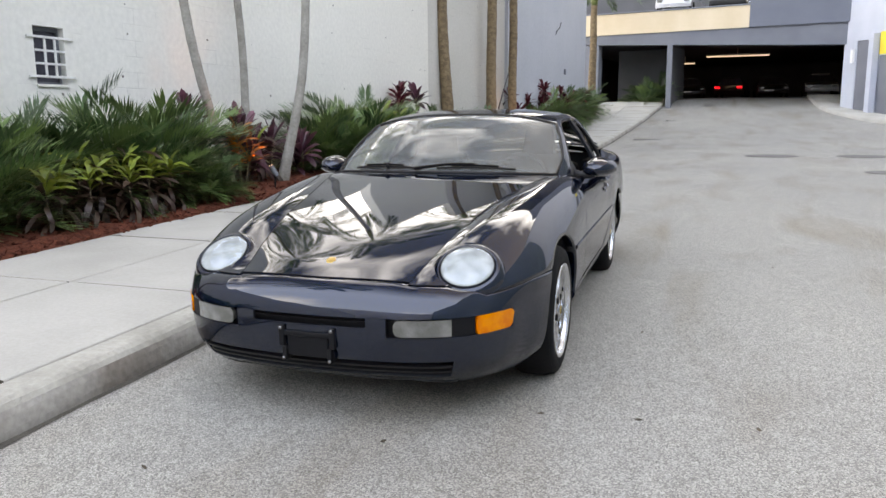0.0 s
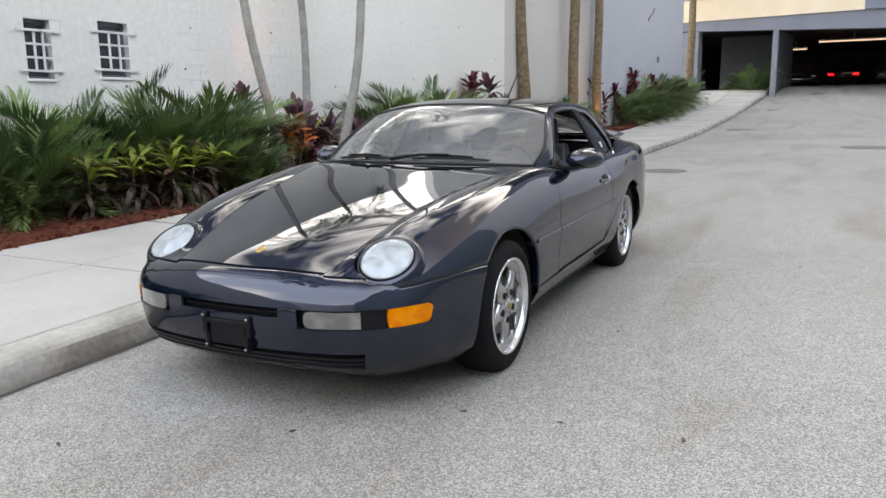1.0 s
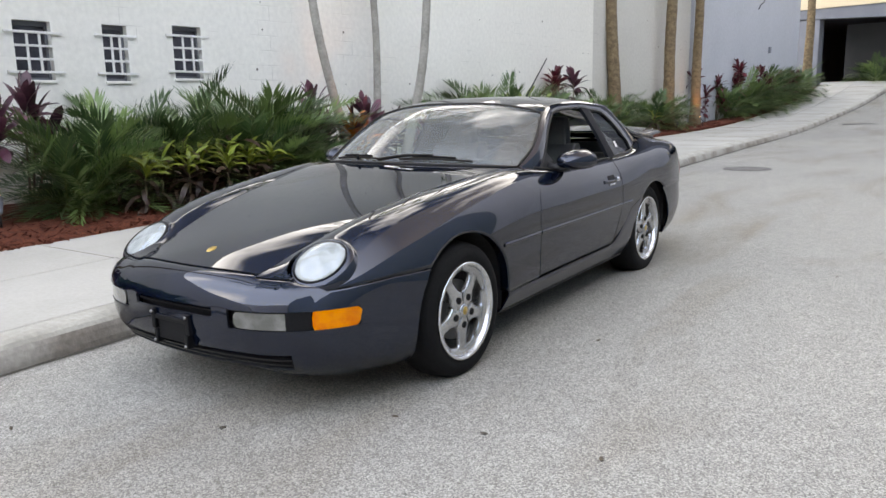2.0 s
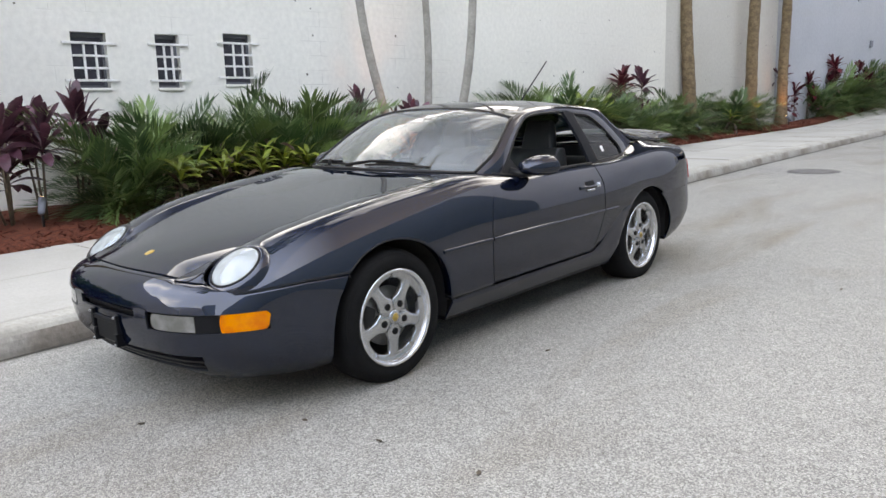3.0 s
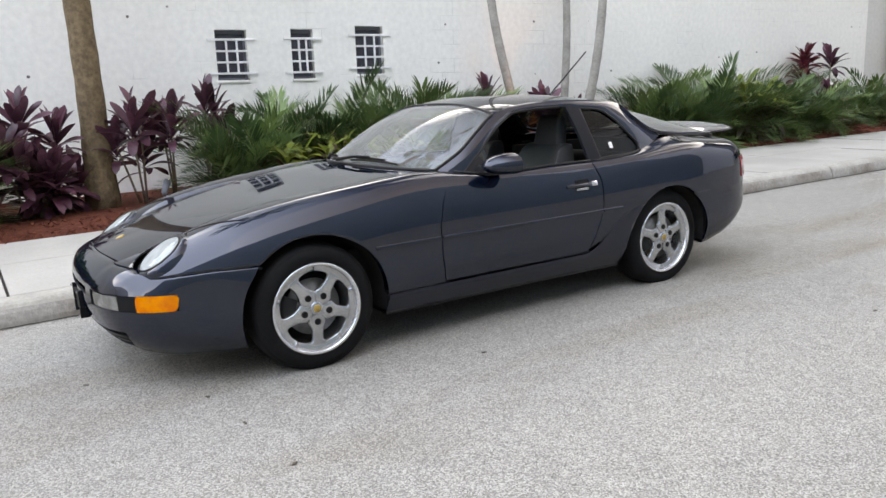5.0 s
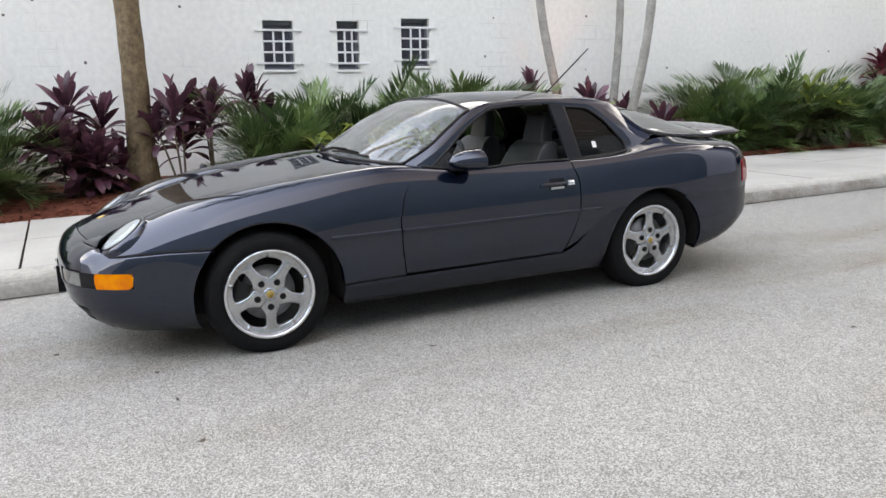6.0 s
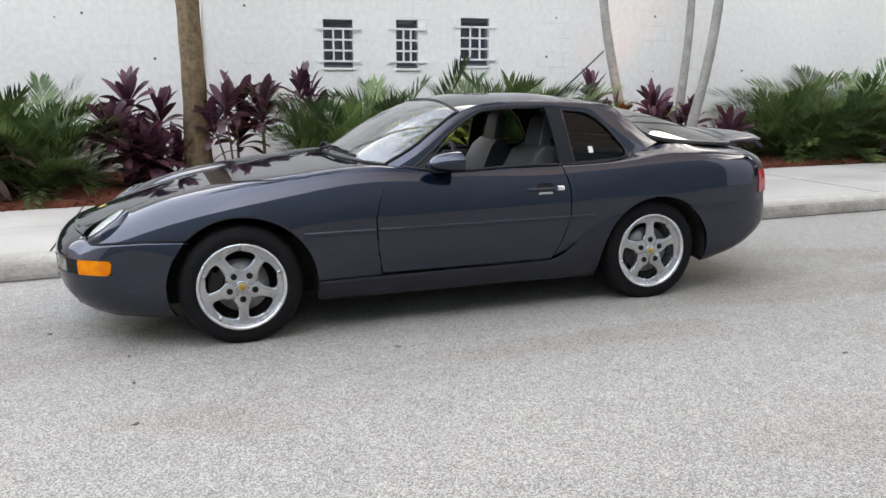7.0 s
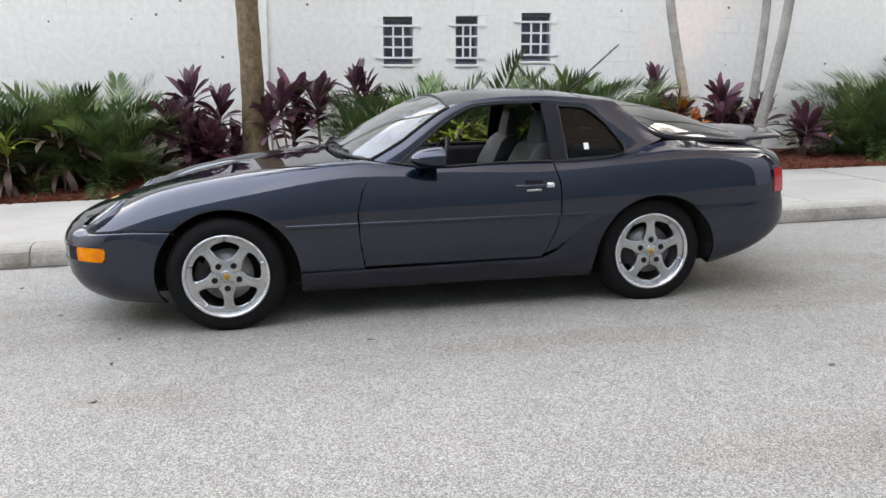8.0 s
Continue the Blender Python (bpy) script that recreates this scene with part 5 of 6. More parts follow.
part("rear_bumper", bm, [PAINT], car, thick=0.01)
rows = []
for k in range(9):
    f = k / 8
    s = 3.02 + 0.235 * f
    t = flank(min(s, 3.25), 0.0)
    zc = 0.945 - 0.055 * f
    rows.append(both([Vector((t.x * j / 12, s + 0.07 * f * (1 - (j / 12) ** 2), zc + (t.z - zc) * (j / 12) ** 3)) for j in range(13)]))
bm = grid(rows)
orient(bm, lambda c: (0, 0, 1))
part("rear_deck", bm, PAINT, car, thick=0.008)
prof = [(0.0, 0.0), (0.06, 0.014), (0.16, 0.020), (0.26, 0.024), (0.305, 0.020), (0.308, 0.010), (0.26, -0.004), (0.12, -0.014), (0.0, -0.012)]
rows = []
for k in range(31):
    f = -1 + 2 * k / 30
    x = 0.585 * f
    drop = 0.032 * abs(f) ** 3
    thin = 1 - 0.55 * abs(f) ** 8
    rows.append([Vector((x, 3.085 + a * (1 - 0.10 * abs(f) ** 4) - 0.02 * f * f, 0.956 + b * thin - drop + a * 0.02)) for a, b in prof])
bm = grid(rows)
vs = list(bm.verts)
n = len(prof)
bm.faces.new(vs[:n])
bm.faces.new(vs[-n:][::-1])
bmesh.ops.recalc_face_normals(bm, faces=bm.faces)
part("rear_spoiler", bm, SPOILERPAINT, car, "raised body-coloured rear spoiler")
ant = part("aerial", tube([(-0.02, 2.14, 1.205), (-0.02, 2.22, 1.275), (-0.02, 2.51, 1.52)], [0.008, 0.0055, 0.0045], 8), TRIM, car, "thin black roof aerial")
part("aerial_base", lathe([(0.024, 0.0), (0.02, 0.012), (0.008, 0.022), (0.0, 0.024)], 16, axis="z"), TRIM, ant).matrix_basis = pose(-0.02, 2.135, 1.200)

# underside and wheel wells
part("underbody", boxes((-0.50, 0.50, -0.62, 3.05, 0.17, 0.30), (-0.78, 0.78, 0.40, 2.02, 0.19, 0.29), (-0.62, 0.62, -0.60, 0.52, 0.30, 0.52), (-0.70, 0.70, 2.74, 3.12, 0.30, 0.60), (-0.80, 0.80, 2.785, 2.95, 0.27, 0.595), (-0.48, 0.48, 0.50, 3.05, 0.29, 0.36)), UNDER, car, smooth=False)
for side in SIDES:
    for cy, rx, rz in ((0.008, 0.388, 0.368), (2.412, 0.372, 0.348)):
        rows = []
        for k in range(25):
            t = math.pi * (-0.08 + 1.16 * k / 24)
            y, z = cy - rx * math.cos(t), 0.313 + rz * math.sin(t)
            rows.append([Vector((x * side, y, z)) for x in (0.80, 0.72, 0.60, 0.48)] + [Vector((0.48 * side, cy, 0.313))])
        part("wheel_well", grid(rows), UNDER, car, smooth=False)
part("tailpipe", tube([(-0.42, 3.0, 0.24), (-0.42, 3.30, 0.245)], 0.035, 14, cap=False), CHROME, car)


# wheels: five-spoke alloy, built facing +x about the hub
def wheel(m, turn):
    w = new("wheel")
    w.parent = car
    w.matrix_basis = m
    prof = [(0.205, -0.205), (0.235, -0.212), (0.275, -0.208), (0.300, -0.19), (0.311, -0.16), (0.3135, -0.11), (0.311, -0.055), (0.300, -0.020), (0.282, -0.004), (0.258, 0.004), (0.238, 0.002), (0.226, -0.006), (0.214, -0.012)]
    tyre = part("tyre", lathe(prof, 72), TYRE, w, "black road tyre")
    for r in (0.290, 0.262, 0.240):
        part("tyre_rib", lathe([(r - 0.003, 0.0005 - 0.012 * max(0, (r - 0.27) / 0.02)), (r, 0.0035 - 0.012 * max(0, (r - 0.27) / 0.02)), (r + 0.003, -0.001 - 0.012 * max(0, (r - 0.27) / 0.02))], 72), TYRE, tyre)
    rim = part("rim", lathe([(0.214, -0.014), (0.224, -0.006), (0.2245, 0.002), (0.219, 0.0045), (0.212, 0.003), (0.207, -0.006), (0.203, -0.018), (0.199, -0.030), (0.194, -0.060), (0.185, -0.20)], 72), POLISHED, w, "polished alloy rim")
    # spokes: waisted, dished, with open windows between
    for k in range(5):
        mid = 72.0 * k + turn
        rows = []
        for r, hw, h in ((0.030, 36, -0.014), (0.060, 36, -0.015), (0.078, 36, -0.017), (0.085, 32, -0.018), (0.091, 26, -0.018), (0.100, 19, -0.018), (0.112, 14.5, -0.018), (0.128, 11.8, -0.019), (0.146, 10.0, -0.020), (0.160, 9.4, -0.021), (0.169, 10.6, -0.022), (0.175, 15, -0.023), (0.179, 24, -0.024), (0.1815, 36, -0.025), (0.190, 36, -0.021), (0.206, 36, -0.018)):
            row = []
            cols = 12
            for j in range(-cols // 2 - 1, cols // 2 + 2):
                inner = max(-cols // 2, min(cols // 2, j))
                a = radians(mid + hw * inner / (cols // 2))
                deep = h - ((0.026 if hw < 36 else 0.0) if j != inner else 0.006 * abs(inner / (cols // 2)) ** 4)
                row.append((deep, r * math.cos(a), r * math.sin(a)))
            rows.append(row)
        bm = grid(rows)
        orient(bm, lambda c: (1, 0, 0))
        part("spoke", bm, ALLOY, rim, "silver painted spoke")
    for k in range(5):
        a = radians(72.0 * k + turn)
        o = part("lug_nut", lathe([(0.0165, -0.0165), (0.0160, -0.0125), (0.011, -0.0115), (0.0, -0.0115)], 12), TYRE, rim, "dark recessed wheel nut")
        o.location = (0.0, 0.066 * math.cos(a), 0.066 * math.sin(a))
    part("centre_cap", lathe([(0.034, -0.017), (0.033, -0.012), (0.028, -0.009), (0.012, -0.007), (0.0, -0.0065)], 24), ALLOY, rim)
    part("cap_crest", lathe([(0.021, -0.0085), (0.019, -0.006), (0.0, -0.0045)], 6), GOLD, rim, "gilt crest on the wheel cap")
    disc = part("brake_disc", lathe([(0.138, -0.075), (0.138, -0.065), (0.09, -0.065), (0.085, -0.055), (0.0, -0.055)], 40), STEEL, w, "steel brake disc")
    cal = bmesh.new()
    rows = []
    for i in range(9):
        a = radians(150 + 60 * i / 8)
        rows.append([(x, r * math.cos(a), r * math.sin(a)) for x, r in ((-0.11, 0.09), (-0.05, 0.09), (-0.042, 0.10), (-0.042, 0.15), (-0.05, 0.165), (-0.11, 0.165))])
    part("caliper", grid(rows), UNDER, w, "black brake caliper", thick=0.01)
    part("barrel", lathe([(0.199, -0.03), (0.195, -0.08), (0.19, -0.205), (0.03, -0.21)], 40), UNDER, w)
    return w


wheel(pose(0.847, 0.0, 0.313), -90)
wheel(pose(0.822, 2.395, 0.313), -54)
wheel(pose(-0.847, 0.0, 0.313, 0, 0, 180), -90)
wheel(pose(-0.822, 2.395, 0.313, 0, 0, 180), -70)

# cabin
part("cabin_floor", boxes((-0.70, 0.70, 0.62, 2.1, 0.29, 0.33), (-0.12, 0.12, 0.7, 2.1, 0.33, 0.50)), CARPET, car, smooth=False)
rows = []
for k in range(17):
    x = -0.70 + 1.40 * k / 16
    w = (x / 0.70) ** 2
    rows.append([Vector((x, s + 0.10 * w, z)) for s, z in ((0.66, 0.868), (0.80, 0.872), (0.93, 0.862), (1.00, 0.835), (1.02, 0.78), (0.98, 0.66), (0.90, 0.55), (0.90, 0.35))])
bm = grid(rows)
orient(bm, lambda c: (0, 1, 1))
dash = part("dashboard", bm, CABIN, car, "black padded dashboard", thick=0.02)
part("binnacle", boxes((0.20, 0.52, 0.90, 1.04, 0.84, 0.905)), CABIN, dash, bevel=0.03)
wheel_m = pose(0.36, 1.20, 0.80, 65, 0, 0)
sw = new("steering_wheel")
sw.parent, sw.matrix_basis = car, wheel_m
ring = [(0.182 * math.cos(2 * math.pi * k / 36), 0.182 * math.sin(2 * math.pi * k / 36), 0) for k in range(37)]
part("rim", tube(ring, 0.0145, 8, cap=False), CABIN, sw)
part("hub", boxes((-0.06, 0.06, -0.05, 0.05, -0.05, 0.01), (-0.17, 0.17, -0.014, 0.014, -0.02, -0.004), (-0.016, 0.016, -0.17, 0, -0.02, -0.004)), CABIN, sw, bevel=0.01)
part("column", tube([(0, 0, -0.02), (0, 0.0, -0.24)], 0.04, 10), CABIN, sw)


def car_seat(x):
    s = empty("front_seat", pose(x, 1.52, 0.34))
    s.parent = car

    def cushion(name, outline, width, wave, taper=0.0):
        """A padded slab: a side outline (y, z) pairs front/back, with raised bolsters across its width."""
        rows = []
        for k in range(17):
            f = -1 + 2 * k / 16
            row = []
            for y, z, ny, nz in outline:
                lift = wave * abs(f) ** 3
                edge = 1 - 0.12 * abs(f) ** 6
                row.append(Vector((f * width * (1 - taper * max(0.0, z - 0.25)), y + ny * lift, (z + nz * lift))))
            rows.append(row)
        bm = grid(rows)
        vs = list(bm.verts)
        n = len(outline)
        bm.faces.new(vs[:n])
        bm.faces.new(vs[-n:][::-1])
        bmesh.ops.recalc_face_normals(bm, faces=bm.faces)
        return part(name, bm, LEATHER, s, bevel=0.012)

    cushion("seat_cushion", [(-0.28, 0.02, 0, 0), (-0.30, 0.12, 0, 0.2), (-0.24, 0.17, 0, 1), (0.0, 0.14, 0, 1), (0.20, 0.12, 0, 1), (0.24, 0.10, 0, 0), (0.24, 0.0, 0, 0)], 0.25, 0.06)
    cushion("seat_back", [(0.13, 0.10, -1, 0), (0.17, 0.25, -1, 0), (0.22, 0.42, -1, 0), (0.27, 0.56, -0.6, 0), (0.29, 0.60, 0, 0), (0.36, 0.60, 0, 0), (0.36, 0.52, 0, 0), (0.33, 0.35, 0, 0), (0.27, 0.08, 0, 0)], 0.245, 0.06, 0.75)
    cushion("headrest", [(0.285, 0.595, 0, 0), (0.295, 0.66, 0, 0), (0.315, 0.75, 0, 0), (0.335, 0.775, 0, 0), (0.375, 0.77, 0, 0), (0.385, 0.70, 0, 0), (0.365, 0.595, 0, 0)], 0.165, 0.012, 0.85)
    part("seat_base", boxes((-0.22, 0.22, -0.25, 0.22, -0.02, 0.03)), CABIN, s, smooth=False, bevel=0.01)


car_seat(0.36)
car_seat(-0.36)
part("rear_seat", boxes((-0.55, -0.05, 1.98, 2.40, 0.36, 0.56), (0.05, 0.55, 1.98, 2.40, 0.36, 0.56), (-0.56, 0.56, 2.36, 2.46, 0.50, 0.84)), LEATHER, car, "grey leather rear bench", bevel=0.04)
part("load_floor", boxes((-0.60, 0.60, 2.46, 3.10, 0.62, 0.66), (-0.64, -0.60, 2.3, 3.1, 0.4, 0.86), (0.60, 0.64, 2.3, 3.1, 0.4, 0.86), (-0.6, 0.6, 3.08, 3.12, 0.4, 0.87)), CARPET, car, smooth=False)
for side in SIDES:
    rows = []
    for i in range(19):
        s = 0.86 + 1.42 * i / 18
        rows.append([Vector((flank_x(s, z) - d, s, z)) for z, d in ((0.835, 0.035), (0.80, 0.075), (0.70, 0.085), (0.66, 0.12), (0.60, 0.12), (0.56, 0.09), (0.36, 0.10))])
    bm = grid(mirrored(rows, side))
    orient(bm, lambda c: (-c.x, 0, 0))
    part("door_card", bm, CABIN, car, "black moulded door lining", thick=0.01)
rows = [both([p + Vector((0, 0, -0.028)) for p in cross(cen_at(1.25 + 1.05 * k / 12), out_at(i_top + (i_hatch - i_top) * k / 12, -0.03), 10, 2.6)]) for k in range(13)]
part("headlining", grid(rows), material("headlining cloth", (0.10, 0.10, 0.10), 0.95, grain=0.1, grain_scale=200), car, "grey headlining")
part("inner_mirror", boxes((-0.11, 0.11, 1.10, 1.13, 1.085, 1.14)), CABIN, car, smooth=False, bevel=0.012)


# ---------- planting ----------
FROND = leaf_material("palm leaf", (0.086, 0.158, 0.050), (0.155, 0.236, 0.088), 0.34, 2.5, 0.40)
FROND_DARK = leaf_material("dark palm leaf", (0.042, 0.094, 0.036), (0.082, 0.150, 0.060), 0.34, 2.5, 0.40)
MAROON = leaf_material("maroon leaf", (0.068, 0.022, 0.034), (0.150, 0.055, 0.078), 0.33, 5.0, 0.50)
BRIGHTRED = leaf_material("crimson leaf", (0.13, 0.012, 0.020), (0.08, 0.012, 0.020), 0.35, 5.0, 0.35)
LIME = leaf_material("lime leaf", (0.20, 0.235, 0.035), (0.10, 0.17, 0.028), 0.40, 7.0, 0.35)
# orange of the garden spotlight is put into the leaf colour
ORANGE = leaf_material("croton leaf with lamp glow", (0.62, 0.20, 0.025), (0.42, 0.07, 0.02), 0.38, 6.0, 0.35)
BRONZE = leaf_material("bronze leaf", (0.052, 0.030, 0.018), (0.070, 0.022, 0.022), 0.45, 7.0, 0.45)
CANE = material("pale cane", (0.20, 0.16, 0.11), 0.8, second=(0.13, 0.10, 0.07), scale=30, grain=0.15, bump=0.3)
RACHIS = material("leaf stalk", (0.085, 0.12, 0.03), 0.5, second=(0.12, 0.13, 0.04), scale=12, grain=0.1)
BARK_PALE = material("grey palm bark", (0.24, 0.225, 0.20), 0.85, second=(0.34, 0.32, 0.285), scale=5, grain=0.15, grain_scale=30, bump=0.6, bump_scale=35)
BARK_BROWN = material("brown palm bark", (0.115, 0.075, 0.042), 0.9, second=(0.20, 0.135, 0.075), scale=9, grain=0.25, grain_scale=28, bump=1.0, bump_scale=30)


def frond_mesh(name, seed, length, pairs, leaf, width, droop, mat, vee=35, stalk=0.18):
    """One feather leaf: a curved stalk with slender, folded leaflets, growing along +y and bending down."""
    rnd = random.Random(seed)
    verts, faces, mats = [], [], []

    def spine(f):
        a = f * droop
        y = length * (math.sin(a) / droop if droop else f)
        z = -length * ((1 - math.cos(a)) / droop if droop else 0)
        return Vector((0.02 * length * math.sin(f * 4 + seed), y, z))

    def strip(p0, p1, p2, side, w, k):
        i = len(verts)
        verts.extend([tuple(p0), tuple(p1 + side * w), tuple(p1 - side * w), tuple(p2)])
        faces.extend([(i, i + 2, i + 1), (i + 1, i + 2, i + 3)])
        mats.extend([k, k])

    n = 7
    for k in range(n):
        a, b = spine(k / n), spine((k + 1) / n)
        w0, w1 = 0.007 * (1 - 0.85 * k / n), 0.007 * (1 - 0.85 * (k + 1) / n)
        i = len(verts)
        for p, w in ((a, w0), (b, w1)):
            verts.extend([(p.x - w, p.y, p.z), (p.x, p.y, p.z + w), (p.x + w, p.y, p.z), (p.x, p.y, p.z - w)])
        for q in range(4):
            faces.append((i + q, i + (q + 1) % 4, i + 4 + (q + 1) % 4, i + 4 + q))
            mats.append(1)
    for k in range(pairs):
        f = stalk + (1 - stalk) * (k + 0.5) / pairs
        p = spine(f)
        d = (spine(min(1, f + 0.02)) - spine(f - 0.02)).normalized()
        up = Vector((1, 0, 0)).cross(d)
        size = leaf * (0.55 + 0.45 * math.sin(math.pi * min(1, (f - stalk) / (1 - stalk) * 0.85 + 0.12))) * rnd.uniform(0.88, 1.1)
        sweep = radians(62 - 40 * f + rnd.uniform(-6, 6))
        for sd in (-1, 1):
            if rnd.random() < 0.04:
                continue
            out = (Vector((sd, 0, 0)) * math.sin(sweep) + d * math.cos(sweep))
            out = (out + up * math.sin(radians(vee + rnd.uniform(-12, 12)))).normalized()
            sag = Vector((0, 0, -1)) * size * rnd.uniform(0.12, 0.28)
            mid, tip = p + out * size * 0.45 + sag * 0.18, p + out * size + sag
            side = out.cross(up).normalized()
            strip(p, mid, tip, side, width * rnd.uniform(0.8, 1.15), 0)
    me = bpy.data.meshes.new(name)
    me.from_pydata(verts, [], faces)
    me.materials.append(mat)
    me.materials.append(RACHIS)
    me.polygons.foreach_set("material_index", mats)
    me.polygons.foreach_set("use_smooth", [True] * len(faces))
    me.update()
    return me


def blade_mesh(name, length, width, arch, mat, fold=0.25, seed=0):
    """One broad strap leaf, folded along its midrib, growing along +y and arching over."""
    rnd = random.Random(seed)
    n = 9
    verts, faces = [], []
    for k in range(n + 1):
        f = k / n
        a = f * arch
        y = length * (math.sin(a) / arch)
        z = length * 0.0 - length * (1 - math.cos(a)) / arch
        w = width * max(0.14 if f < 0.5 else 0.03, f**0.9 * (1 - f) ** 0.5 / 0.401)
        tw = 0.25 * math.sin(f * 3 + seed)
        for sx in (-1, 0, 1):
            verts.append((sx * w * math.cos(tw), y, z + abs(sx) * w * fold + sx * w * math.sin(tw)))
    for k in range(n):
        for c in (0, 1):
            i = 3 * k + c
            faces.append((i, i + 1, i + 4, i + 3))
    me = bpy.data.meshes.new(name)
    me.from_pydata(verts, [], faces)
    me.materials.append(mat)
    me.polygons.foreach_set("use_smooth", [True] * len(faces))
    me.update()
    return me


BUSH = [frond_mesh("frond", k, 1.0, 31, 0.27, 0.0105, (0.75, 1.15, 1.5, 0.95, 1.3, 1.75)[k], FROND if k % 2 else FROND_DARK) for k in range(6)]
CROWN = [frond_mesh("crown_frond", 20 + k, 2.4, 46, 0.62, 0.022, (0.8, 1.2, 1.6)[k], FROND_DARK, 25, 0.14) for k in range(3)]
TI = [blade_mesh("ti_leaf", 0.41, 0.050, (0.3, 0.5, 0.8, 1.2)[k], MAROON, 0.3, k) for k in range(4)]
CROTON = [blade_mesh("croton_leaf", 0.36, 0.045, (0.3, 0.6, 1.0)[k], ORANGE, 0.3, k) for k in range(3)]
TIRED = [blade_mesh("ti_leaf", 0.42, 0.054, (0.5, 0.9, 1.4)[k], BRIGHTRED, 0.3, k) for k in range(3)]
STRAP_TOP = [blade_mesh("strap_leaf", 0.31, 0.030, (0.9, 1.4, 1.9)[k], LIME, 0.35, k) for k in range(3)]
STRAP_LOW = [blade_mesh("strap_leaf", 0.38, 0.026, (1.3, 1.8, 2.3)[k], BRONZE, 0.35, k + 5) for k in range(3)]


def bed_z(x, y):
    return walk_z(bed_x(y), y) + 0.05


def leaf_at(name, me, parent, m):
    ob = new(name, me)
    ob.parent = parent
    ob.matrix_basis = m
    return ob


def palm_bush(x, y, height, seed, count=34, spread_out=1.0):
    rnd = random.Random(seed)
    count = int(count * 1.45)
    b = empty("palm_bush", pose(x, y, bed_z(x, y) - 0.02), "bushy green feather-leaved palm in the mulch bed", "palm bush", "palm bushes")
    stems = [(rnd.uniform(-0.16, 0.16), rnd.uniform(-0.16, 0.16)) for _ in range(6)]
    for sx, sy in stems[:4]:
        part("stem", tube([(sx, sy, -0.05), (sx * 1.3, sy * 1.3, 0.25)], [0.016, 0.009], 6), RACHIS, b)
    for k in range(count):
        sx, sy = stems[k % 6]
        f = (k + 0.5) / count
        lift = 82 - 66 * f ** 0.9 + rnd.uniform(-8, 8)
        yaw = k * 137.5 + rnd.uniform(-20, 20)
        size = height * (0.98 - 0.28 * f + rnd.uniform(-0.14, 0.12)) * (1 if f < 0.5 else spread_out)
        z0 = 0.02 + 0.22 * (1 - f) * rnd.random()
        me = BUSH[(k * 5 + seed) % 6]
        leaf_at("frond", me, b, pose(sx, sy, z0, lift, rnd.uniform(-12, 12), yaw) @ Matrix.Scale(size, 4))
    return b


def ti_plant(x, y, height, seed, heads=3, red=False, leaves=24, low=0.50):
    rnd = random.Random(seed)
    b = empty("ti_plant", pose(x, y, bed_z(x, y) - 0.02), "crimson broad-leaved ti plant in the bed" if red else "maroon broad-leaved ti plant on bare canes", "ti plant", "ti plants")
    for h in range(heads):
        top = height * (1.0 if h == 0 else rnd.uniform(low, 0.35 + low)) - 0.30
        a = rnd.uniform(0, 2 * math.pi)
        r = 0.05 if h == 0 else rnd.uniform(0.14, 0.26)
        tip = Vector((r * math.cos(a), r * math.sin(a), max(0.12, top)))
        part("cane", tube([(tip.x * 0.2, tip.y * 0.2, -0.03), (tip.x * 0.6, tip.y * 0.6, tip.z * 0.5), tip], [0.013, 0.012, 0.010], 7), CANE, b)
        for k in range(leaves):
            f = (k + 0.5) / leaves
            lift = 86 - 74 * f ** 1.2 + rnd.uniform(-11, 9)
            pool = TIRED if red else TI
            me = pool[min(len(pool) - 1, int(f * len(pool)))]
            leaf_at("leaf", me, b, pose(tip.x, tip.y, tip.z - 0.20 * f, lift, rnd.uniform(-25, 25), k * 137.5 + rnd.uniform(-14, 14)) @ Matrix.Scale(rnd.uniform(0.75, 1.08), 4))
    return b


def croton(x, y, height, seed):
    rnd = random.Random(seed)
    b = empty("croton", pose(x, y, bed_z(x, y) - 0.02), "broad-leaved croton, orange lamp glow in its leaf colour, among maroon leaves", "croton")
    for h in range(3):
        tip = Vector((rnd.uniform(-0.14, 0.14), rnd.uniform(-0.14, 0.14), height - 0.30 - 0.12 * h))
        part("cane", tube([(tip.x * 0.3, tip.y * 0.3, -0.03), tip], [0.012, 0.009], 7), CANE, b)
        for k in range(15):
            f = (k + 0.5) / 15
            me = CROTON[k % 3] if (k + h) % 3 else TI[k % 4]
            leaf_at("leaf", me, b, pose(tip.x, tip.y, tip.z - 0.12 * f, 86 - 78 * f + rnd.uniform(-9, 9), rnd.uniform(-25, 25), k * 137.5) @ Matrix.Scale(rnd.uniform(0.7, 1.0), 4))


def strap_plant(x, y, size, seed, top=True):
    rnd = random.Random(seed)
    lab = "low strap-leaved plant, lime above and bronze below"
    b = empty("strap_plant", pose(x, y, bed_z(x, y) - 0.02), lab, "bedding plant", "strap-leaved plants")
    part("stem", tube([(0, 0, -0.03), (0, 0, 0.34 * size)], [0.016, 0.008], 6), CANE, b)
    for k in range(36):
        f = (k + 0.5) / 36
        pool = STRAP_TOP if f < (0.30 if top else 0.06) else STRAP_LOW
        me = pool[k % len(pool)]
        leaf_at("leaf", me, b, pose(0, 0, size * (0.42 - 0.36 * f), 78 - 80 * f + rnd.uniform(-10, 10), rnd.uniform(-25, 25), k * 137.5 + rnd.uniform(-15, 15)) @ Matrix.Scale(size * rnd.uniform(0.8, 1.1), 4))
    return b


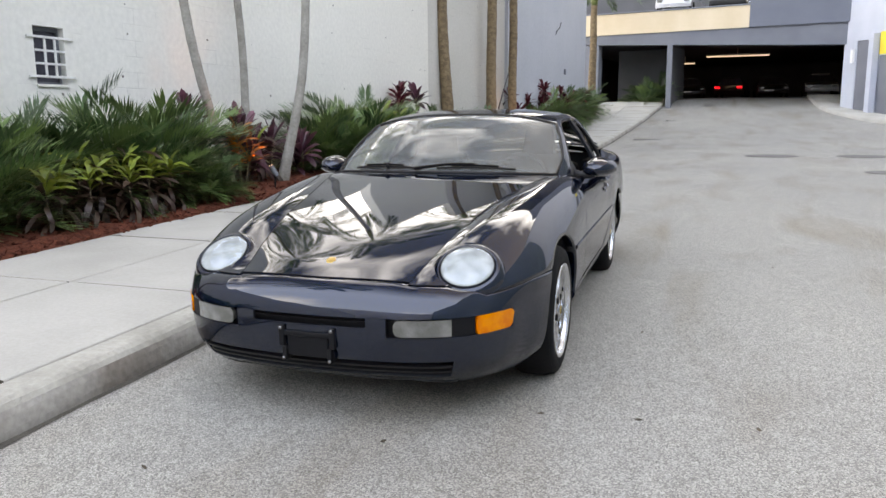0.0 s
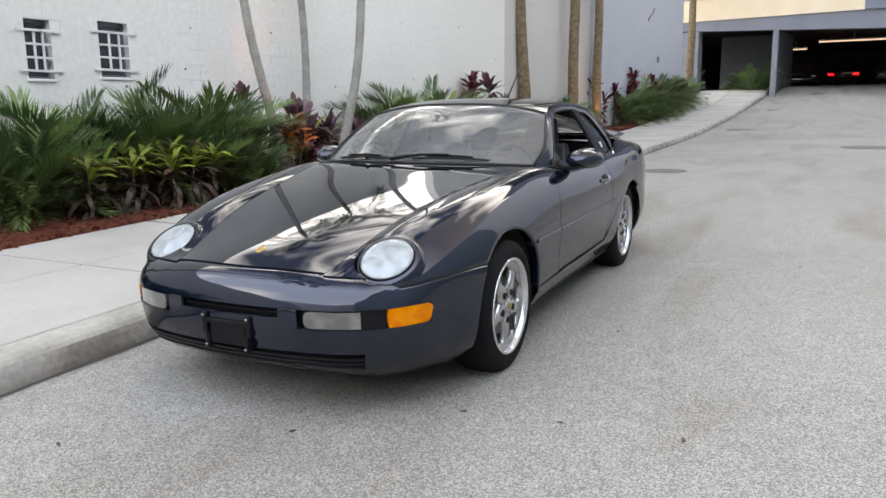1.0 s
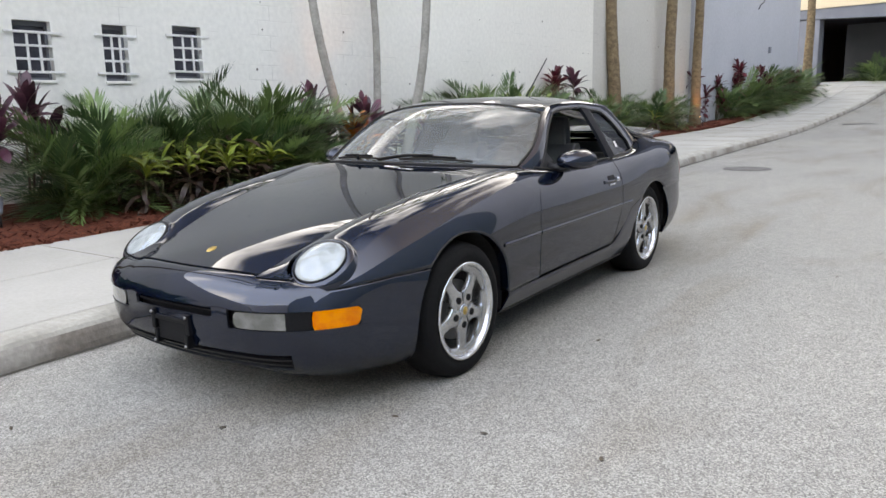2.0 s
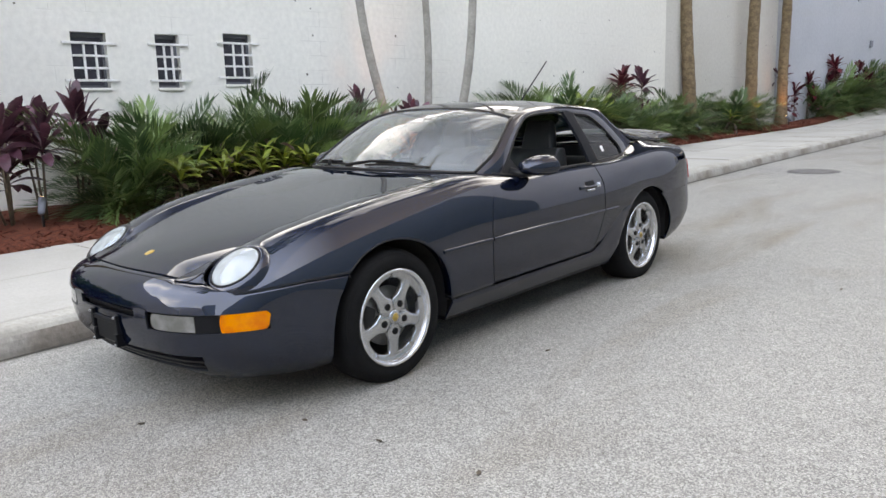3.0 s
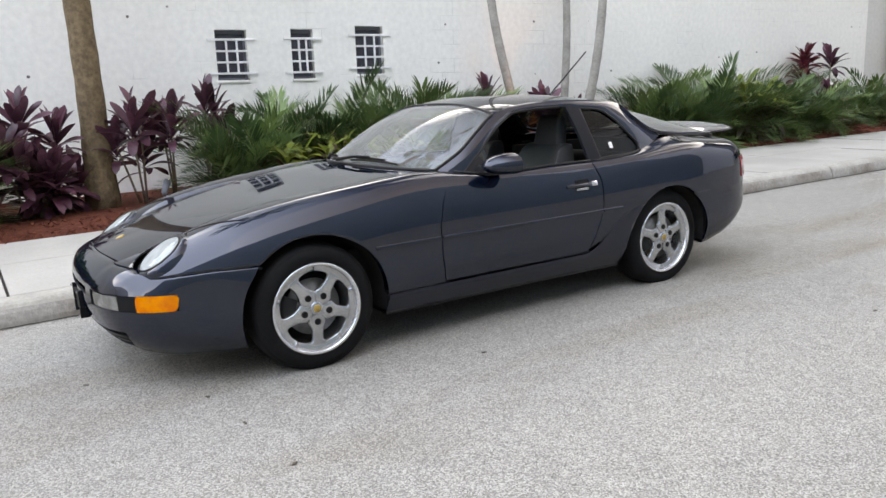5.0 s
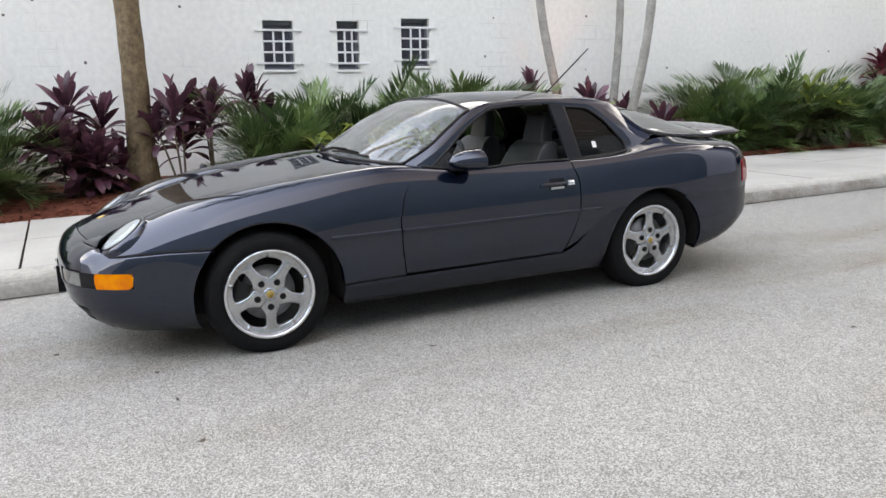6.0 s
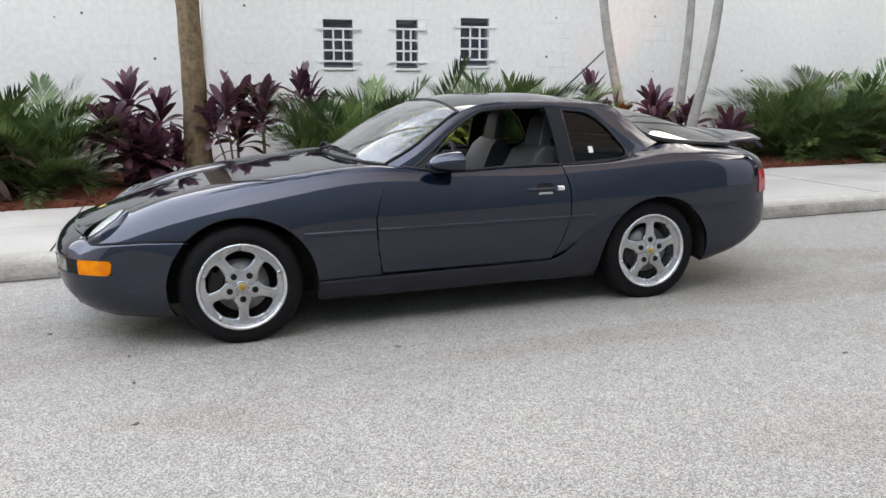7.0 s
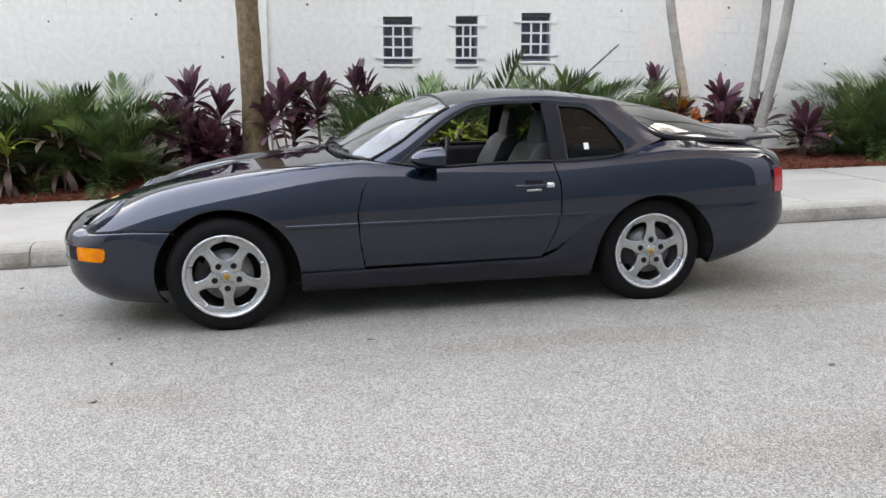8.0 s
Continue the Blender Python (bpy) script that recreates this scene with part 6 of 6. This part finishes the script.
for k, (x, y, h, n, w) in enumerate([
    (-6.12, 1.42, 1.12, 46, 0.95), (-6.55, 0.75, 1.36, 42, 1.0), (-6.85, 1.35, 1.34, 36, 0.9), (-6.15, 0.35, 1.2, 40, 1.0), (-6.8, 0.1, 1.35, 36, 1.0), (-6.3, -0.35, 1.25, 34, 1.0), (-6.7, -1.6, 1.3, 34, 1.0),
    (-6.35, 4.75, 1.32, 36, 1.0), (-6.75, 5.40, 1.34, 34, 1.0), (-6.05, 4.50, 0.90, 30, 0.9), (-6.65, 6.30, 1.34, 36, 1.0), (-6.30, 6.75, 1.25, 34, 1.0),
    (-6.75, 7.15, 1.48, 36, 0.95), (-6.30, 7.20, 1.25, 36, 1.0), (-5.98, 6.85, 0.85, 36, 0.9), (-6.65, 7.70, 1.15, 34, 1.0), (-5.55, 7.30, 0.55, 32, 1.0),
    (-6.40, 11.35, 1.25, 36, 1.0), (-6.05, 11.55, 1.05, 34, 1.0), (-6.35, 12.0, 1.50, 36, 0.9), (-6.35, 12.95, 1.58, 36, 0.9),
    (-6.15, 13.7, 1.15, 34, 1.0), (-6.1, 14.5, 1.25, 36, 1.0), (-6.0, 15.5, 1.15, 34, 1.0), (-5.95, 17.2, 1.15, 40, 1.0), (-6.2, 18.9, 1.1, 34, 1.0),
    (-5.85, 20.7, 1.2, 40, 1.0), (-5.9, 22.3, 1.0, 30, 1.0), (-5.6, 27.3, 1.45, 34, 1.0), (-5.5, 29.2, 1.75, 38, 1.0), (-5.45, 31.0, 1.85, 38, 1.0), (-5.35, 32.8, 1.8, 38, 1.0), (-5.2, 34.4, 1.6, 34, 1.0), (-5.05, 36.0, 1.5, 34, 1.0), (-4.9, 37.6, 1.3, 30, 1.0),
]):
    palm_bush(max(x, wall_x(y) + 0.95) if y < 16 else x, y, h, 100 + k, n, w)

for k, (x, y, h, n, red) in enumerate([
    (-6.20, 2.45, 1.28, 7, False), (-6.32, 2.70, 1.10, 6, False),
    (-6.75, 8.50, 1.25, 4, False), (-6.45, 9.30, 1.06, 4, False), (-6.20, 9.10, 0.80, 2, False), (-6.25, 9.75, 0.85, 2, False), (-5.95, 10.3, 0.75, 2, False),
    (-6.45, 15.9, 1.62, 3, True), (-6.3, 16.4, 1.58, 3, False), (-5.95, 24.4, 1.75, 2, False), (-5.8, 25.6, 1.2, 3, True), (-5.75, 26.6, 1.5, 3, True), (-5.4, 28.3, 1.9, 3, True), (-5.1, 30.2, 1.7, 3, True), (-5.0, 33.6, 1.4, 3, True), (-4.85, 35.2, 1.3, 3, True), (-6.0, 12.6, 0.8, 2, True),
]):
    ti_plant(x, y, h, 300 + k, n, red, 24, 0.42 if y < 3 else 0.50)
for k, (x, y, h, n) in enumerate([(-6.35, 3.56, 1.22, 4), (-6.50, 3.92, 1.18, 3), (-6.70, 4.34, 1.36, 3)]):
    ti_plant(x, y, h, 340 + k, n, False, 18, 0.68)

for k, (x, y, sz, top) in enumerate([
    (-5.60, 0.62, 1.25, True), (-5.72, 1.12, 1.3, False), (-5.55, 0.15, 1.15, True), (-5.62, 4.92, 1.0, True), (-5.72, 5.18, 1.05, True), (-5.60, 5.42, 1.0, True), (-5.85, 5.55, 1.2, False),
    (-5.70, 5.66, 1.1, True), (-5.52, 5.86, 1.0, True), (-5.74, 6.02, 1.15, True), (-5.55, 6.18, 1.05, True), (-5.72, 6.36, 1.1, True), (-5.56, 6.52, 1.05, True), (-5.80, 6.2, 1.2, False), (-6.2, 9.35, 1.3, False),
    (-5.62, 12.95, 1.5, True), (-5.56, 13.3, 1.6, True), (-5.66, 13.65, 1.5, True), (-5.85, 13.2, 1.9, True), (-5.5, 19.6, 1.0, True), (-5.3, 35.0, 1.4, True),
]):
    strap_plant(x, y, sz, 500 + k, top)


croton(-5.90, 8.47, 1.0, 610)


# ---------- tall palms ----------
def tall_palm(name, x, y, bow, girth, height, bark, label, seed, crown_size=1.0, fronds=15):
    """bow: rows of height and how far the trunk has moved in x and y there."""
    hs, bx, by = zip(*bow)
    rnd = random.Random(seed)
    z0 = bed_z(x, y) - 0.06
    t = empty(name, pose(x, y, z0), label, "palm tree", "tall palms")
    path, radii = [], []
    n = 40
    for k in range(n + 1):
        f = k / n
        z = height * f
        path.append((float(fair(hs, bx, z)) + 0.008 * math.sin(z * 2.1 + seed), float(fair(hs, by, z)) + 0.008 * math.cos(z * 1.9 + seed), z))
        flare = 1 + 0.45 * math.exp(-z * 2.2)
        ring = 1 + (0.035 if k % 2 else -0.02)
        radii.append(girth * flare * (1 - 0.25 * f) * ring)
    part("trunk", tube(path, radii, 14), bark, t)
    top = Vector(path[-1])
    part("crownshaft", tube([top, top + Vector((0, 0, 0.35)), top + Vector((0, 0, 0.8))], [girth * 0.8, girth * 0.85, girth * 0.3], 10), RACHIS, t)
    for k in range(fronds):
        f = (k + 0.5) / fronds
        leaf_at("frond", CROWN[k % 3], t, pose(top.x, top.y, top.z + 0.7, 72 - 75 * f + rnd.uniform(-8, 8), rnd.uniform(-15, 15), k * 137.5 + rnd.uniform(-12, 12)) @ Matrix.Scale(crown_size * rnd.uniform(0.85, 1.1), 4))
    return t


SLIM, STOUT = "slender leaning palm with smooth grey trunk", "stout palm with rough brown trunk"
tall_palm("slender_palm", -6.43, 8.99, ((0, 0, 0), (1.4, -0.16, -0.27), (2.1, -0.24, -0.39), (2.6, -0.29, -0.44), (6.3, -0.60, -0.70)), 0.066, 5.3, BARK_PALE, SLIM, 1, 0.62, 14)
tall_palm("slender_palm", -6.70, 9.87, ((0, 0, 0), (1.0, -0.06, 0.15), (1.9, -0.13, 0.25), (2.6, -0.21, 0.30), (6.0, -0.55, 0.45)), 0.062, 5.0, BARK_PALE, SLIM, 2, 0.62, 14)
tall_palm("slender_palm", -5.87, 9.45, ((0, 0, 0), (0.4, 0.11, 0.0), (0.7, 0.19, 0.01), (1.4, 0.34, 0.04), (2.1, 0.40, 0.08), (2.7, 0.44, 0.09), (6.5, 0.62, 0.20)), 0.064, 5.4, BARK_PALE, SLIM, 3, 0.62, 14)
tall_palm("stout_palm", -6.40, 3.13, ((0, 0, 0), (9.5, 0.0, -0.10)), 0.135, 9.5, BARK_BROWN, STOUT, 4, 1.1, 17)
tall_palm("stout_palm", -6.25, 19.0, ((0, 0, 0), (3, -0.15, -0.10), (10, -0.3, -0.25)), 0.155, 10, BARK_BROWN, STOUT, 5, 1.1, 17)
tall_palm("stout_palm", -5.9, 22.0, ((0, 0, 0), (10, 0.05, 0.05)), 0.155, 10, BARK_BROWN, STOUT, 6, 1.1, 17)
tall_palm("stout_palm", -5.68, 23.9, ((0, 0, 0), (10, 0.05, 0.05)), 0.14, 10, BARK_BROWN, STOUT, 7, 1.1, 17)
tall_palm("stout_palm", -4.95, 39.0, ((0, 0, 0), (10, 0.05, 0.05)), 0.20, 5.1, BARK_BROWN, STOUT, 8, 1.1, 17)


# ---------- small things ----------
def spike_light(x, y, yaw, lit):
    b = empty("garden_light", pose(x, y, bed_z(x, y) - 0.01, 0, 0, yaw), "small spike-mounted garden spotlight among the plants", "garden light", "garden lights")
    part("spike", tube([(0, 0, -0.05), (0, 0, 0.18)], 0.012, 8), TRIM, b)
    head = part("head", tube([(0, -0.07, 0.15), (0, -0.05, 0.165), (0, 0.09, 0.27)], [0.02, 0.032, 0.038], 14, cap=True), GREYREND, b, "grey bullet-shaped lamp head")
    part("lens", tube([(0, 0.0905, 0.2705), (0, 0.094, 0.273)], 0.034, 14), LAMPGLOW if lit else FOGFLUTE, head)


LAMPGLOW = material("warm lamp lens", (0.9, 0.8, 0.6), 0.3, emit=(1.0, 0.62, 0.28), glow=5.4)
for x, y, yaw in ((-5.95, 3.68, 60), (-5.55, 8.70, 60), (-5.85, 18.5, 60), (-5.5, 21.55, 55), (-5.3, 23.4, 60), (-6.1, 10.9, 120)):
    spike_light(x, y, yaw, True)
for x, y, px, py in ((-5.60, 8.66, -6.30, 8.75), (-5.9, 18.6, -6.25, 19.0), (-5.55, 21.65, -5.9, 22.0), (-5.35, 23.45, -5.68, 23.9)):
    ld = bpy.data.lights.new("garden_spot", "SPOT")
    ld.energy, ld.color, ld.spot_size, ld.spot_blend, ld.shadow_soft_size = 24 if y < 12 else 22, (1.0, 0.50, 0.16), radians(60), 0.6, 0.04
    new("garden_spot", ld).matrix_basis = look((x, y, bed_z(x, y) + 0.30), (px, py, bed_z(px, py) + 1.2))


def manhole(x, y, r, square=False):
    z = rise(x, y)
    slope = math.degrees(math.atan((rise(x, y + 0.3) - rise(x, y - 0.3)) / 0.6))
    m = empty("manhole_cover", pose(x, y, z + 0.003, slope, 0, 10), "round cast-iron manhole cover flush in the road" if not square else "cast-iron drain grate set in the road", "manhole cover", "manhole covers")
    if square:
        part("rim", boxes((-r, r, -r * 0.4, -r * 0.32, -0.02, 0.004), (-r, r, r * 0.32, r * 0.4, -0.02, 0.004), (-r, -r * 0.92, -r * 0.32, r * 0.32, -0.02, 0.004), (r * 0.92, r, -r * 0.32, r * 0.32, -0.02, 0.004)), IRON, m, smooth=False)
        part("grate", boxes(*[(-r * 0.92 + 1.84 * r * k / 12, -r * 0.92 + 1.84 * r * (k + 0.55) / 12, -r * 0.32, r * 0.32, -0.02, 0.003) for k in range(12)]), IRON, m, smooth=False)
    else:
        part("rim", lathe([(r, -0.02), (r, 0.004), (r * 0.93, 0.005), (r * 0.92, -0.004)], 40, axis="z"), IRON, m)
        part("lid", lathe([(r * 0.91, -0.006), (r * 0.905, 0.003), (r * 0.6, 0.004), (r * 0.58, 0.001), (r * 0.3, 0.001), (r * 0.28, 0.004), (0.0, 0.004)], 40, axis="z"), IRON, m)


manhole(-1.76, 12.9, 0.36)
manhole(1.67, 20.0, 0.62)
manhole(3.73, 20.0, 0.62)
manhole(3.15, 15.0, 0.40)
manhole(-1.62, 27.6, 0.48, True)
manhole(-0.95, 36.2, 0.32, True)
manhole(0.92, 42.0, 0.42, True)

# dry leaf scraps on the road
DRY = material("dry leaf scrap", (0.07, 0.05, 0.035), 0.8, second=(0.11, 0.08, 0.05), scale=30, grain=0.2, piece=0.3)
rnd = random.Random(3)
spots = [(-0.524, 3.904), (0.336, 5.875), (-0.475, 2.672), (-0.017, 2.698), (-1.388, 2.208), (-2.129, 1.771), (-0.86, 2.63), (-2.3, 7.4), (-2.2, 9.0), (-1.2, 8.3), (0.7, 7.6), (1.3, 9.4)]
for x, y in spots:
    bm = bmesh.new()
    n = 7
    a0 = rnd.uniform(0, 6)
    ring = [bm.verts.new((0.022 * math.cos(2 * math.pi * k / n) * rnd.uniform(0.7, 1.2), 0.010 * math.sin(2 * math.pi * k / n) * rnd.uniform(0.7, 1.2), 0.004 + 0.006 * rnd.random())) for k in range(n)]
    bm.faces.new(ring)
    o = part("leaf_scrap", bm, DRY, None, "dark scrap of dry leaf on the asphalt", smooth=False, thick=0.003, category="dry leaf", group="leaf scraps")
    o.matrix_basis = pose(x, y, rise(x, y) + 0.001, 0, 0, math.degrees(a0)) @ Matrix.Scale(0.75, 4)


# ---------- cars in the garage and on its deck ----------
def parked_car(m, paint, label, lights):
    """A plain saloon, 4.5 m long, nose towards -y."""
    c = empty("parked_car", m, label, "car", "cars in the garage")
    low = [(-2.25, 0.35), (-2.28, 0.55), (-2.15, 0.75), (-1.2, 0.92), (1.5, 0.98), (2.2, 0.95), (2.28, 0.6), (2.2, 0.33)]
    hi = [(-1.15, 0.92), (-0.45, 1.38), (0.2, 1.45), (1.0, 1.40), (1.75, 0.97)]
    rows = [[(x * 0.9, y * (1 - 0.05 * abs(x) ** 3), z * (1 - 0.02 * x * x)) for y, z in low] for x in (-1, -0.96, -0.6, 0, 0.6, 0.96, 1)]
    bm = grid(rows)
    vs = list(bm.verts)
    bm.faces.new(vs[:8])
    bm.faces.new(vs[-8:][::-1])
    bmesh.ops.recalc_face_normals(bm, faces=bm.faces)
    part("body", bm, paint, c, smooth=False, bevel=0.06)
    rows = [[(x * (0.85 - 0.28 * (z - 0.95) / 0.5), y, z) for y, z in hi] for x in (-1, -0.5, 0, 0.5, 1)]
    bm = grid(rows)
    vs = list(bm.verts)
    bm.faces.new(vs[:5])
    bm.faces.new(vs[-5:][::-1])
    bmesh.ops.recalc_face_normals(bm, faces=bm.faces)
    part("cabin_glass", bm, DARKGLASS, c, smooth=False, bevel=0.03)
    part("roof", boxes((-0.5, 0.5, -0.35, 0.95, 1.40, 1.47)), paint, c, smooth=False, bevel=0.03)
    for x in (-0.88, 0.88):
        for y in (-1.4, 1.35):
            o = part("wheel", lathe([(0.0, -0.1), (0.2, -0.1), (0.31, -0.09), (0.33, -0.05), (0.33, 0.05), (0.31, 0.09), (0.2, 0.1), (0.0, 0.1)], 20), TYRE, c)
            o.location = (x * 0.93, y, 0.33)
        part("headlight", boxes((x - 0.22 * math.copysign(1, x) - 0.13, x - 0.22 * math.copysign(1, x) + 0.13, -2.25, -2.15, 0.62, 0.75)), FOGFLUTE, c, smooth=False, bevel=0.02)
        part("tail_lamp", boxes((x - 0.2 * math.copysign(1, x) - 0.16, x - 0.2 * math.copysign(1, x) + 0.16, 2.2, 2.31, 0.74, 0.86)), lights, c, "glowing red tail lamp" if lights is TAILON else "", smooth=False, bevel=0.02)


TAILON = material("lit tail lamp", (0.5, 0.01, 0.02), 0.3, emit=(1.0, 0.02, 0.04), glow=1.6)
DARKCAR = material("black car paint", (0.01, 0.01, 0.012), 0.3, second=(0.014, 0.014, 0.016), scale=3, coat=1.0)
GREYCAR = material("silver car paint", (0.42, 0.42, 0.43), 0.35, second=(0.48, 0.48, 0.49), scale=3, coat=1.0)


def in_garage(x, y, yaw):
    p = GAR @ Vector((x, y, 0))
    return pose(p.x, p.y, rise(p.x, p.y) + 0.02, 0, 0, GYAW + yaw)


parked_car(in_garage(2.5, 12.7, 15), DARKCAR, "black saloon inside the dark garage", REDLENS)
parked_car(in_garage(5.1, 14.5, 180), DARKCAR, "dark saloon with lit red tail lamps", TAILON)
parked_car(in_garage(7.5, 13.5, 10), DARKCAR, "black saloon facing out of the garage", REDLENS)
parked_car(in_garage(10.4, 12.0, 5), GREYCAR, "pale grey saloon inside the garage", REDLENS)
p = GAR @ Vector((3.6, 2.9, 6.40))
parked_car(pose(p.x, p.y, p.z, 0, 0, GYAW), GREYCAR, "white saloon on the upper parking deck", REDLENS)
p = GAR @ Vector((6.1, 3.0, 6.40))
parked_car(pose(p.x, p.y, p.z, 0, 0, GYAW + 4), DARKCAR, "dark saloon on the upper parking deck", REDLENS)

# shrub in the recess beside the garage column
for k, (x, y, h) in enumerate([(2.45, 1.4, 1.75), (1.7, 2.2, 1.3), (2.6, 2.2, 1.75)]):
    p = GAR @ Vector((x, y, 0))
    b = palm_bush(p.x, p.y, h, 700 + k, 30, 1.0)
    b.matrix_basis = pose(p.x, p.y, 1.62)
p = GAR @ Vector((1.6, 2.4, 0))
part("recess_planter", boxes((0.05, 3.5, 0.3, 4.15, 0.2, 1.66)), MULCH, label="dark planted recess beside the garage column", category="planter", kind="structure", smooth=False).matrix_basis = GAR

# cut cane lying in the bed
part("fallen_cane", tube([(-6.9, 11.35, bed_z(-6.9, 11.35) + 0.02), (-6.6, 11.28, bed_z(-6.6, 11.3) + 0.14), (-6.25, 11.15, bed_z(-6.2, 11.1) + 0.33)], [0.014, 0.012, 0.010], 7), CANE, label="pale cut cane leaning in the mulch bed", category="cane")
